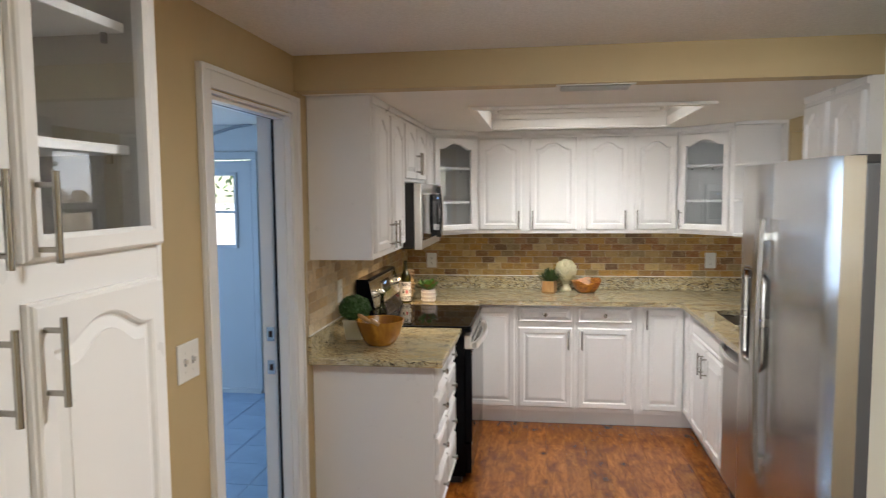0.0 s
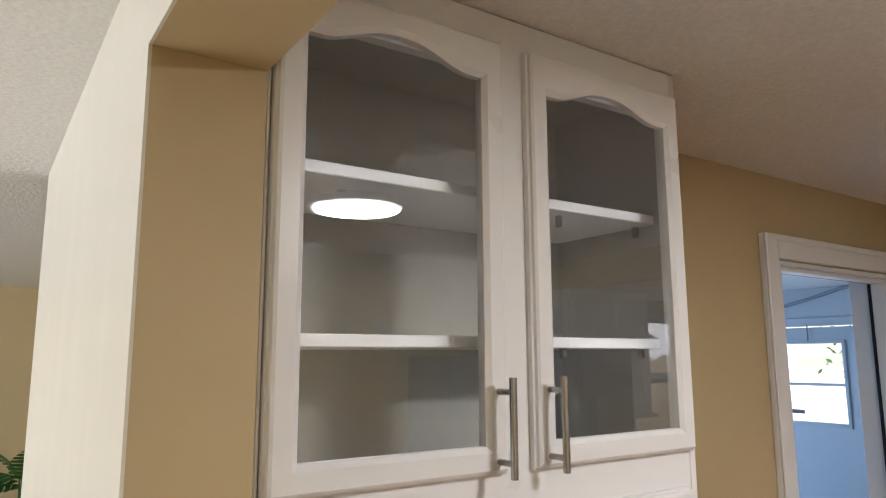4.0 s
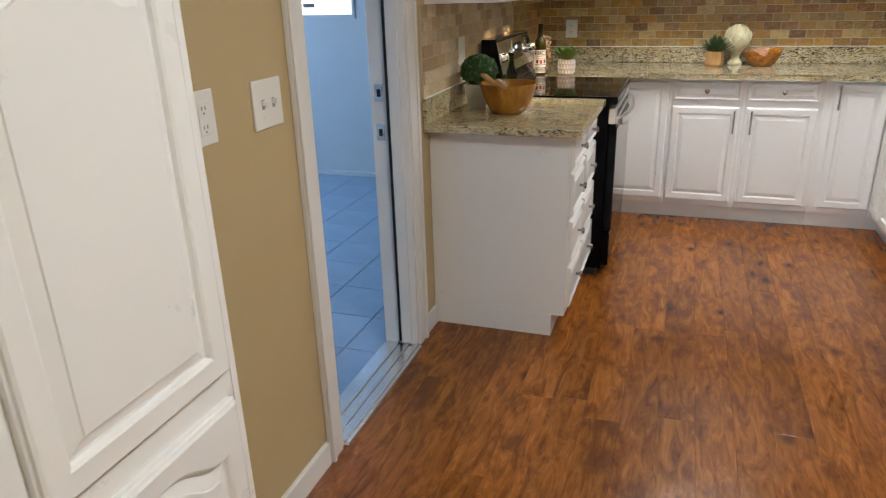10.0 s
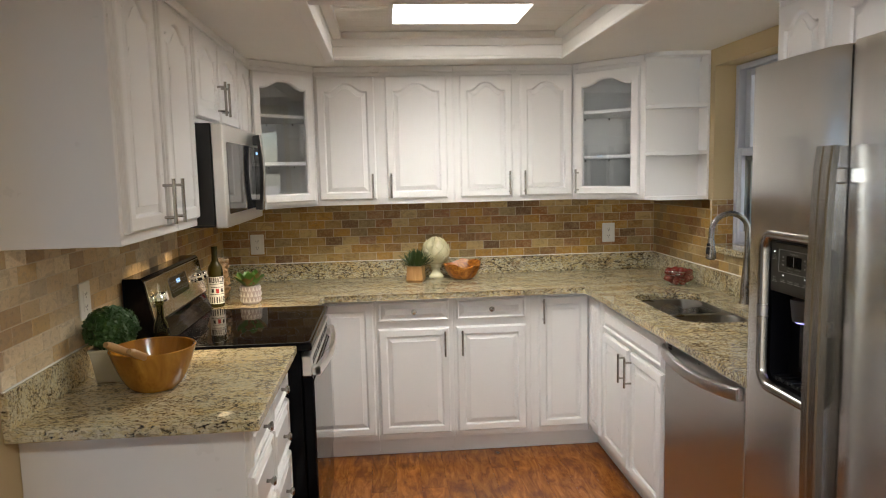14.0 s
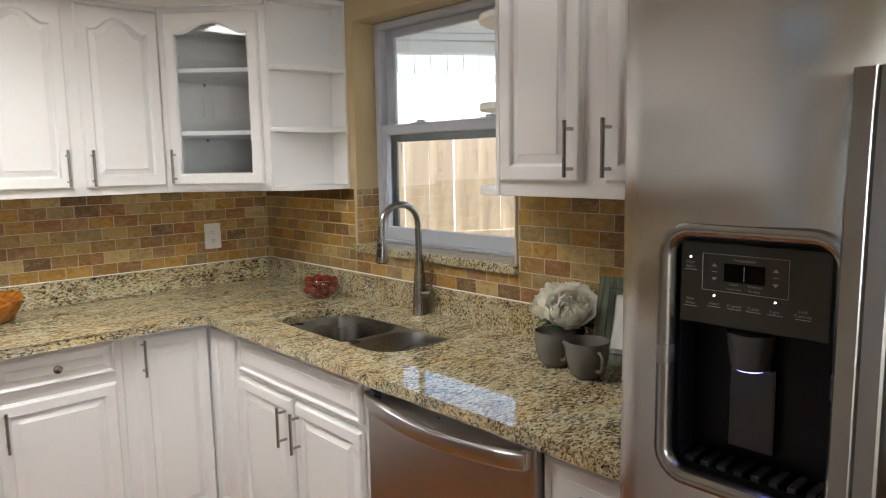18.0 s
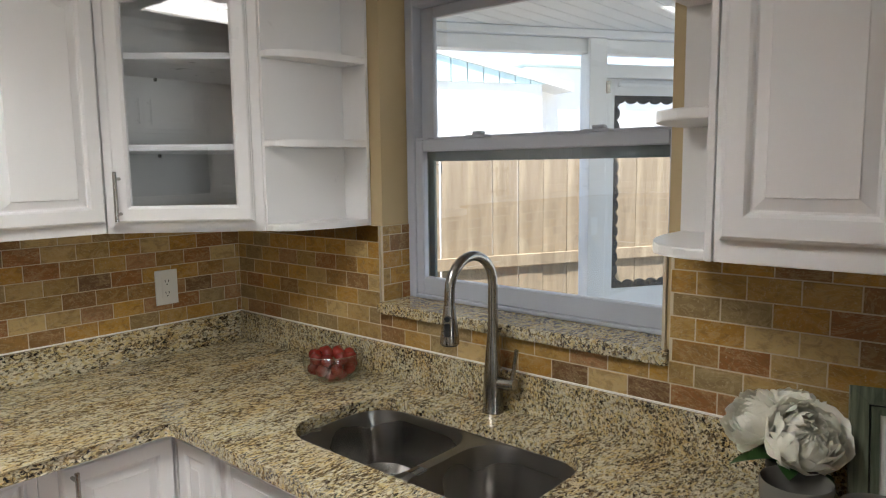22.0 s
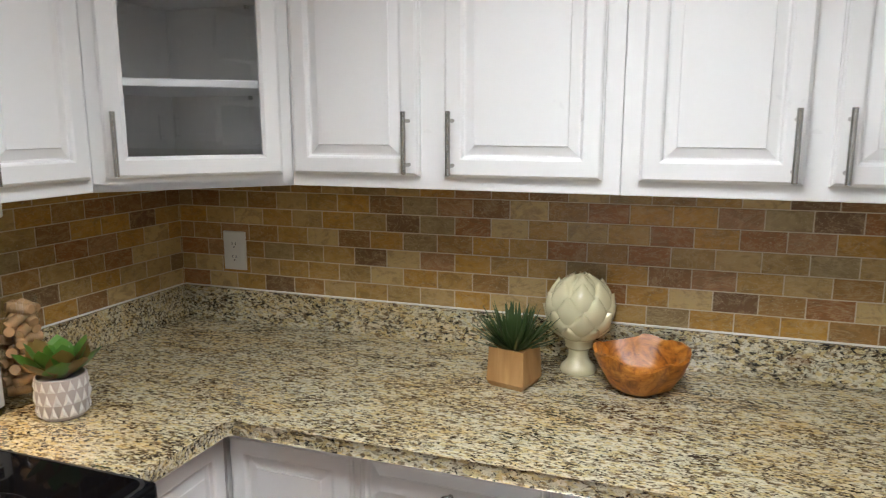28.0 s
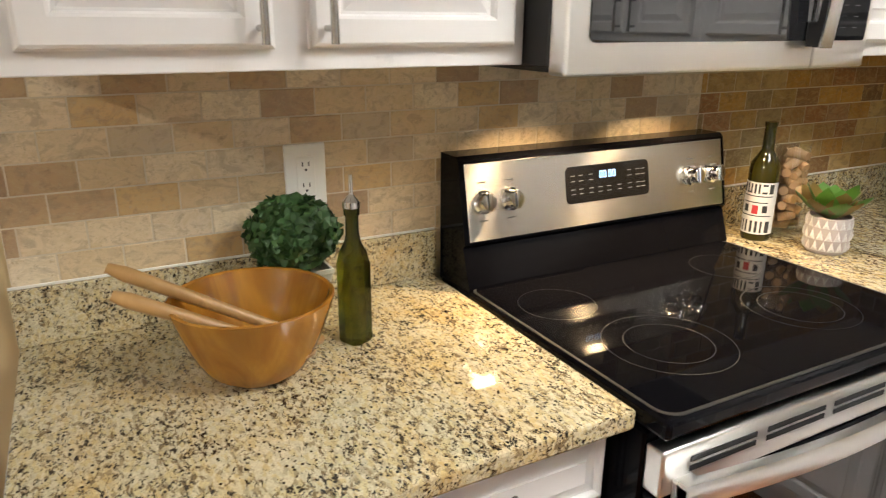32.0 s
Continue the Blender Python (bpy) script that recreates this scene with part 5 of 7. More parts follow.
# ---- switches and sockets ----


def plate(m, kind, label):
    """A wall plate; local x along the wall, -y out of it, z up; centre at the origin."""
    wd = 0.080 if kind == "socket" else 0.128
    e = thing("light_switch" if kind == "switch" else "wall_socket", m, label, kind)
    part("plate", bx(-wd / 2, wd / 2, -0.0065, 0.0, -0.060, 0.060, 0.003, 2), PLATE, e)
    if kind == "socket":
        part("insert", bx(-0.018, 0.018, -0.0085, -0.006, -0.036, 0.036, 0.001, 1), PLATE, e)
        for s in (-1, 1):
            for dx in (-0.006, 0.006):
                part("slot", bx(dx - 0.0012, dx + 0.0012, -0.0089, -0.0083, s * 0.020 - 0.002, s * 0.020 + 0.006), DGREY, e)
            part("slot", cyl(0.0025, (0, -0.0083, s * 0.020 - 0.009), (0, -0.0089, s * 0.020 - 0.009), 10), DGREY, e)
    else:
        for dx in (-0.023, 0.023):
            part("toggle", bx(dx - 0.005, dx + 0.005, -0.020, -0.006, -0.003, 0.009, 0.0015, 1), PLATE, e)
            part("toggle_slot", bx(dx - 0.0065, dx + 0.0065, -0.0068, -0.0062, -0.012, 0.012), GREYINK, e)
            for dz in (-0.030, 0.030):
                part("screw", cyl(0.003, (dx, -0.0064, dz), (dx, -0.0072, dz), 10), PLATE, e)
    return e


plate(pose(2.375, -0.0085, 1.146), "socket", "white double socket plate on the tiled wall")
plate(pose(0.2115, -0.0085, 1.137), "socket", "white double socket plate on the tiled wall")
plate(ML @ pose(-1.932, -0.0085, 1.160), "socket", "white double socket plate above the worktop")
plate(MR @ pose(2.437, -0.0085, 1.150), "socket", "white double socket plate beside the refrigerator")
plate(ML @ pose(-3.536, 0, 1.173), "switch", "white double toggle switch plate on the tan wall")
plate(ML @ pose(-3.790, 0, 1.180), "socket", "white double socket plate beside the pantry")

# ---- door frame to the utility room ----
# White vinyl toned grey-blue: its backlit side's shade is put into the colour.
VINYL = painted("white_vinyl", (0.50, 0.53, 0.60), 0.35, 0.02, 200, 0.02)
dr = thing("door_1", pose(0, 0, 0), "white painted door casing of the open utility room doorway", "door frame", "", "structure")
part("casing", bx(0.0, 0.018, -3.4210, -3.3460, 0.0, 2.106, 0.004, 2), TRIM, dr)
part("casing", bx(0.0, 0.018, -2.6020, -2.5240, 0.0, 2.106, 0.004, 2), TRIM, dr)
part("casing", bx(0.0, 0.018, -3.3455, -2.6025, 2.035, 2.106, 0.004, 2), TRIM, dr)
part("casing_bead", bx(0.018, 0.026, -3.4210, -3.4020, 0.0, 2.106, 0.003, 1), TRIM, dr)
part("casing_bead", bx(0.018, 0.026, -2.5430, -2.5240, 0.0, 2.106, 0.003, 1), TRIM, dr)
part("casing_bead", bx(0.018, 0.026, -3.4015, -2.5435, 2.087, 2.106, 0.003, 1), TRIM, dr)
for y0, y1 in ((-3.3435, -3.3290), (-2.6190, -2.6045)):
    part("jamb", bx(-T - 0.02, 0.010, y0, y1, 0.0, 2.029, 0.001, 1), TRIM, dr)
part("jamb", bx(-T - 0.02, 0.010, -3.3290, -2.6190, 2.018, 2.029, 0.001, 1), TRIM, dr)
part("door_stop", bx(-0.060, -0.015, -2.6320, -2.6190, 0.02, 2.018, 0.002, 1), TRIM, dr)
part("door_stop", bx(-0.060, -0.015, -3.3290, -3.3160, 0.02, 2.018, 0.002, 1), TRIM, dr)
part("door_stop", bx(-0.060, -0.015, -3.3160, -2.6320, 2.005, 2.018, 0.002, 1), TRIM, dr)
part("weather_strip", bx(-0.070, -0.0605, -2.6340, -2.6190, 0.02, 2.005), FELT, dr, "black foam weather strip")
part("weather_strip", bx(-0.070, -0.0605, -3.3160, -2.6320, 2.006, 2.018), FELT, dr, "black foam weather strip")
for zz in (1.065, 0.915):
    st = part("strike_plate", bx(-0.122, -0.088, -2.6215, -2.6190, zz - 0.032, zz + 0.032, 0.001, 1), CHROME, dr, "steel strike plate")
    part("strike_hole", bx(-0.112, -0.096, -2.6220, -2.6212, zz - 0.014, zz + 0.014), SEAM, st)
ALU = m_steel("threshold_aluminium", 1, (0.78, 0.78, 0.79), 0.25)
th = thing("threshold", pose(0, 0, 0), "worn aluminium door threshold", "threshold", "", "structure")
part("ramp", prism([(-0.14, -3.3290), (0.030, -3.3290), (0.030, -2.6190), (-0.14, -2.6190)], -0.03, 0.012, 0.008, 2, "top"), ALU, th)
for xx in (-0.08, -0.035, 0.005):
    part("ridge", bx(xx, xx + 0.010, -3.3270, -2.6210, 0.0122, 0.020, 0.002, 1), ALU, th)

# ---- baseboards ----


def board(name, m, ln, label="white painted baseboard"):
    e = part(name, bx(0, ln, -0.016, 0.0, 0.0, 0.085, 0.003, 1), TRIM, None)
    e.matrix_world = m
    return tagged(e, label, "baseboard", "", "structure")


board("baseboard_1", ML @ pose(-4.206, 0, 0), 0.782)
board("baseboard_2", ML @ pose(-2.523, 0, 0), 0.150)
board("baseboard_3", pose(-4.75, -8.5, 0, 0, 0, 90), 4.4)

# ---- utility room ----
# White door and trim: dim blue light is put into their blue-grey colour.
UW = painted("utility_door_paint", (0.40, 0.43, 0.455), 0.45, 0.05, 120, 0.03)
# Grey tiles; the blue daylight glare on them is put into the colour.
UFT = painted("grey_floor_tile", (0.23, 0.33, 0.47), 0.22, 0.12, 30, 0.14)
EX0, EX1, EZ = -2.11, -1.33, 1.965
wall_box("wall_utility_north", UX0, EX0 - 0.01, UY1, UY1 + 0.1, -0.1, 2.4, BLUEWALL, "pale blue utility room wall beside the outer door")
wall_box("wall_utility_north_right", EX1 + 0.01, UX1, UY1, UY1 + 0.1, -0.1, 2.4, BLUEWALL, "pale blue utility room wall beside the outer door")
wall_box("wall_utility_north_top", EX0 - 0.01, EX1 + 0.01, UY1, UY1 + 0.1, EZ + 0.01, 2.4, BLUEWALL, "pale blue utility room wall above the outer door")
od2 = thing("door_2", pose(0, 0, 0), "pale outer door with a bright two-pane window in its upper half", "door", "", "structure")
GX0, GX1, GZ0, GZ1 = -1.965, -1.455, 1.225, 1.865
db_ = bmesh.new()
for x0, x1, z0, z1 in ((EX0, GX0, 0.0, EZ), (GX1, EX1, 0.0, EZ), (GX0, GX1, 0.0, GZ0), (GX0, GX1, GZ1, EZ)):
    bx(x0, x1, UY1 - 0.005, UY1 + 0.035, z0 - 0.02, z1, bm=db_)
part("leaf", db_, UW, od2)
for x0, x1, z0, z1 in ((GX0, GX0 + 0.025, GZ0, GZ1), (GX1 - 0.025, GX1, GZ0, GZ1), (GX0 + 0.025, GX1 - 0.025, GZ0, GZ0 + 0.03), (GX0 + 0.025, GX1 - 0.025, GZ1 - 0.025, GZ1), (GX0 + 0.025, GX1 - 0.025, 1.525, 1.545)):
    part("window_frame", bx(x0, x1, UY1 - 0.018, UY1 + 0.02, z0, z1, 0.002, 1), UW, od2)
for z0, z1 in ((GZ0 + 0.03, 1.525), (1.545, GZ1 - 0.025)):
    g_ = part("pane", bx(GX0 + 0.025, GX1 - 0.025, UY1 + 0.005, UY1 + 0.009, z0, z1), GLASS, od2, "clear glass pane")
    g_.visible_shadow = False
part("sticker", bx(GX0 + 0.06, GX0 + 0.16, UY1 + 0.001, UY1 + 0.004, GZ0 + 0.085, GZ0 + 0.115), DGREY, od2, "small dark sticker")
for zz, rr in ((1.02, 0.028), (0.885, 0.030)):
    part("knob", lathe([(0.0, 0.0), (0.034, 0.0), (0.034, 0.006), (rr * 0.5, 0.012), (rr, 0.035), (rr * 0.9, 0.05), (0.0, 0.055)], 22), CHROME, od2, "steel door knob", pose(EX0 + 0.07, UY1 - 0.005, zz, 90, 0, 0), True)
part("head_trim", bx(EX0 - 0.06, EX1 + 0.06, UY1 - 0.02, UY1 - 0.001, EZ + 0.01, EZ + 0.075, 0.004, 1), UW, od2)
part("side_trim", bx(EX0 - 0.06, EX0 - 0.008, UY1 - 0.02, UY1 - 0.001, 0.0, EZ + 0.01, 0.004, 1), UW, od2)
part("side_trim", bx(EX1 + 0.008, EX1 + 0.06, UY1 - 0.02, UY1 - 0.001, 0.0, EZ + 0.01, 0.004, 1), UW, od2)
part("sill", bx(EX0 - 0.05, EX1 + 0.05, UY1 - 0.03, UY1 + 0.05, -0.03, 0.012, 0.004, 1), UW, od2)
part("chain", tube([(-1.72, UY1 - 0.025, EZ + 0.02), (-1.715, UY1 - 0.03, EZ - 0.04), (-1.72, UY1 - 0.022, EZ - 0.10)], 0.006, 8), NICKEL, od2, "hanging steel door chain")
cb = thing("wall_cable", pose(0, 0, 0), "thick grey cable sagging along the utility room wall", "cable")
part("cable", tube([(-2.6, UY1 - 0.02, 2.10), (-2.2, UY1 - 0.02, 2.105), (-1.9, UY1 - 0.02, 2.135), (-1.65, UY1 - 0.02, 2.19), (-1.45, UY1 - 0.02, 2.245), (-1.3, UY1 - 0.02, 2.262)], 0.014, 10), mat("grey_cable", (0.25, 0.27, 0.30), 0.5), cb, smooth=True)
# Unseen window added to the west wall as a daylight source.
w3 = thing("window_3", pose(0, 0, 0), "unseen white framed window added to light the utility room", "window", "", "structure")
for y0, y1, z0, z1 in ((-2.349, -2.29, 0.651, 1.949), (-0.91, -0.851, 0.651, 1.949), (-2.29, -0.91, 0.651, 0.71), (-2.29, -0.91, 1.89, 1.949), (-1.625, -1.575, 0.71, 1.89)):
    part("window_frame", bx(UX0 - 0.08, UX0 - 0.02, y0, y1, z0, z1, 0.004, 1), TRIM, w3)
for y0, y1 in ((-2.29, -1.625), (-1.575, -0.91)):
    part("pane", bx(UX0 - 0.055, UX0 - 0.050, y0, y1, 0.71, 1.89), GLASS, w3, "clear window pane").visible_shadow = False
# Added area lamp in that opening, for the room's blue light.
lamp("utility_daylight", "AREA", look((UX0 + 0.001, -1.6, 1.3), (-1.0, -1.9, 0.4)), 21, (0.42, 0.66, 1.0), size=1.5, size_y=1.3)

# ---- kitchen window ----
wn = thing("window_1", pose(0, 0, 0), "white vinyl double-hung window above the sink", "window", "", "structure")
VX = 2.785
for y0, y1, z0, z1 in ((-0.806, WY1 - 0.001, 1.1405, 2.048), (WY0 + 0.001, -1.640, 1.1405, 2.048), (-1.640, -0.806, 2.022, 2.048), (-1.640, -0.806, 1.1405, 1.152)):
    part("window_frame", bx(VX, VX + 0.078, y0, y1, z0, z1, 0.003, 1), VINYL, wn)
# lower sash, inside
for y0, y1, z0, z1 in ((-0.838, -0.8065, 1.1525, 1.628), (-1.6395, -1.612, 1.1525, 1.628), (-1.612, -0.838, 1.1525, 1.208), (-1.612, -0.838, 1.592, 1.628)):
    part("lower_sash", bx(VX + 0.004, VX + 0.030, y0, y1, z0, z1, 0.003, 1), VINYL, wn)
g_ = part("pane", bx(VX + 0.014, VX + 0.018, -1.613, -0.837, 1.207, 1.593), GLASS, wn, "clear window pane")
g_.visible_shadow = False
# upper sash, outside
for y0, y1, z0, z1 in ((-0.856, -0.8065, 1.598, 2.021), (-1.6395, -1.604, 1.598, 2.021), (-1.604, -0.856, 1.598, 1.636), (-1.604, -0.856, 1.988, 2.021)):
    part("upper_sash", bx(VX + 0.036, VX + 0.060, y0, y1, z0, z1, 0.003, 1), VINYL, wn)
g_ = part("pane", bx(VX + 0.046, VX + 0.050, -1.605, -0.855, 1.635, 1.989), GLASS, wn, "clear window pane")
g_.visible_shadow = False
# insect screen outside the lower sash
# Dark teal colour holds the shade that lies on the aluminium.
SCRF = painted("grey_green_aluminium", (0.10, 0.15, 0.165), 0.45, 0.02, 120, 0.06)
for y0, y1, z0, z1 in ((-0.836, -0.8065, 1.153, 1.597), (-1.6395, -1.618, 1.153, 1.597), (-1.618, -0.836, 1.153, 1.180), (-1.618, -0.836, 1.563, 1.597)):
    part("screen_frame", bx(VX + 0.060, VX + 0.072, y0, y1, z0, z1, 0.002, 1), SCRF, wn, "shaded grey green insect screen frame")
part("screen_frame", bx(VX + 0.031, VX + 0.0595, -0.8145, -0.8065, 1.153, 1.597), SCRF, wn)
part("screen_frame", bx(VX + 0.031, VX + 0.0355, -1.612, -0.838, 1.570, 1.597), SCRF, wn)
for y0, y1, z0, z1 in ((-0.862, -0.860, 1.528, 1.552), (-0.862, -0.838, 1.552, 1.554), (-0.862, -0.838, 1.526, 1.528), (-1.602, -1.600, 1.528, 1.552), (-1.618, -1.600, 1.552, 1.554)):
    part("screen_tab", bx(VX + 0.064, VX + 0.068, y0, y1, z0, z1), SCRF, wn)
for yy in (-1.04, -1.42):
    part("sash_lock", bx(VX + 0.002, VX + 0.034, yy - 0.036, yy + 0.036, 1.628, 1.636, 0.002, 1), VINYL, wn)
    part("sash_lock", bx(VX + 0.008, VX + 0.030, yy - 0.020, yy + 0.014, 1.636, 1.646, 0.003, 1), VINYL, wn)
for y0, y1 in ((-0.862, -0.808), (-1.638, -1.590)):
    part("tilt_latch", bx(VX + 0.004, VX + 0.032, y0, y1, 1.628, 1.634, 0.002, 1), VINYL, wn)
sl = thing("window_sill", pose(0, 0, 0), "polished granite window sill above the sink", "sill", "", "structure")
part("slab", bx(W - 0.028, VX + 0.02, -1.672, -0.768, WZ0 + 0.001, 1.140, 0.004, 2), GRAN, sl)

# ---- light tray ----
tr = thing("ceiling_tray", pose(0, 0, 0), "recessed white ceiling tray with a moulded rim and beadboard", "ceiling tray", "", "structure")
ZT = 2.25
for x0, x1, y0, y1 in ((TX0 - 0.02, TX0, TY0 - 0.02, TY1 + 0.02), (TX1, TX1 + 0.02, TY0 - 0.02, TY1 + 0.02), (TX0, TX1, TY0 - 0.02, TY0), (TX0, TX1, TY1, TY1 + 0.02)):
    part("tray_side", bx(x0, x1, y0, y1, ZK + 0.052, ZT), KCEIL, tr)
part("tray_top", bx(TX0 - 0.02, TX1 + 0.02, TY0 - 0.02, TY1 + 0.02, ZT + 0.008, ZT + 0.02), KCEIL, tr)
nb = 22
for i in range(nb):
    y0 = TY0 + (TY1 - TY0) * i / nb
    part("bead_board", bx(TX0, TX1, y0 + 0.001, y0 + (TY1 - TY0) / nb - 0.001, ZT, ZT + 0.008, 0.002, 1), KCEIL, tr)
for x0, x1, y0, y1 in ((TX0 - 0.045, TX0 + 0.004, TY0 - 0.05, TY1 + 0.05), (TX1 - 0.004, TX1 + 0.045, TY0 - 0.05, TY1 + 0.05), (TX0 + 0.004, TX1 - 0.004, TY0 - 0.05, TY0 + 0.004), (TX0 + 0.004, TX1 - 0.004, TY1 - 0.004, TY1 + 0.05)):
    part("rim_moulding", bx(x0, x1, y0, y1, ZK - 0.018, ZK - 0.0005, 0.005, 2), KCEIL, tr)
for x0, x1, y0, y1 in ((TX0, TX0 + 0.05, TY0, TY1), (TX1 - 0.05, TX1, TY0, TY1), (TX0 + 0.05, TX1 - 0.05, TY0, TY0 + 0.05), (TX0 + 0.05, TX1 - 0.05, TY1 - 0.05, TY1)):
    part("inner_moulding", bx(x0, x1, y0, y1, ZT - 0.03, ZT - 0.001, 0.008, 2), KCEIL, tr)
pl = thing("ceiling_light", pose(0, 0, 0), "square white flat panel ceiling light in the tray", "ceiling light")
PGLOW = m_emit("light_panel_diffuser", (1.0, 0.98, 0.95), 3.2)
LX0, LX1, LY0, LY1 = 1.045, 1.625, -1.52, -0.94
part("frame", grid_poly_with_hole([(LX0 - 0.02, LY0 - 0.02), (LX1 + 0.02, LY0 - 0.02), (LX1 + 0.02, LY1 + 0.02), (LX0 - 0.02, LY1 + 0.02)], [(LX0, LY0), (LX1, LY0), (LX1, LY1), (LX0, LY1)], ZT - 0.022, ZT - 0.001), KCEIL, pl)
part("diffuser", bx(LX0, LX1, LY0, LY1, ZT - 0.012, ZT - 0.004), PGLOW, pl, "glowing white diffuser")
lamp("panel_light", "AREA", look(((LX0 + LX1) / 2, (LY0 + LY1) / 2, ZT - 0.026), ((LX0 + LX1) / 2, (LY0 + LY1) / 2, 0)), 4.7, (0.98, 1, 0.985), size=0.58, size_y=0.58, spread=radians(138))
rl = thing("ceiling_light", pose(1.66, -4.22, ZC), "round white flush ceiling light", "ceiling light")
part("rim", lathe([(0.158, 0.0), (0.170, 0.0), (0.170, -0.018), (0.160, -0.024), (0.156, -0.020), (0.158, 0.0)], 40), KCEIL, rl)
part("diffuser", lathe([(0.0, -0.020), (0.156, -0.020), (0.156, -0.012), (0.0, -0.012)], 40), PGLOW, rl, "glowing round diffuser")
lamp("round_light", "AREA", look((1.66, -4.22, ZC - 0.03), (1.66, -4.22, 0)), 8.5, (0.98, 1, 0.985), disk=0.30)

# ceiling vent
vt = thing("ceiling_vent", pose(0, 0, 0), "white slatted return air vent in the ceiling", "vent")
part("frame", grid_poly_with_hole([(1.145, -2.505), (1.475, -2.505), (1.475, -2.335), (1.145, -2.335)], [(1.165, -2.485), (1.455, -2.485), (1.455, -2.355), (1.165, -2.355)], ZK - 0.0045, ZK - 0.0005), KCEIL, vt)
part("backing", bx(1.165, 1.455, -2.485, -2.355, ZK - 0.002, ZK - 0.0008), BLACKM, vt)
for i in range(4):
    s_ = part("slat", bx(1.166, 1.454, -0.007, 0.007, -0.0006, 0.0006), KCEIL, vt)
    s_.matrix_local = pose(0, -2.468 + i * 0.032, ZK - 0.0075, 38, 0, 0)

# ---- outside, beyond the window ----
GROUND = painted("grey_ground", (0.36, 0.35, 0.32), 0.9, 0.3, 20, 0.2)
tagged(part("ground", bx(-120, 120, -120, 120, -0.35, -0.16), GROUND, None), "grey dry ground round the house", "ground", "", "structure")
PORCHW = painted("white_porch_paint", (0.78, 0.84, 0.90), 0.5, 0.05, 100, 0.04)
PM = pose(4.40, -0.52, 0, 0, 0, -32.7)      # the porch's screened side: local x along it, y outwards
slab("porch_floor", W + 0.19, 6.3, -4.5, 2.5, -0.16, -0.10, GROUND, "grey concrete porch floor", "porch floor")
b = bmesh.new()
for i in range(40):
    y0, y1 = -3.4 + i * 0.095, -3.4 + i * 0.095 + 0.089
    if y1 > 0.42:
        break
    xa, xb = min(6.2, 4.4 - (y0 + 0.52) / 0.642), min(6.2, 4.4 - (y1 + 0.52) / 0.642)
    v = [b.verts.new(p) for z in (2.205, 2.25) for p in ((W + 0.19, y0, z), (xa, y0, z), (xb, y1, z), (W + 0.19, y1, z))]
    for f in ((3, 2, 1, 0), (4, 5, 6, 7), (0, 1, 5, 4), (1, 2, 6, 5), (2, 3, 7, 6), (3, 0, 4, 7)):
        b.faces.new([v[k] for k in f])
tagged(part("porch_ceiling", b, PORCHW, None), "white boarded porch ceiling", "porch ceiling", "", "structure")
slab("porch_roof", W + 0.195, 5.5, -3.4, -0.2, 2.252, 2.33, KCEIL, "flat white porch roof", "roof")
pf = thing("porch_screen", PM, "white timber porch frame with posts and a screen door", "porch")
part("fascia", bx(-1.75, 2.1, -0.075, 0.05, 2.166, 2.203, 0.003, 1), PORCHW, pf)
part("beam", bx(-1.75, 2.1, -0.035, 0.045, 2.095, 2.165, 0.004, 1), PORCHW, pf)
for x0, x1 in ((-0.040, 0.058), (-1.72, -1.63), (1.06, 1.15)):
    part("post", bx(x0, x1, -0.06, -0.036, -0.10, 2.165, 0.004, 1), PORCHW, pf)
    part("post", bx(x0 + 0.002, x1 - 0.002, -0.0355, 0.045, -0.10, 2.094, 0.004, 1), PORCHW, pf)
part("header", bx(0.0585, 1.0595, -0.035, 0.035, 1.978, 2.045, 0.004, 1), PORCHW, pf)
dpf = bmesh.new()
for x0, x1, z0, z1 in ((0.064, 0.124, -0.08, 1.974), (0.97, 1.05, -0.08, 1.974), (0.124, 0.97, 1.895, 1.974), (0.124, 0.97, 0.78, 0.90), (0.124, 0.97, -0.08, 0.04)):
    bx(x0, x1, -0.018, 0.018, z0, z1, bm=dpf)
bx(0.124, 0.97, -0.006, 0.006, 0.04, 0.78, bm=dpf)
sd = part("screen_door", dpf, PORCHW, pf, "white screen door")
SCAL = painted("dark_scalloped_trim", (0.03, 0.035, 0.04), 0.5, 0.02, 80, 0.1)
b = bmesh.new()
for zz in (1.895, 0.90):
    for i in range(12):
        cyl(0.042, (0.160 + i * 0.0705, -0.005, zz), (0.160 + i * 0.0705, 0.005, zz), 18, bm=b)
for xx in (0.124, 0.97):
    for i in range(15):
        cyl(0.042, (xx, -0.004, 0.93 + i * 0.0672), (xx, 0.004, 0.93 + i * 0.0672), 18, bm=b)
part("scalloped_trim", b, SCAL, sd, "dark scalloped trim round the opening")
part("closer", cyl(0.013, (0.13, -0.05, 1.945), (0.45, -0.05, 1.940), 14), PORCHW, sd, "door closer cylinder")
for zz in (1.93, 0.35):
    part("hinge", bx(0.052, 0.074, -0.066, -0.019, zz - 0.03, zz + 0.03, 0.002, 1), NICKEL, sd, "steel hinge")

FENCE = m_wood("weathered_pine", (0.25, 0.195, 0.13), (0.45, 0.37, 0.26), 11, 0.8, (1, 1, 0.10))
fc = thing("fence", pose(5.20, 0.50, -0.16, 0, 0, -28.1), "pale pine picket fence with dog-eared boards", "fence")
pk = bmesh.new()
lo = [(-0.094, 0.0), (0.094, 0.0), (0.094, 1.86), (0.062, 1.905), (0.030, 1.925), (-0.030, 1.925), (-0.062, 1.905), (-0.094, 1.86)]
a = [pk.verts.new((x, 0.0, z)) for x, z in lo]
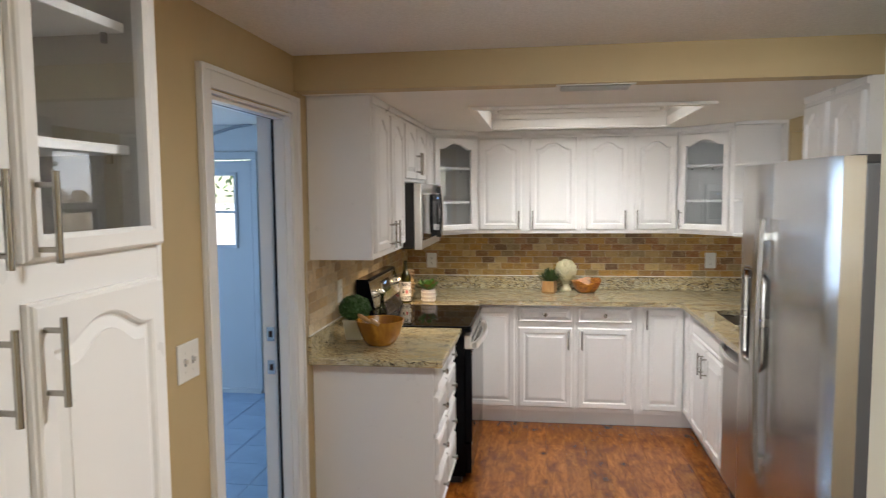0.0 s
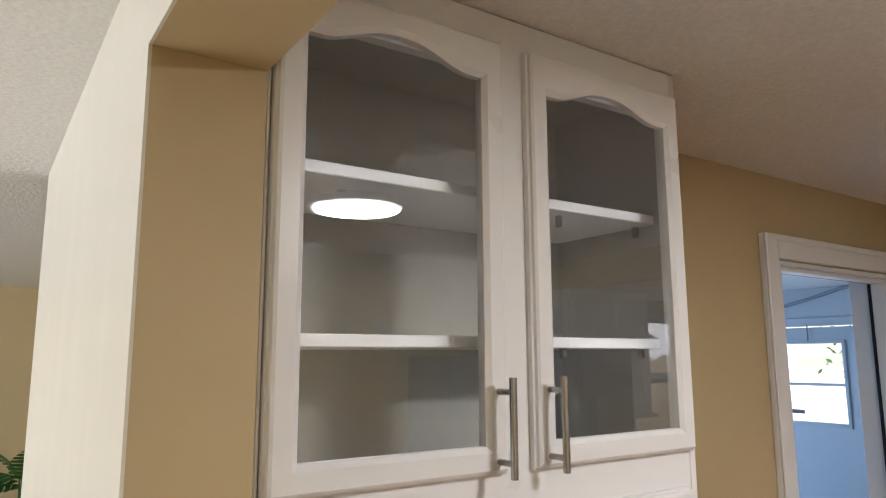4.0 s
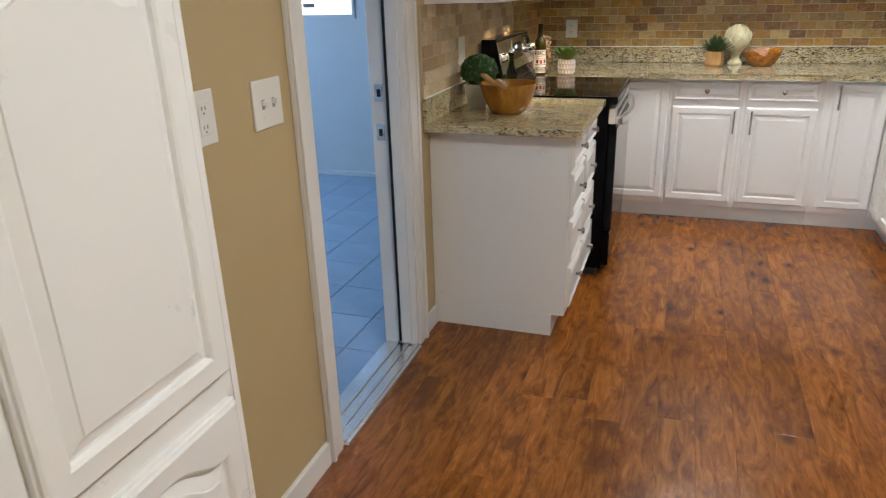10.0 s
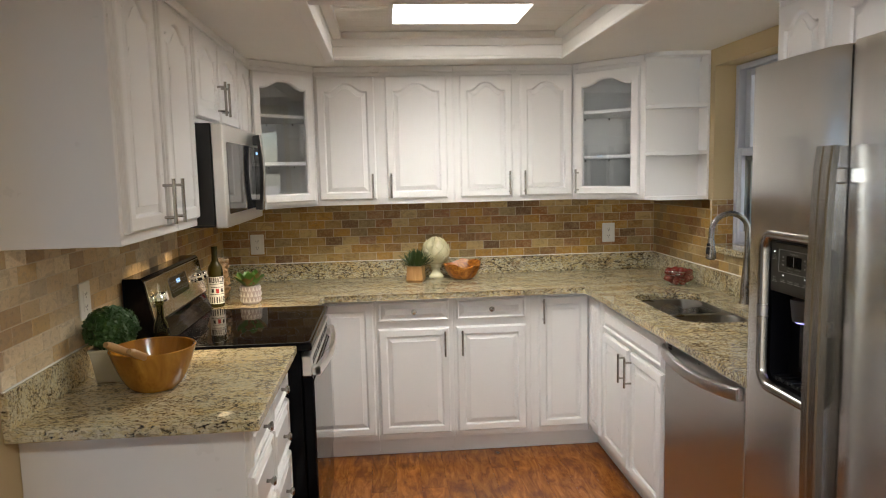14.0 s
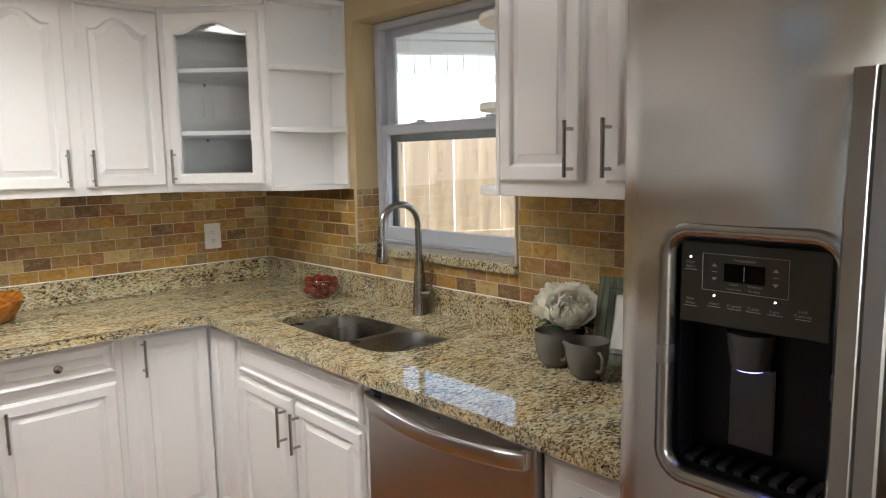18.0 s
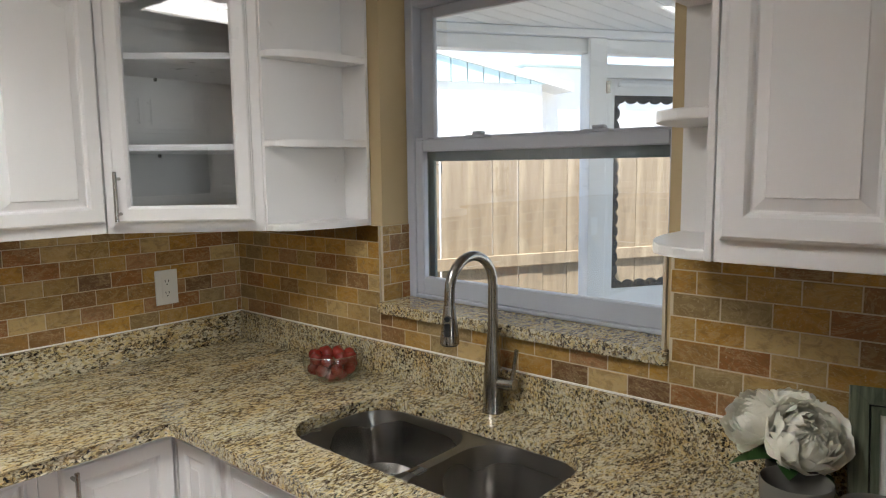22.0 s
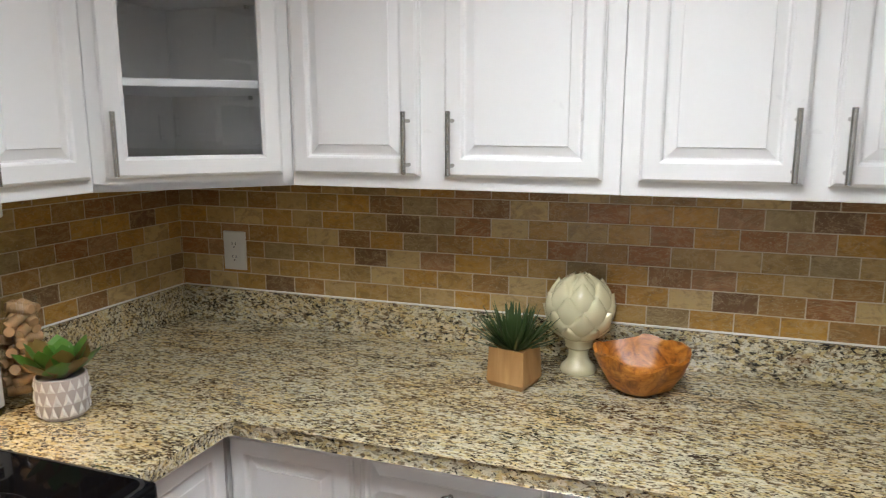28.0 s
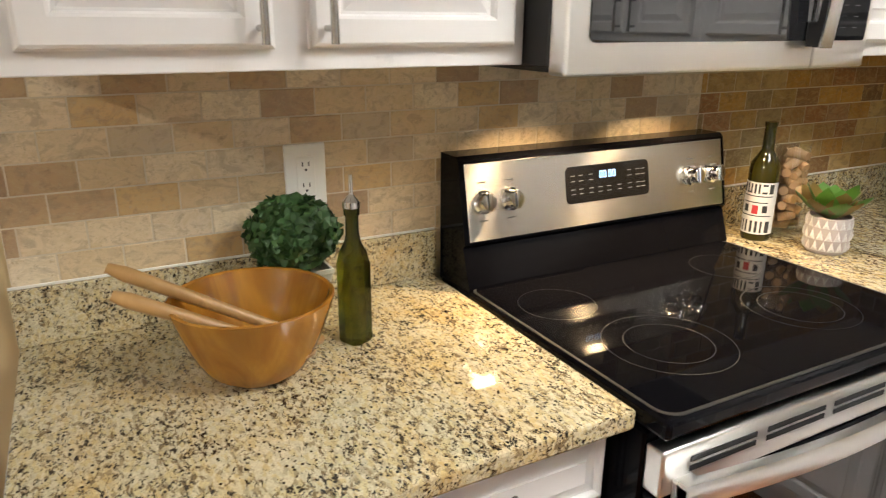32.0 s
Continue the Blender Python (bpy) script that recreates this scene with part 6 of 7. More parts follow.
c = [pk.verts.new((x, 0.018, z)) for x, z in lo]
pk.faces.new(a)
pk.faces.new(c[::-1])
for i in range(8):
    pk.faces.new((a[i], a[(i + 1) % 8], c[(i + 1) % 8], c[i]))
first = part("picket", pk, FENCE, fc, m=pose(-3.4, 0, 0))
random.seed(5)
for i in range(1, 40):
    share(first, fc, pose(-3.4 + i * 0.196, random.uniform(-0.004, 0.006), random.uniform(-0.025, 0.010), 0, random.uniform(-0.3, 0.3), random.uniform(-1.2, 1.2)))
for zz in (0.30, 1.045):
    part("rail", bx(-3.5, 4.3, -0.024, -0.001, zz - 0.042, zz + 0.042, 0.003, 1), FENCE, fc)
for xx in (-2.5, 0.9, 3.3):
    part("post", bx(xx - 0.045, xx + 0.045, 0.026, 0.115, 0.0, 1.80, 0.003, 1), FENCE, fc)

nbh = thing("neighbour_house", pose(9.38, 3.74, -0.16, 0, 0, -28.1), "white neighbouring house with a pale blue gable", "house")
STUCCO = painted("white_stucco", (0.78, 0.78, 0.76), 0.9, 0.2, 40, 0.04)
GABLE = painted("pale_blue_siding", (0.56, 0.73, 0.75), 0.7, 0.05, 60, 0.04)
ROOF = painted("grey_shingle_roof", (0.60, 0.60, 0.59), 0.9, 0.3, 30, 0.12)
HX0, HX1, HM, HG, HP = -9.6, 1.15, -4.2, 2.91, 0.21     # ends, ridge, foot of the siding, pitch


def roof_z(x):
    return 2.82 + (HX1 - HM - abs(x - HM)) * HP


part("wall", bx(HX0 + 0.4, HX1 - 0.4, 0.02, 6.0, 0.0, HG), STUCCO, nbh)
part("side_wing", bx(HX1 - 0.395, HX1 + 9.0, 0.50, 5.9, 0.0, 3.215), STUCCO, nbh)
part("side_eave", bx(HX1 - 0.60, HX1 + 9.2, 0.28, 5.9, 3.22, 3.36, 0.01, 1), GABLE, nbh, "pale green eaves board")
x = HX0 + 0.9
while x < HX1 - 0.5:
    x1 = x + 0.232
    b = bmesh.new()
    v = [b.verts.new(p) for y in (-0.02, 0.02) for p in ((x, y, HG - 0.02), (x1, y, HG - 0.02), (x1, y, roof_z(x1) + 0.02), (x, y, roof_z(x) + 0.02))]
    for f in ((0, 1, 2, 3), (7, 6, 5, 4), (0, 4, 5, 1), (3, 2, 6, 7), (0, 3, 7, 4), (1, 5, 6, 2)):
        b.faces.new([v[k] for k in f])
    part("gable_board", b, GABLE, nbh)
    x += 0.25
for xe in (HX0 - 0.1, HX1 + 0.1):
    rf = bmesh.new()
    v = [rf.verts.new(p) for z in (0.0, 0.11) for p in ((xe, -0.05, roof_z(xe) + z), (xe, 6.2, roof_z(xe) + z), (HM, 6.2, roof_z(HM) + z), (HM, -0.05, roof_z(HM) + z))]
    for f in ((0, 1, 2, 3), (7, 6, 5, 4), (0, 4, 5, 1), (3, 2, 6, 7), (0, 3, 7, 4), (1, 5, 6, 2)):
        rf.faces.new([v[k] for k in f])
    part("roof", rf, ROOF, nbh)

# greenery seen through the outer door of the utility room
LEAFM = mat("garden_leaf", (0.06, 0.13, 0.03), 0.6)
tree = thing("tree", pose(-3.2, 6.0, -0.16), "small green garden tree beyond the outer door", "tree")
BARK = m_wood("bark", (0.08, 0.06, 0.04), (0.16, 0.12, 0.08), 20, 0.9)
part("trunk", tube([(0, 0, 0), (0.05, 0.02, 0.9), (-0.03, 0.0, 1.7), (0.02, 0.05, 2.4)], 0.07, 10, radii=[0.09, 0.07, 0.05, 0.02]), BARK, tree)
random.seed(9)
lv = bmesh.new()
for i in range(900):
    p = Vector((random.gauss(0, 0.55), random.gauss(0, 0.5), random.gauss(2.2, 0.35)))
    u = Vector((random.uniform(-1, 1), random.uniform(-1, 1), random.uniform(-1, 1))).normalized()
    w_ = u.orthogonal().normalized()
    s_ = random.uniform(0.04, 0.08)
    v = [lv.verts.new(p + q) for q in (-u * s_, w_ * s_ * 0.45, u * s_, -w_ * s_ * 0.45)]
    lv.faces.new(v)
part("crown", lv, LEAFM, tree)

# ---- things on the worktops ----
OLIVEW = m_wood("acacia_wood", (0.24, 0.092, 0.012), (0.58, 0.275, 0.036), 16, 0.18, (1.0, 1.0, 0.12))
PALEW = m_wood("beech_wood", (0.36, 0.20, 0.07), (0.50, 0.30, 0.12), 22, 0.4, (0.2, 1, 1))
CEDAR = m_wood("cedar_block", (0.32, 0.145, 0.040), (0.62, 0.39, 0.16), 14, 0.45, (1, 1, 0.10))
BURL = m_burl()
GREEN = painted("succulent_green", (0.09, 0.22, 0.03), 0.4, 0.05, 60, 0.3)
DGREEN = painted("boxwood_green", (0.028, 0.080, 0.015), 0.5, 0.05, 60, 0.3)
SPIKE = painted("spiky_leaf_green", (0.045, 0.085, 0.022), 0.5, 0.05, 60, 0.3)
GLAZE = painted("cream_glaze", (0.60, 0.55, 0.35), 0.10, 0.02, 60, 0.05)
POTW = painted("chalky_grey_pot", (0.42, 0.37, 0.345), 0.7, 0.15, 90, 0.08)
CREAMP = painted("cream_metal_pot", (0.58, 0.56, 0.44), 0.35, 0.03, 90, 0.05)
MUGG = painted("grey_stoneware_glaze", (0.15, 0.142, 0.125), 0.16, 0.03, 60, 0.06)
PETAL = mat("ivory_petal", (0.97, 0.95, 0.85), 0.5)
g = G(PETAL)
tl = g.n("ShaderNodeBsdfTranslucent")
tl.inputs["Color"].default_value = (0.98, 0.96, 0.86, 1)
mx = g.n("ShaderNodeMixShader")
mx.inputs[0].default_value = 0.15
g.link(g.b.outputs[0], mx.inputs[1])
g.link(tl.outputs[0], mx.inputs[2])
g.link(mx.outputs[0], g.t.nodes["Material Output"].inputs["Surface"])
BOWLGLASS = m_thin_glass("thin_bowl_glass")
TOMATO = painted("red_apple_skin", (0.20, 0.020, 0.013), 0.18, 0.02, 60, 0.5)
CORK = painted("cork", (0.48, 0.29, 0.14), 0.85, 0.4, 140, 0.2)
INKB = mat("black_label_print", (0.02, 0.02, 0.02), 0.5)
INKR = mat("red_label_print", (0.5, 0.03, 0.03), 0.5)
PAPER = painted("white_label_paper", (0.72, 0.70, 0.66), 0.6, 0.02, 60, 0.02)
FRAMEG = m_wood("green_stained_wood", (0.045, 0.062, 0.036), (0.26, 0.28, 0.19), 70, 0.4, (1, 1, 0.08))


def bowl_profile(r0, r1, h, t):
    out, inn = [], []
    for i in range(9):
        u = i / 8
        r = r0 + (r1 - r0) * u ** 0.62
        out.append((r, h * u ** 1.05))
    for r, z in reversed(out):
        inn.append((max(0.0, r - t), max(t, z)))
    return [(0.0, 0.0)] + out + [(out[-1][0] - t * 0.4, h + 0.002)] + inn + [(0.0, t)]


sb = thing("salad_bowl", pose(0.272, -2.104, CT + 0.001), "round acacia wood salad bowl with two wooden servers", "bowl")
part("bowl", lathe(bowl_profile(0.061, 0.125, 0.126, 0.008), 40), OLIVEW, sb, smooth=True)
for k, (p0, p1, rr) in enumerate((((0.0, 0.040, 0.062), (-0.06, -0.190, 0.182), 0.007), ((0.040, 0.012, 0.062), (0.0, -0.190, 0.160), 0.007))):
    p0, p1 = Vector(p0), Vector(p1)
    part("server_handle", tube([p0 + (p1 - p0) * u for u in (0, 0.3, 0.6, 0.9, 1.0)], rr, 10, radii=[0.008, 0.009, 0.0105, 0.0120, 0.008]), PALEW, sb, smooth=True)
    q = part("server_head", lathe([(0.0, -0.010), (0.020, -0.008), (0.031, -0.002), (0.032, 0.003), (0.022, -0.002), (0.0, -0.004)], 20, sx=1.35, sy=0.95), PALEW, sb, smooth=True)
    q.matrix_local = Matrix.Translation(p0 + (p0 - p1).normalized() * 0.03) @ Euler((0, radians(20), math.atan2((p0 - p1).y, (p0 - p1).x))).to_matrix().to_4x4()


def leaf_ball(n, r, size, seed, squash=1.0):
    random.seed(seed)
    b = bmesh.new()
    for i in range(n):
        z = 1 - 2 * (i + 0.5) / n
        a = i * 2.39996
        d = Vector((math.sqrt(1 - z * z) * math.cos(a), math.sqrt(1 - z * z) * math.sin(a), z))
        p = d * r * random.uniform(0.80, 1.04)
        p.z *= squash
        nrm = (d + Vector([random.uniform(-0.7, 0.7) for _ in range(3)])).normalized()
        u = nrm.orthogonal().normalized()
        u = Matrix.Rotation(random.uniform(0, 6.28), 3, nrm) @ u
        w_ = nrm.cross(u)
        s = size * random.uniform(0.7, 1.2)
        v = [b.verts.new(p + q) for q in (-u * s, -u * s * 0.2 + w_ * s * 0.62 - nrm * s * 0.15, u * s * 0.55 + w_ * s * 0.45, u * s + nrm * s * 0.2, u * s * 0.55 - w_ * s * 0.45, -u * s * 0.2 - w_ * s * 0.62 - nrm * s * 0.15)]
        b.faces.new(v)
    return b


tp = thing("topiary_plant", pose(0.110, -1.990, CT + 0.001), "round clipped boxwood plant in a cream square pot", "potted plant")
b = bmesh.new()
rings = []
for hw, z in ((0.040, 0.0), (0.052, 0.096), (0.055, 0.098), (0.055, 0.106), (0.050, 0.106), (0.049, 0.085)):
    rings.append([b.verts.new((sx * hw, sy * hw, z)) for sx, sy in ((-1, -1), (1, -1), (1, 1), (-1, 1))])
for a, c in zip(rings, rings[1:]):
    for i in range(4):
        b.faces.new((a[i], a[(i + 1) % 4], c[(i + 1) % 4], c[i]))
b.faces.new(rings[0][::-1])
b.faces.new(rings[-1])
part("pot", b, CREAMP, tp, "cream square tapered pot")
part("core", lathe([(0.0, -0.062), (0.040, -0.048), (0.060, -0.01), (0.055, 0.032), (0.032, 0.054), (0.0, 0.062)], 20, center=(0, 0, 0.165)), DGREEN, tp)
tagged(part("leaves", leaf_ball(1500, 0.080, 0.0115, 11, 0.82), DGREEN, tp, "dense small green leaves", pose(0, 0, 0.165)), kind="stuff")

ob_ = thing("oil_bottle", pose(0.243, -1.928, CT + 0.001, 0, 0, 24), "square dark green glass oil bottle with a steel pourer", "bottle")
b = bmesh.new()
rings = []
for hw, z, rnd in ((0.022, 0.0, 0), (0.0245, 0.006, 0), (0.0245, 0.140, 0), (0.021, 0.160, 0.4), (0.0135, 0.178, 0.8), (0.0115, 0.192, 1), (0.0110, 0.222, 1), (0.0135, 0.224, 1), (0.0135, 0.236, 1)):
    ring = []
    for i in range(16):
        a = 2 * math.pi * (i + 0.5) / 16
        cxx, sxx = math.cos(a), math.sin(a)
        m_ = max(abs(cxx), abs(sxx))
        sq = (hw * cxx / m_ * 0.97, hw * sxx / m_ * 0.97)
        ring.append(b.verts.new((sq[0] * (1 - rnd) + hw * cxx * rnd, sq[1] * (1 - rnd) + hw * sxx * rnd, z)))
    rings.append(ring)
for a, c in zip(rings, rings[1:]):
    for i in range(16):
        b.faces.new((a[i], a[(i + 1) % 16], c[(i + 1) % 16], c[i]))
b.faces.new(rings[0][::-1])
b.faces.new(rings[-1])
part("glass_body", b, m_glass("oil_filled_glass", (0.11, 0.13, 0.018), ior=1.35), ob_, "dark green glass filled with oil", smooth=True)
part("pourer", lathe([(0.0, 0.236), (0.0145, 0.236), (0.0145, 0.246), (0.0095, 0.252), (0.004, 0.258), (0.0035, 0.290), (0.0, 0.290)], 18), CHROME, ob_, "steel pouring spout", smooth=True)

wb = thing("wine_bottle", pose(0.148, -0.795, CT + 0.001, 0, 0, -22), "green glass wine bottle with a black and white label", "bottle")
part("glass_body", lathe([(0.0, 0.0), (0.034, 0.0), (0.036, 0.006), (0.036, 0.175), (0.033, 0.196), (0.022, 0.214), (0.0145, 0.228), (0.0133, 0.284), (0.0150, 0.286), (0.0150, 0.296), (0.0, 0.296)], 32), mat("wine_bottle_glass", (0.030, 0.026, 0.004), 0.05), wb, smooth=True)


def wrap(r, a0, a1, z0, z1, n=None):
    b = bmesh.new()
    n = n or max(2, int((a1 - a0) / 8))
    lo = [b.verts.new((r * math.cos(radians(a0 + (a1 - a0) * i / n)), r * math.sin(radians(a0 + (a1 - a0) * i / n)), z0)) for i in range(n + 1)]
    hi = [b.verts.new((v.co.x, v.co.y, z1)) for v in lo]
    for i in range(n):
        b.faces.new((lo[i], lo[i + 1], hi[i + 1], hi[i]))
    return b


lb = part("label", wrap(0.0364, -150, 60, 0.018, 0.150), PAPER, wb, "white paper label")
for a0, a1, z0, z1, m_ in ((-66, -58, 0.122, 0.146, INKB), (-54, -50, 0.122, 0.146, INKB), (-46, -42, 0.122, 0.146, INKB), (-54, -42, 0.122, 0.126, INKB), (-38, -34, 0.122, 0.146, INKB), (-30, -26, 0.122, 0.146, INKB), (-22, -12, 0.122, 0.127, INKB), (-22, -12, 0.141, 0.146, INKB), (-8, 2, 0.122, 0.146, INKB),
                       (-66, 2, 0.114, 0.1165, INKB), (-60, -8, 0.098, 0.1005, INKB), (-66, 2, 0.064, 0.0665, INKB), (-56, -46, 0.074, 0.092, INKB), (-38, -26, 0.070, 0.092, INKR), (-18, -8, 0.074, 0.092, INKB),
                       (-66, -62, 0.022, 0.052, INKB), (-57, -53, 0.022, 0.052, INKB), (-48, -44, 0.022, 0.052, INKB), (-38, -33, 0.022, 0.052, INKB), (-28, -23, 0.022, 0.052, INKB), (-18, -14, 0.022, 0.052, INKB), (-8, 2, 0.022, 0.052, INKB)):
    part("print_mark", wrap(0.0367, (a0 + 32) * 1.9 - 46, (a1 + 32) * 1.9 - 46, z0, z1), m_, lb)

cv = thing("cork_vase", pose(0.150, -0.700, CT + 0.001), "clear glass vase filled with wine corks", "vase")
vg = part("glass", lathe([(0.0, 0.0), (0.040, 0.0), (0.042, 0.006), (0.040, 0.20), (0.042, 0.235), (0.040, 0.235), (0.038, 0.20), (0.039, 0.012), (0.0, 0.012)], 32), BOWLGLASS, cv, "clear glass", smooth=True)
vg.visible_shadow = False
random.seed(21)
ck = part("cork", lathe([(0.0, -0.022), (0.0105, -0.022), (0.0115, -0.020), (0.0115, 0.020), (0.0105, 0.022), (0.0, 0.022)], 14), CORK, cv, m=pose(0, 0, 0.03, 70, 0, 20), smooth=True)
for i in range(44):
    lev = i // 5
    a = i * 1.2566 + lev * 0.6
    rad = 0.022 if i % 5 else 0.0
    share(ck, cv, pose(rad * math.cos(a), rad * math.sin(a), 0.030 + lev * 0.0225, random.uniform(55, 115), random.uniform(-30, 30), random.uniform(0, 180)))


def leaf_blade(ln, wd, up, thick=0.003, n=6, curl=0.3):
    """A fleshy pointed leaf from the origin along +x, bending upwards."""
    b = bmesh.new()
    rows = []
    for i in range(n + 1):
        u = i / n
        w_ = wd * (math.sin(math.pi * min(1, u * 0.85 + 0.12)) ** 0.8) * (1 - 0.2 * u) if i < n else 0.0008
        x = ln * u * math.cos(up + curl * u)
        z = ln * u * math.sin(up + curl * u)
        rows.append([b.verts.new((x, -w_, z + w_ * 0.25)), b.verts.new((x, 0, z - thick)), b.verts.new((x, w_, z + w_ * 0.25)), b.verts.new((x, 0, z + thick * 0.5))])
    for a, c in zip(rows, rows[1:]):
        for i in range(4):
            b.faces.new((a[i], a[(i + 1) % 4], c[(i + 1) % 4], c[i]))
    b.faces.new(rows[0][::-1])
    return b


su = thing("succulent_plant", pose(0.300, -0.735, CT + 0.001), "green succulent in a grey pot with raised white triangles", "potted plant")
pot = part("pot", lathe([(0.0, 0.0), (0.040, 0.0), (0.046, 0.006), (0.051, 0.045), (0.050, 0.088), (0.046, 0.090), (0.044, 0.080), (0.0, 0.078)], 36), POTW, su, "chalky grey pot", smooth=True)
rel = bmesh.new()
for row in range(3):
    for i in range(17):
        a = 2 * math.pi * (i + 0.5 * (row % 2)) / 17
        z = 0.010 + row * 0.027
        rr = 0.0485 + (0.002 if row == 1 else 0.0)
        c_ = Vector((rr * math.cos(a), rr * math.sin(a), z))
        t_ = Vector((-math.sin(a), math.cos(a), 0))
        n_ = Vector((math.cos(a), math.sin(a), 0))
        v = [rel.verts.new(c_ + q) for q in (n_ * 0.001 + t_ * -0.0085, n_ * 0.001 + t_ * 0.0085, n_ * 0.001 + Vector((0, 0, 0.0255)), n_ * 0.0045 + Vector((0, 0, 0.009)))]
        for f in ((0, 1, 3), (1, 2, 3), (2, 0, 3)):
            rel.faces.new([v[k] for k in f])
tagged(part("relief", rel, painted("white_pot_pattern", (0.64, 0.61, 0.58), 0.7, 0.1, 90, 0.08), su), kind="stuff")
random.seed(4)
REDTIP = painted("red_edged_leaf", (0.20, 0.13, 0.03), 0.4, 0.05, 60, 0.4)
for ring, (cnt, ln, up) in enumerate(((8, 0.104, 0.34), (7, 0.090, 0.62), (5, 0.066, 0.95), (3, 0.046, 1.3))):
    for i in range(cnt):
        part("leaf", leaf_blade(ln * random.uniform(0.85, 1.15), 0.037 - ring * 0.005, up), REDTIP if (ring == 0 and i % 2 == 0) or (ring == 1 and i % 3 == 0) else GREEN, su, m=pose(0, 0, 0.080 + ring * 0.004, 0, 0, 360 * i / cnt + ring * 23 + random.uniform(-8, 8)), smooth=True)

pn = thing("spiky_plant", pose(1.152, -0.245, CT + 0.001, 0, 0, -14), "spiky green plant in a tapered wooden planter", "potted plant")
b = bmesh.new()
rings = []
for hw, z in ((0.040, 0.0), (0.048, 0.014), (0.044, 0.094), (0.038, 0.094), (0.038, 0.082)):
    rings.append([b.verts.new((sx * hw, sy * hw, z)) for sx, sy in ((-1, -1), (1, -1), (1, 1), (-1, 1))])
for a, c in zip(rings, rings[1:]):
    for i in range(4):
        b.faces.new((a[i], a[(i + 1) % 4], c[(i + 1) % 4], c[i]))
b.faces.new(rings[0][::-1])
b.faces.new(rings[-1])
part("planter", b, CEDAR, pn, "reddish wooden planter block")
random.seed(8)
spk = bmesh.new()
for i in range(170):
    a = random.uniform(0, 6.283)
    up = random.uniform(0.22, 1.45)
    ln = random.uniform(0.075, 0.118)
    join(spk, leaf_blade(ln, 0.0048, up, 0.0012, 5, 0.12), pose(0.014 * math.cos(a), 0.014 * math.sin(a), 0.084, 0, 0, math.degrees(a)))
tagged(part("blade_tuft", spk, SPIKE, pn, "narrow pointed green blades"), kind="stuff")

ar = thing("artichoke_ornament", pose(1.280, -0.108, CT + 0.001), "cream glazed ceramic artichoke on a foot", "ornament")
part("foot", lathe([(0.0, 0.0), (0.043, 0.0), (0.045, 0.007), (0.042, 0.015), (0.037, 0.020), (0.028, 0.030), (0.024, 0.044), (0.026, 0.058), (0.033, 0.064), (0.033, 0.072), (0.040, 0.088), (0.0, 0.090)], 32), GLAZE, ar, smooth=True)
part("core", lathe([(0.0, -0.078), (0.038, -0.068), (0.067, -0.040), (0.078, 0.0), (0.067, 0.040), (0.038, 0.068), (0.0, 0.078)], 28, center=(0, 0, 0.161)), GLAZE, ar, smooth=True)


def scale_leaf(rad, low, span, half):
    """A broad scale with a raised tip that hugs a ball: it grows from the latitude low (degrees) upwards over span."""
    b = bmesh.new()
    n, m_ = 8, 8
    for lift in (0.0, -0.006):
        g_ = []
        for i in range(n + 1):
            v = i / n
            wd = half * (0.72 + 0.28 * math.sin(math.pi * min(1, v * 1.3))) * max(0.03, (1 - v ** 3.2)) ** 0.62
            row = []
            for j in range(m_ + 1):
                u = 2 * j / m_ - 1
                la = radians(low + span * v)
                r = rad + lift + 0.0075 * (1 - u * u) * math.sin(math.pi * (0.15 + 0.6 * v)) + 0.008 * v ** 6 - 0.004 * abs(u) ** 4
                t_ = u * wd
                d = Vector((math.cos(la), t_ / rad, math.sin(la))).normalized()
                row.append(b.verts.new(d * r))
            g_.append(row)
        for i in range(n):
            for j in range(m_):
                b.faces.new((g_[i][j], g_[i + 1][j], g_[i + 1][j + 1], g_[i][j + 1]))
    return b


for row, (low, cnt, rad) in enumerate(((-70, 7, 0.0800), (-44, 7, 0.0795), (-18, 7, 0.0785), (8, 7, 0.0775), (32, 5, 0.0765), (54, 3, 0.0755))):
    b0 = part("scale", scale_leaf(rad, low, 46 if low < 40 else 40, 0.041 if low < 30 else 0.036), GLAZE, ar, m=pose(0, 0, 0.161, 0, 0, 180 * (row % 2) / cnt), smooth=True)
    for i in range(1, cnt):
        share(b0, ar, pose(0, 0, 0.161, 0, 0, 360 * i / cnt + 180 * (row % 2) / cnt))

bw = thing("burl_bowl", pose(1.432, -0.185, CT + 0.001), "irregular polished burl wood bowl", "bowl")
b = lathe([(0.0, 0.0), (0.040, 0.0), (0.055, 0.008), (0.074, 0.040), (0.083, 0.068), (0.084, 0.076), (0.078, 0.078), (0.068, 0.066), (0.055, 0.036), (0.038, 0.022), (0.0, 0.018)], 40)
for v in b.verts:
    a = math.atan2(v.co.y, v.co.x)
    k = 1 + 0.07 * math.sin(3 * a + 0.6) + 0.05 * math.sin(5 * a + 2.0) + 0.16 * max(0, math.cos(a - 2.9)) ** 8
    v.co.x *= k * 1.2
    v.co.y *= k * 1.12
    v.co.z *= 1.2
    if v.co.z > 0.05:
        v.co.z += 0.0016 * math.sin(9 * a + 1.0) + 0.0012 * math.sin(17 * a) + 0.011 * math.sin(a) + 0.007 * math.sin(2 * a + 0.4) + 0.006 * math.sin(5 * a) - 0.012 * max(0, math.cos(a - 2.9)) ** 6
part("bowl", b, BURL, bw, smooth=True)

gb_ = thing("fruit_bowl", pose(2.535, -0.692, CT + 0.001), "clear glass bowl of small red apples", "bowl")
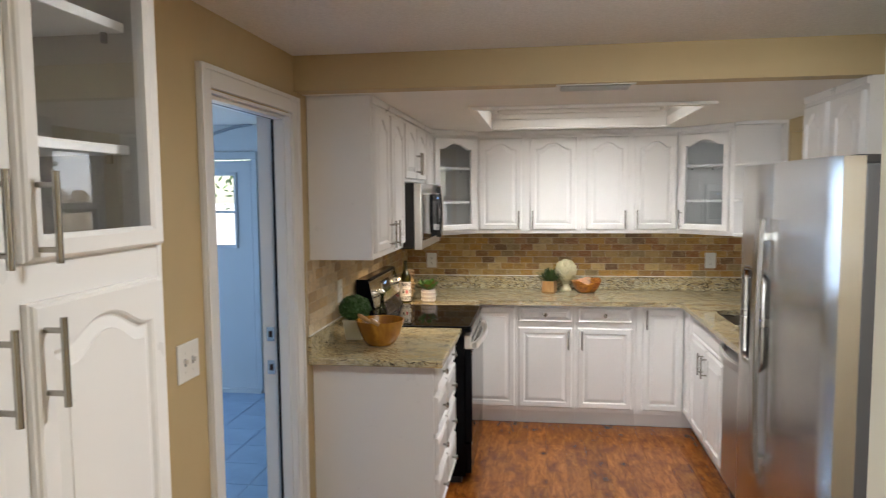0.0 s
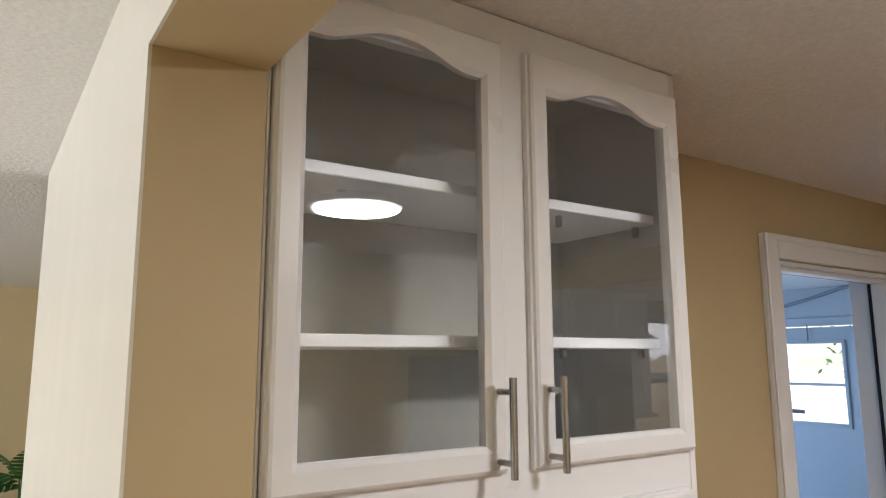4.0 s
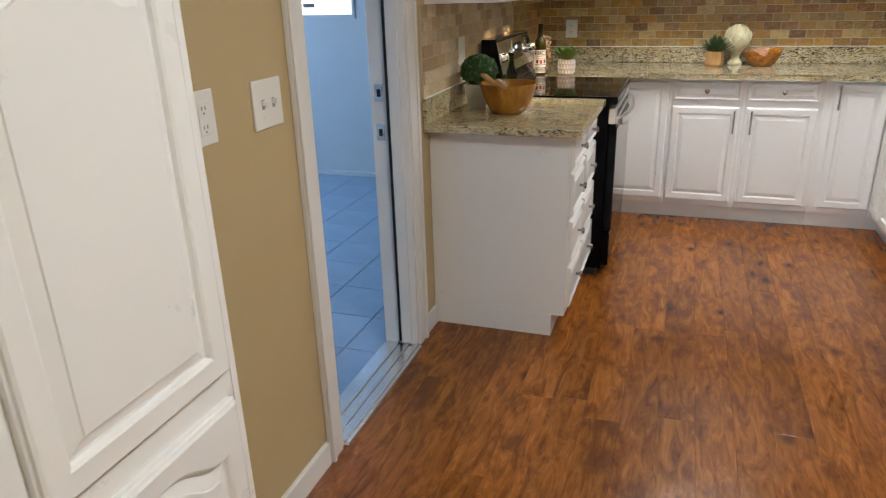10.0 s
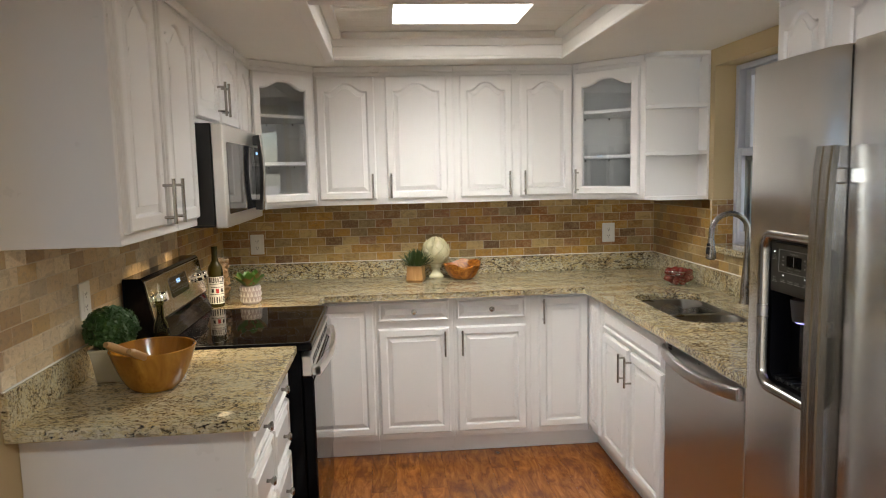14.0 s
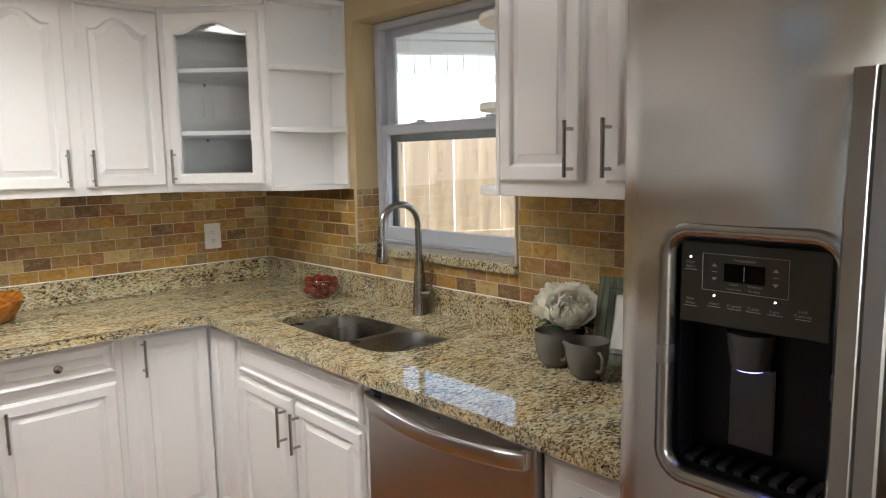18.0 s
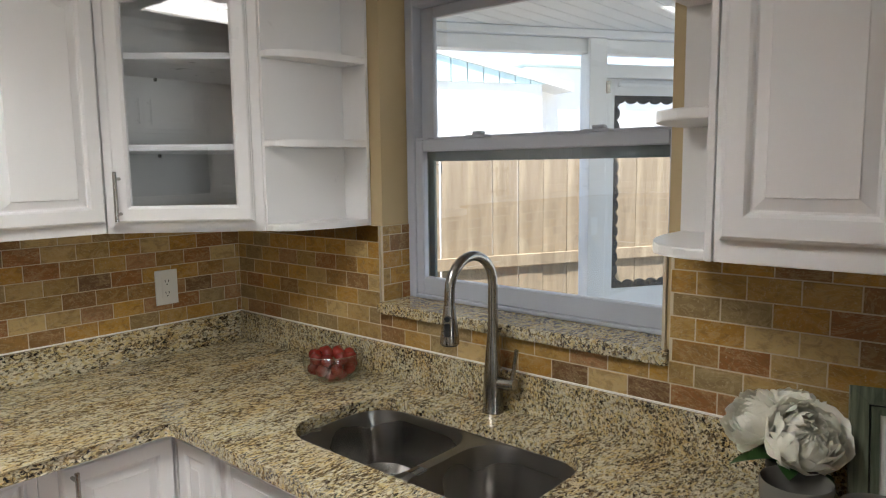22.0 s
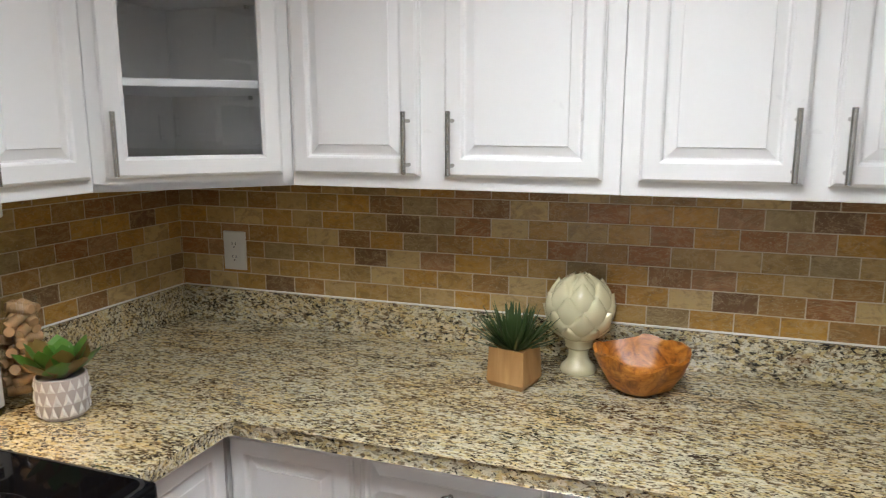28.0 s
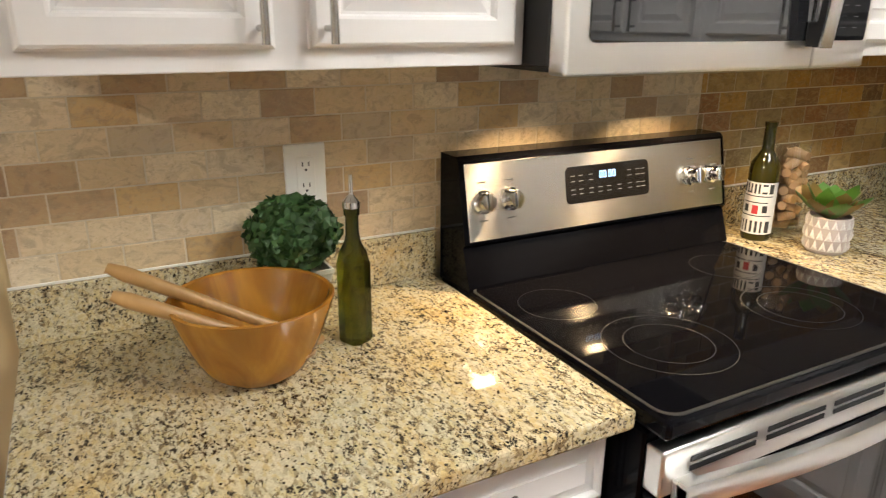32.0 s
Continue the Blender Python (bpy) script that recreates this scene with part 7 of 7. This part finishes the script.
gbb = part("glass", lathe([(0.0, 0.0), (0.052, 0.0), (0.074, 0.012), (0.088, 0.040), (0.091, 0.084), (0.090, 0.0855), (0.0893, 0.084), (0.0863, 0.0405), (0.0728, 0.0138), (0.0, 0.002)], 40), BOWLGLASS, gb_, "clear glass", smooth=True)
gbb.visible_shadow = False
part("rim", tube([(0.0902 * math.cos(radians(a)), 0.0902 * math.sin(radians(a)), 0.0855) for a in range(0, 361, 10)], 0.0013, 8), GLASS, gb_, "rounded glass rim", smooth=True)
random.seed(2)
apple = lathe([(0.0, -0.014), (0.007, -0.017), (0.015, -0.012), (0.0185, 0.0), (0.0165, 0.010), (0.010, 0.016), (0.004, 0.0155), (0.0, 0.012)], 20)
ap = part("apple", apple, TOMATO, gb_, m=pose(0.030, 0.018, 0.023), smooth=True)
for k in range(24):
    ring, q = (0, k) if k < 4 else (1, k - 4) if k < 12 else (2, k - 12) if k < 20 else (3, k - 20)
    rad, z = ((0.030, 0.022), (0.058, 0.040), (0.056, 0.070), (0.022, 0.080))[ring]
    a = 2 * math.pi * (q + 0.37 * ring + (1 if ring == 0 else 0)) / (5, 8, 8, 4)[ring]
    share(ap, gb_, pose(rad * math.cos(a), rad * math.sin(a), z + random.uniform(-0.003, 0.005), random.uniform(-50, 50), random.uniform(-50, 50), random.uniform(0, 360)))


def mug(x, y, rz, label):
    e = thing("mug", pose(x, y, CT + 0.001, 0, 0, rz), label, "mug", "grey mugs")
    k, kr = 1.12, 1.38
    part("cup", lathe([(r * kr, z * k) for r, z in ((0.0, 0.0), (0.023, 0.0), (0.026, 0.003), (0.034, 0.018), (0.0395, 0.040), (0.0418, 0.062), (0.0425, 0.084), (0.041, 0.087), (0.039, 0.084), (0.037, 0.058), (0.032, 0.026), (0.022, 0.010), (0.0, 0.008))], 36), MUGG, e, smooth=True)
    part("handle", tube([(x_ * k + 0.008, 0, z * k) for x_, z in ((0.039, 0.068), (0.052, 0.070), (0.062, 0.060), (0.063, 0.042), (0.054, 0.028), (0.036, 0.024))], 0.0055, 12, radii=[0.006, 0.0055, 0.0055, 0.0055, 0.0055, 0.006]), MUGG, e, smooth=True)
    return e


mug(2.464, -1.985, -120, "dark grey stoneware mug on the worktop")
mug(2.434, -2.112, -115, "dark grey stoneware mug in front of the picture frame")

fl = thing("peony_plant", pose(2.578, -1.945, CT + 0.001), "cream peony flowers in a dark pot", "flowers")
part("pot", lathe([(0.0, 0.0), (0.030, 0.0), (0.034, 0.005), (0.040, 0.075), (0.042, 0.085), (0.038, 0.085), (0.036, 0.075), (0.0, 0.072)], 24), BLACKM, fl, "dark round pot", smooth=True)
random.seed(13)
for i in range(9):
    part("leaf", leaf_blade(0.105, 0.026, random.uniform(0.0, 0.6), 0.001, 6, -0.3), DGREEN, fl, m=pose(0, 0, 0.085, 0, 0, i * 40 + random.uniform(-10, 10)), smooth=True)


def petal(sz, cup):
    b = bmesh.new()
    n, m_ = 6, 5
    g = []
    for i in range(n + 1):
        u = i / n
        row = []
        for j in range(m_ + 1):
            v = 2 * j / m_ - 1
            wd = sz * 0.62 * math.sin(math.pi * (0.10 + 0.80 * u)) ** 0.7
            ang = cup * u
            row.append(b.verts.new((sz * u * math.cos(ang) * (1 - 0.12 * v * v), wd * v, sz * u * math.sin(ang) + 0.20 * wd * v * v + 0.05 * sz * math.sin(5 * v + 3 * u) * u)))
        g.append(row)
    for i in range(n):
        for j in range(m_):
            b.faces.new((g[i][j], g[i + 1][j], g[i + 1][j + 1], g[i][j + 1]))
    return b


def cupped_petal(rad, span, half, ph):
    """A petal that wraps up round a ball-shaped bloom."""
    b = bmesh.new()
    n, m_ = 7, 6
    g = []
    for i in range(n + 1):
        u = i / n
        row = []
        for j in range(m_ + 1):
            v = 2 * j / m_ - 1
            a = half * v * math.sin(math.pi * (0.10 + 0.62 * u)) ** 0.8
            f = math.pi * (0.97 - span * u * (1 - 0.16 * v * v))
            r = rad * (1 + 0.07 * u * u * math.sin(6 * v + ph) + 0.05 * u * v * v)
            row.append(b.verts.new((r * math.sin(f) * math.cos(a), r * math.sin(f) * math.sin(a), r * math.cos(f))))
        g.append(row)
    for i in range(n):
        for j in range(m_):
            b.faces.new((g[i][j], g[i + 1][j], g[i + 1][j + 1], g[i][j + 1]))
    return b


for fx, fy, fz, sc, tilt, az in ((-0.048, -0.040, 0.154, 1.26, 50, 215), (-0.022, 0.066, 0.156, 1.08, 55, 140), (0.032, -0.012, 0.176, 1.08, 25, 300)):
    q = Matrix.Translation((fx, fy, fz)) @ Euler((0, radians(tilt), radians(az))).to_matrix().to_4x4()
    for i in range(6):
        part("petal", petal(0.062 * sc * random.uniform(0.9, 1.1), 0.25 + random.uniform(-0.2, 0.25)), PETAL, fl, m=q @ pose(0, 0, -0.030, 0, 0, 60 * i + random.uniform(-14, 14)), smooth=True)
    for cnt, rad, span, half in ((6, 0.052, 0.50, 0.75), (6, 0.047, 0.60, 0.72), (6, 0.041, 0.66, 0.66), (6, 0.035, 0.72, 0.6), (7, 0.029, 0.78, 0.5), (7, 0.023, 0.82, 0.5), (6, 0.016, 0.86, 0.5)):
        t0 = random.uniform(0, 360)
        for i in range(cnt):
            part("petal", cupped_petal(rad * sc * random.uniform(0.94, 1.06), span * random.uniform(0.9, 1.06), half, random.uniform(0, 6)), PETAL, fl, m=q @ pose(random.uniform(-0.002, 0.002), random.uniform(-0.002, 0.002), 0, 0, 0, t0 + 360 * i / cnt + random.uniform(-12, 12)), smooth=True)

pfm = thing("picture_frame", Matrix.Translation((2.568, -2.138, CT + 0.001)) @ Euler((0, 0, radians(-75))).to_matrix().to_4x4() @ Euler((radians(-19), 0, 0)).to_matrix().to_4x4(), "green stained wooden picture frame with a blank white insert, leaning", "picture frame")
FWD, FHT = 0.185, 0.245


def moulding(x0, x1, z0, z1, wd, y0, y1):
    """Four mitred strips of a frame."""
    out = []
    o = [(x0, z0), (x1, z0), (x1, z1), (x0, z1)]
    i_ = [(x0 + wd, z0 + wd), (x1 - wd, z0 + wd), (x1 - wd, z1 - wd), (x0 + wd, z1 - wd)]
    for k in range(4):
        b = bmesh.new()
        qd = [o[k], o[(k + 1) % 4], i_[(k + 1) % 4], i_[k]]
        f = [b.verts.new((x, y0 if n < 2 else y0 + 0.004, z)) for n, (x, z) in enumerate(qd)]
        r = [b.verts.new((x, y1, z)) for x, z in qd]
        b.faces.new(f)
        b.faces.new(r[::-1])
        for n in range(4):
            b.faces.new((f[n], r[n], r[(n + 1) % 4], f[(n + 1) % 4]))
        out.append(b)
    return out


for b in moulding(-FWD / 2, FWD / 2, 0, FHT, 0.030, -0.018, 0.004):
    part("frame_strip", b, FRAMEG, pfm)
for b in moulding(-FWD / 2 + 0.033, FWD / 2 - 0.033, 0.033, FHT - 0.033, 0.014, -0.014, 0.004):
    part("inner_strip", b, FRAMEG, pfm)
part("backing", bx(-FWD / 2 + 0.029, FWD / 2 - 0.029, -0.002, 0.003, 0.029, FHT - 0.029), BLACKM, pfm)
part("insert", bx(-FWD / 2 + 0.046, FWD / 2 - 0.046, -0.006, -0.0025, 0.046, FHT - 0.046), PAPER, pfm, "blank white insert")
part("strut", bx(-0.02, 0.02, 0.005, 0.009, 0.02, 0.17), BLACKM, pfm)

# ---- living room things ----
RUGM = mat("blue_patterned_rug", (0.1, 0.12, 0.18), 0.95)
g = G(RUGM)
n1 = g.noise(3.2, 6, 0.72, None, 1.5)
n2 = g.noise(14, 4, 0.6, g.mapping((1.0, 2.2, 1.0)))
c1 = g.ramp(n1, [(0.36, (0.015, 0.028, 0.06)), (0.46, (0.035, 0.07, 0.13)), (0.54, (0.30, 0.30, 0.27)), (0.62, (0.12, 0.10, 0.05)), (0.72, (0.025, 0.04, 0.075))])
g.color(g.mix(g.ramp(n2, [(0.4, 0.0), (0.62, 0.55)]), c1, (0.33, 0.33, 0.31)))
g.bump(g.noise(220, 3), 0.6, 0.004)
rug = thing("rug", pose(0, 0, 0), "navy and cream distressed patterned rug on the tiles", "rug")
part("weave", bx(-4.12, -1.38, -7.4, -5.00, 0.0, 0.012, 0.004, 1), RUGM, rug)
GFAB = painted("taupe_upholstery", (0.22, 0.19, 0.18), 0.9, 0.3, 260, 0.06)
SLIP = painted("white_sofa_cover", (0.66, 0.68, 0.72), 0.85, 0.3, 200, 0.03)
ac = thing("sofa", pose(0, 0, 0), "taupe sofa with a white cover over the seat, on the rug", "sofa")
part("arm", bx(-3.74, -3.60, -5.235, -4.40, 0.06, 0.645, 0.050, 4), GFAB, ac, "taupe upholstered arm", smooth=True)
part("backrest", bx(-3.59, -1.90, -4.60, -4.40, 0.30, 0.80, 0.05, 4), GFAB, ac, smooth=True)
part("seat_cover", bx(-3.59, -1.90, -5.225, -4.61, 0.03, 0.44, 0.06, 4), SLIP, ac, "white fabric cover", smooth=True)
part("piping", tube([(-3.597, -5.228, 0.07), (-3.597, -5.230, 0.30), (-3.597, -5.230, 0.575), (-3.597, -5.215, 0.622), (-3.597, -5.180, 0.643), (-3.597, -5.0, 0.646), (-3.597, -4.45, 0.646)], 0.008, 10), painted("pale_piping", (0.42, 0.39, 0.37), 0.8, 0.1, 200, 0.04), ac, "pale piping round the arm", smooth=True)
# The crease's shade is laid on the cover as a thin dark strand.
part("cover_crease", tube([(-3.50, -5.205, 0.4395), (-3.05, -5.195, 0.4415), (-2.70, -5.165, 0.441), (-2.45, -5.13, 0.4405)], 0.004, 8), GFAB, ac, "dark strand for the shade in a crease of the cover", smooth=True)
for xx in (-3.67, -2.00):
    for yy in (-5.15, -4.48):
        part("leg", cyl(0.02, (xx, yy, 0.0), (xx, yy, 0.065), 12), BLACKM, ac)
stb = thing("side_table", pose(-4.32, -4.98, -0.072), "small round gold side table", "table")
GOLD = mat("satin_gold", (0.65, 0.45, 0.16), 0.3, 1.0)
part("top", lathe([(0.0, 0.0), (0.24, 0.0), (0.24, 0.018), (0.0, 0.018)], 36, center=(0, 0, 0.56)), GOLD, stb)
for i in range(3):
    a = i * 2.094
    part("leg", cyl(0.010, (0.18 * math.cos(a), 0.18 * math.sin(a), 0.56), (0.20 * math.cos(a), 0.20 * math.sin(a), 0.0), 12), GOLD, stb)
pfr = thing("photo_frame", pose(-4.22, -5.115, 0.507, 0, 0, 78) @ pose(0, 0, 0, -8, 0, 0), "small gold framed black and white picture", "picture frame")
for b in moulding(-0.048, 0.048, 0, 0.20, 0.008, -0.010, 0.002):
    part("frame_strip", b, GOLD, pfr)
part("picture", bx(-0.041, 0.041, -0.004, 0.0, 0.007, 0.193), painted("grey_print", (0.35, 0.37, 0.40), 0.4, 0.0, 10, 0.6), pfr)
vs = thing("monstera_vase", pose(-4.36, -4.96, 0.507), "monstera leaves in a pink looped vase", "vase")
part("vase", lathe([(0.0, 0.0), (0.035, 0.0), (0.05, 0.05), (0.03, 0.12), (0.018, 0.16), (0.022, 0.18), (0.0, 0.18)], 24), painted("terracotta_pink", (0.45, 0.22, 0.14), 0.5, 0.1, 60, 0.05), vs, smooth=True)
b = bmesh.new()
cv_pts = [(0, 0.06 * math.cos(radians(a)), 0.20 + 0.05 * math.sin(radians(a))) for a in range(-60, 300, 24)]
part("loop", tube(cv_pts, 0.010, 10), painted("terracotta_loop", (0.45, 0.22, 0.14), 0.5, 0.1, 60, 0.05), vs, smooth=True)


def monstera(sz):
    """A split leaf: a heart outline with deep cuts, along +x."""
    b = bmesh.new()
    mid = [b.verts.new((sz * u, 0, 0.02 * math.sin(3 * u))) for u in [i / 8 for i in range(9)]]
    for s_ in (-1, 1):
        for i in range(8):
            u0, u1 = i / 8, (i + 1) / 8
            w0 = sz * 0.55 * math.sin(math.pi * (0.18 + 0.74 * u0)) ** 0.7
            w1 = sz * 0.55 * math.sin(math.pi * (0.18 + 0.74 * (u1 - 0.035))) ** 0.7
            p = [b.verts.new((sz * (u0 + 0.02) + w0 * 0.35, s_ * w0, -0.10 * w0)), b.verts.new((sz * (u1 - 0.035) + w1 * 0.35, s_ * w1, -0.10 * w1))]
            b.faces.new((mid[i], p[0], p[1], mid[i + 1]))
    return b


MONST = painted("monstera_green", (0.03, 0.20, 0.045), 0.35, 0.05, 40, 0.2)
for ry, rz, sz, z in ((-35, 75, 0.26, 0.44), (8, 190, 0.24, 0.40), (-6, 262, 0.36, 0.45), (-10, 248, 0.34, 0.47), (2, 280, 0.30, 0.43), (-48, 272, 0.24, 0.48), (-60, 20, 0.22, 0.46)):
    part("stem", tube([(0, 0, 0.16), (0.01 * math.cos(radians(rz)), 0.01 * math.sin(radians(rz)), z)], 0.004, 8), MONST, vs)
    part("leaf", monstera(sz), MONST, vs, m=pose(0.01 * math.cos(radians(rz)), 0.01 * math.sin(radians(rz)), z, 0, ry, rz))
# Unseen window added in the south wall to go with the lamp below.
w2 = thing("window_2", pose(0, 0, 0), "large unseen white framed window added to light the living room", "window", "", "structure")
for x0, x1, z0, z1 in ((-2.399, -2.34, 0.651, 2.149), (-0.06, -0.001, 0.651, 2.149), (-2.34, -0.06, 0.651, 0.71), (-2.34, -0.06, 2.09, 2.149), (-1.225, -1.175, 0.71, 2.09)):
    part("window_frame", bx(x0, x1, -9.68, -9.62, z0, z1, 0.004, 1), TRIM, w2)
for x0, x1 in ((-2.34, -1.225), (-1.175, -0.06)):
    part("pane", bx(x0, x1, -9.655, -9.650, 0.71, 2.09), GLASS, w2, "clear window pane").visible_shadow = False
# Area lamp added in the unseen opening to brighten the living room.
lamp("living_window_daylight", "AREA", look((-1.2, -9.60, 1.4), (-1.5, -6.5, 1.2)), 52, (0.86, 0.94, 1.0), size=2.4, size_y=1.5)

# ---- wall tiles, floor boards and floor tiles ----


def tile_mesh(w, h, material, t=0.008, bev=0.0014):
    key = (material.name, round(w, 4), round(h, 4), t)
    if key not in HMESH:
        b = bmesh.new()
        lo = [b.verts.new((x, 0, z)) for x, z in ((0, 0), (w, 0), (w, h), (0, h))]
        mi = [b.verts.new((x, -t + bev, z)) for x, z in ((0, 0), (w, 0), (w, h), (0, h))]
        hi = [b.verts.new((x, -t, z)) for x, z in ((bev, bev), (w - bev, bev), (w - bev, h - bev), (bev, h - bev))]
        for a, c in ((lo, mi), (mi, hi)):
            for i in range(4):
                b.faces.new((a[i], a[(i + 1) % 4], c[(i + 1) % 4], c[i]))
        b.faces.new(hi)
        bmesh.ops.recalc_face_normals(b, faces=b.faces)
        me = bpy.data.meshes.new("wall_tile")
        b.to_mesh(me)
        b.free()
        me.materials.append(material)
        HMESH[key] = me
    return HMESH[key]


def splash(name, m, x0, x1, z0, z1, holes, label, shift=0.0, cw=0.1016, ch=0.0508, joint=0.0022, material=None):
    """Brick-bond stone tiles over a stretch of wall; local x along the wall. holes: x0, x1, z0, z1 left free."""
    e = thing(name, m, label, "wall tiles", "", "structure")
    gb2 = bmesh.new()
    xs = sorted(set([x0, x1] + [q for h in holes for q in h[:2] if x0 < q < x1]))
    zs = sorted(set([z0, z1] + [q for h in holes for q in h[2:] if z0 < q < z1]))
    for xa, xb in zip(xs, xs[1:]):
        for za, zb in zip(zs, zs[1:]):
            mx, mz = (xa + xb) / 2, (za + zb) / 2
            if not any(h[0] < mx < h[1] and h[2] < mz < h[3] for h in holes):
                bx(xa, xb, -0.0074, -0.0004, za, zb, bm=gb2)
    part("grout", gb2, GROUT, e)
    row = 0
    z = z0
    while z < z1 - 0.006:
        h = min(ch, z1 - z)
        x = x0 - ((0.5 * cw if row % 2 else 0) + shift) % cw
        while x < x1 - 0.004:
            a, c = max(x, x0), min(x + cw, x1)
            zt0, zt1 = z, z + h
            segs = [(a, c)]
            low = []
            for hx0, hx1, hz0, hz1 in holes:
                if zt0 + 0.012 < hz0 < zt1 and a < hx1 and c > hx0:
                    low.append((max(a, hx0), min(c, hx1), hz0 - zt0))
                if zt1 > hz0 + 0.004 and zt0 < hz1 - 0.004:
                    nxt = []
                    for p, q in segs:
                        if q <= hx0 or p >= hx1:
                            nxt.append((p, q))
                        else:
                            if p < hx0 - 0.006:
                                nxt.append((p, hx0))
                            if q > hx1 + 0.006:
                                nxt.append((hx1, q))
                    segs = nxt
            for p, q, h_ in [(p, q, h) for p, q in segs] + low:
                if q - p > 0.008:
                    o = new("tile", tile_mesh(q - p - joint, h_ - joint, material or TILE))
                    o.parent = e
                    o.matrix_local = pose(p + joint / 2, -0.0005, z + joint / 2)
            x += cw
        z += ch
        row += 1
    return e


splash("wall_tiles_north", MB, 0.0085, W - 0.0085, 1.0165, 1.3715, [], "tumbled travertine brick tiles in tan, ochre and grey")
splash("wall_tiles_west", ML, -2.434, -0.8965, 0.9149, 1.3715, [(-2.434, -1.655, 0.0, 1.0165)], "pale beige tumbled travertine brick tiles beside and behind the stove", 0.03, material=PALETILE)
splash("wall_tiles_corner", ML, -0.8965, -0.0005, 1.0165, 1.3715, [], "tumbled travertine brick tiles in the corner beside the stove", 0.03)
splash("wall_tiles_east", MR, 0.0005, 2.515, 1.0165, 1.3845, [(0.762, 1.672, WZ0, 1.40), (0.0, 0.762, 1.3715, 1.4)], "tumbled travertine brick tiles round the sink window", 0.05)
splash("wall_tiles_reveal_1", pose(W - 0.008, WY1, 0), 0.0, VX - W + 0.008, 1.1405, 1.3715, [], "travertine tiles on the window reveal", 0.02)
splash("wall_tiles_reveal_2", pose(VX, WY0, 0, 0, 0, 180), 0.0, VX - W + 0.008, 1.1405, 1.3715, [], "travertine tiles on the window reveal", 0.02)

PLK = {}


def plank_mesh(w, l, t=0.004, mats=FLOORW, bev=0.0007):
    key = (round(w, 3), round(l, 3), mats.name)
    if key not in PLK:
        b = bmesh.new()
        lo = [b.verts.new((x, y, -t)) for x, y in ((0, 0), (w, 0), (w, l), (0, l))]
        mi = [b.verts.new((x, y, -bev)) for x, y in ((0, 0), (w, 0), (w, l), (0, l))]
        hi = [b.verts.new((x, y, 0)) for x, y in ((bev, bev), (w - bev, bev), (w - bev, l - bev), (bev, l - bev))]
        for a, c in ((lo, mi), (mi, hi)):
            for i in range(4):
                b.faces.new((a[i], a[(i + 1) % 4], c[(i + 1) % 4], c[i]))
        b.faces.new(hi)
        bmesh.ops.recalc_face_normals(b, faces=b.faces)
        me = bpy.data.meshes.new("plank")
        b.to_mesh(me)
        b.free()
        me.materials.append(mats)
        PLK[key] = me
    return PLK[key]


random.seed(31)
pw, plen = 0.125, 1.21
i = 0
x = 0.0
while x < W - 0.01:
    w_ = min(pw, W - x)
    y = YT - random.uniform(0, 0.9)
    while y < 0:
        a, c = max(y, YT), min(y + plen, 0.0)
        if c - a > 0.02:
            o = new("plank", plank_mesh(w_ - 0.0004, c - a - 0.0004))
            o.parent = PLANKS
            o.matrix_local = pose(x, a, 0.0)
        y += plen
    x += pw
UF = bpy.data.objects["floor_utility"]
LF = bpy.data.objects["floor_living"]
LFT = painted("pale_floor_tile", (0.42, 0.37, 0.31), 0.35, 0.1, 30, 0.12)
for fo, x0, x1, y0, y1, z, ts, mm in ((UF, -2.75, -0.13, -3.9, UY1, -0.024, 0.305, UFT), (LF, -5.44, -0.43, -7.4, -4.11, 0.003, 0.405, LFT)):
    x = x0
    while x < x1 - 0.02:
        y = y0
        while y < y1 - 0.02:
            o = new("floor_tile", plank_mesh(min(ts, x1 - x) - 0.004, min(ts, y1 - y) - 0.004, 0.005, mm, 0.0015))
            o.parent = fo
            o.matrix_local = pose(x, y, z)
            y += ts
        x += ts
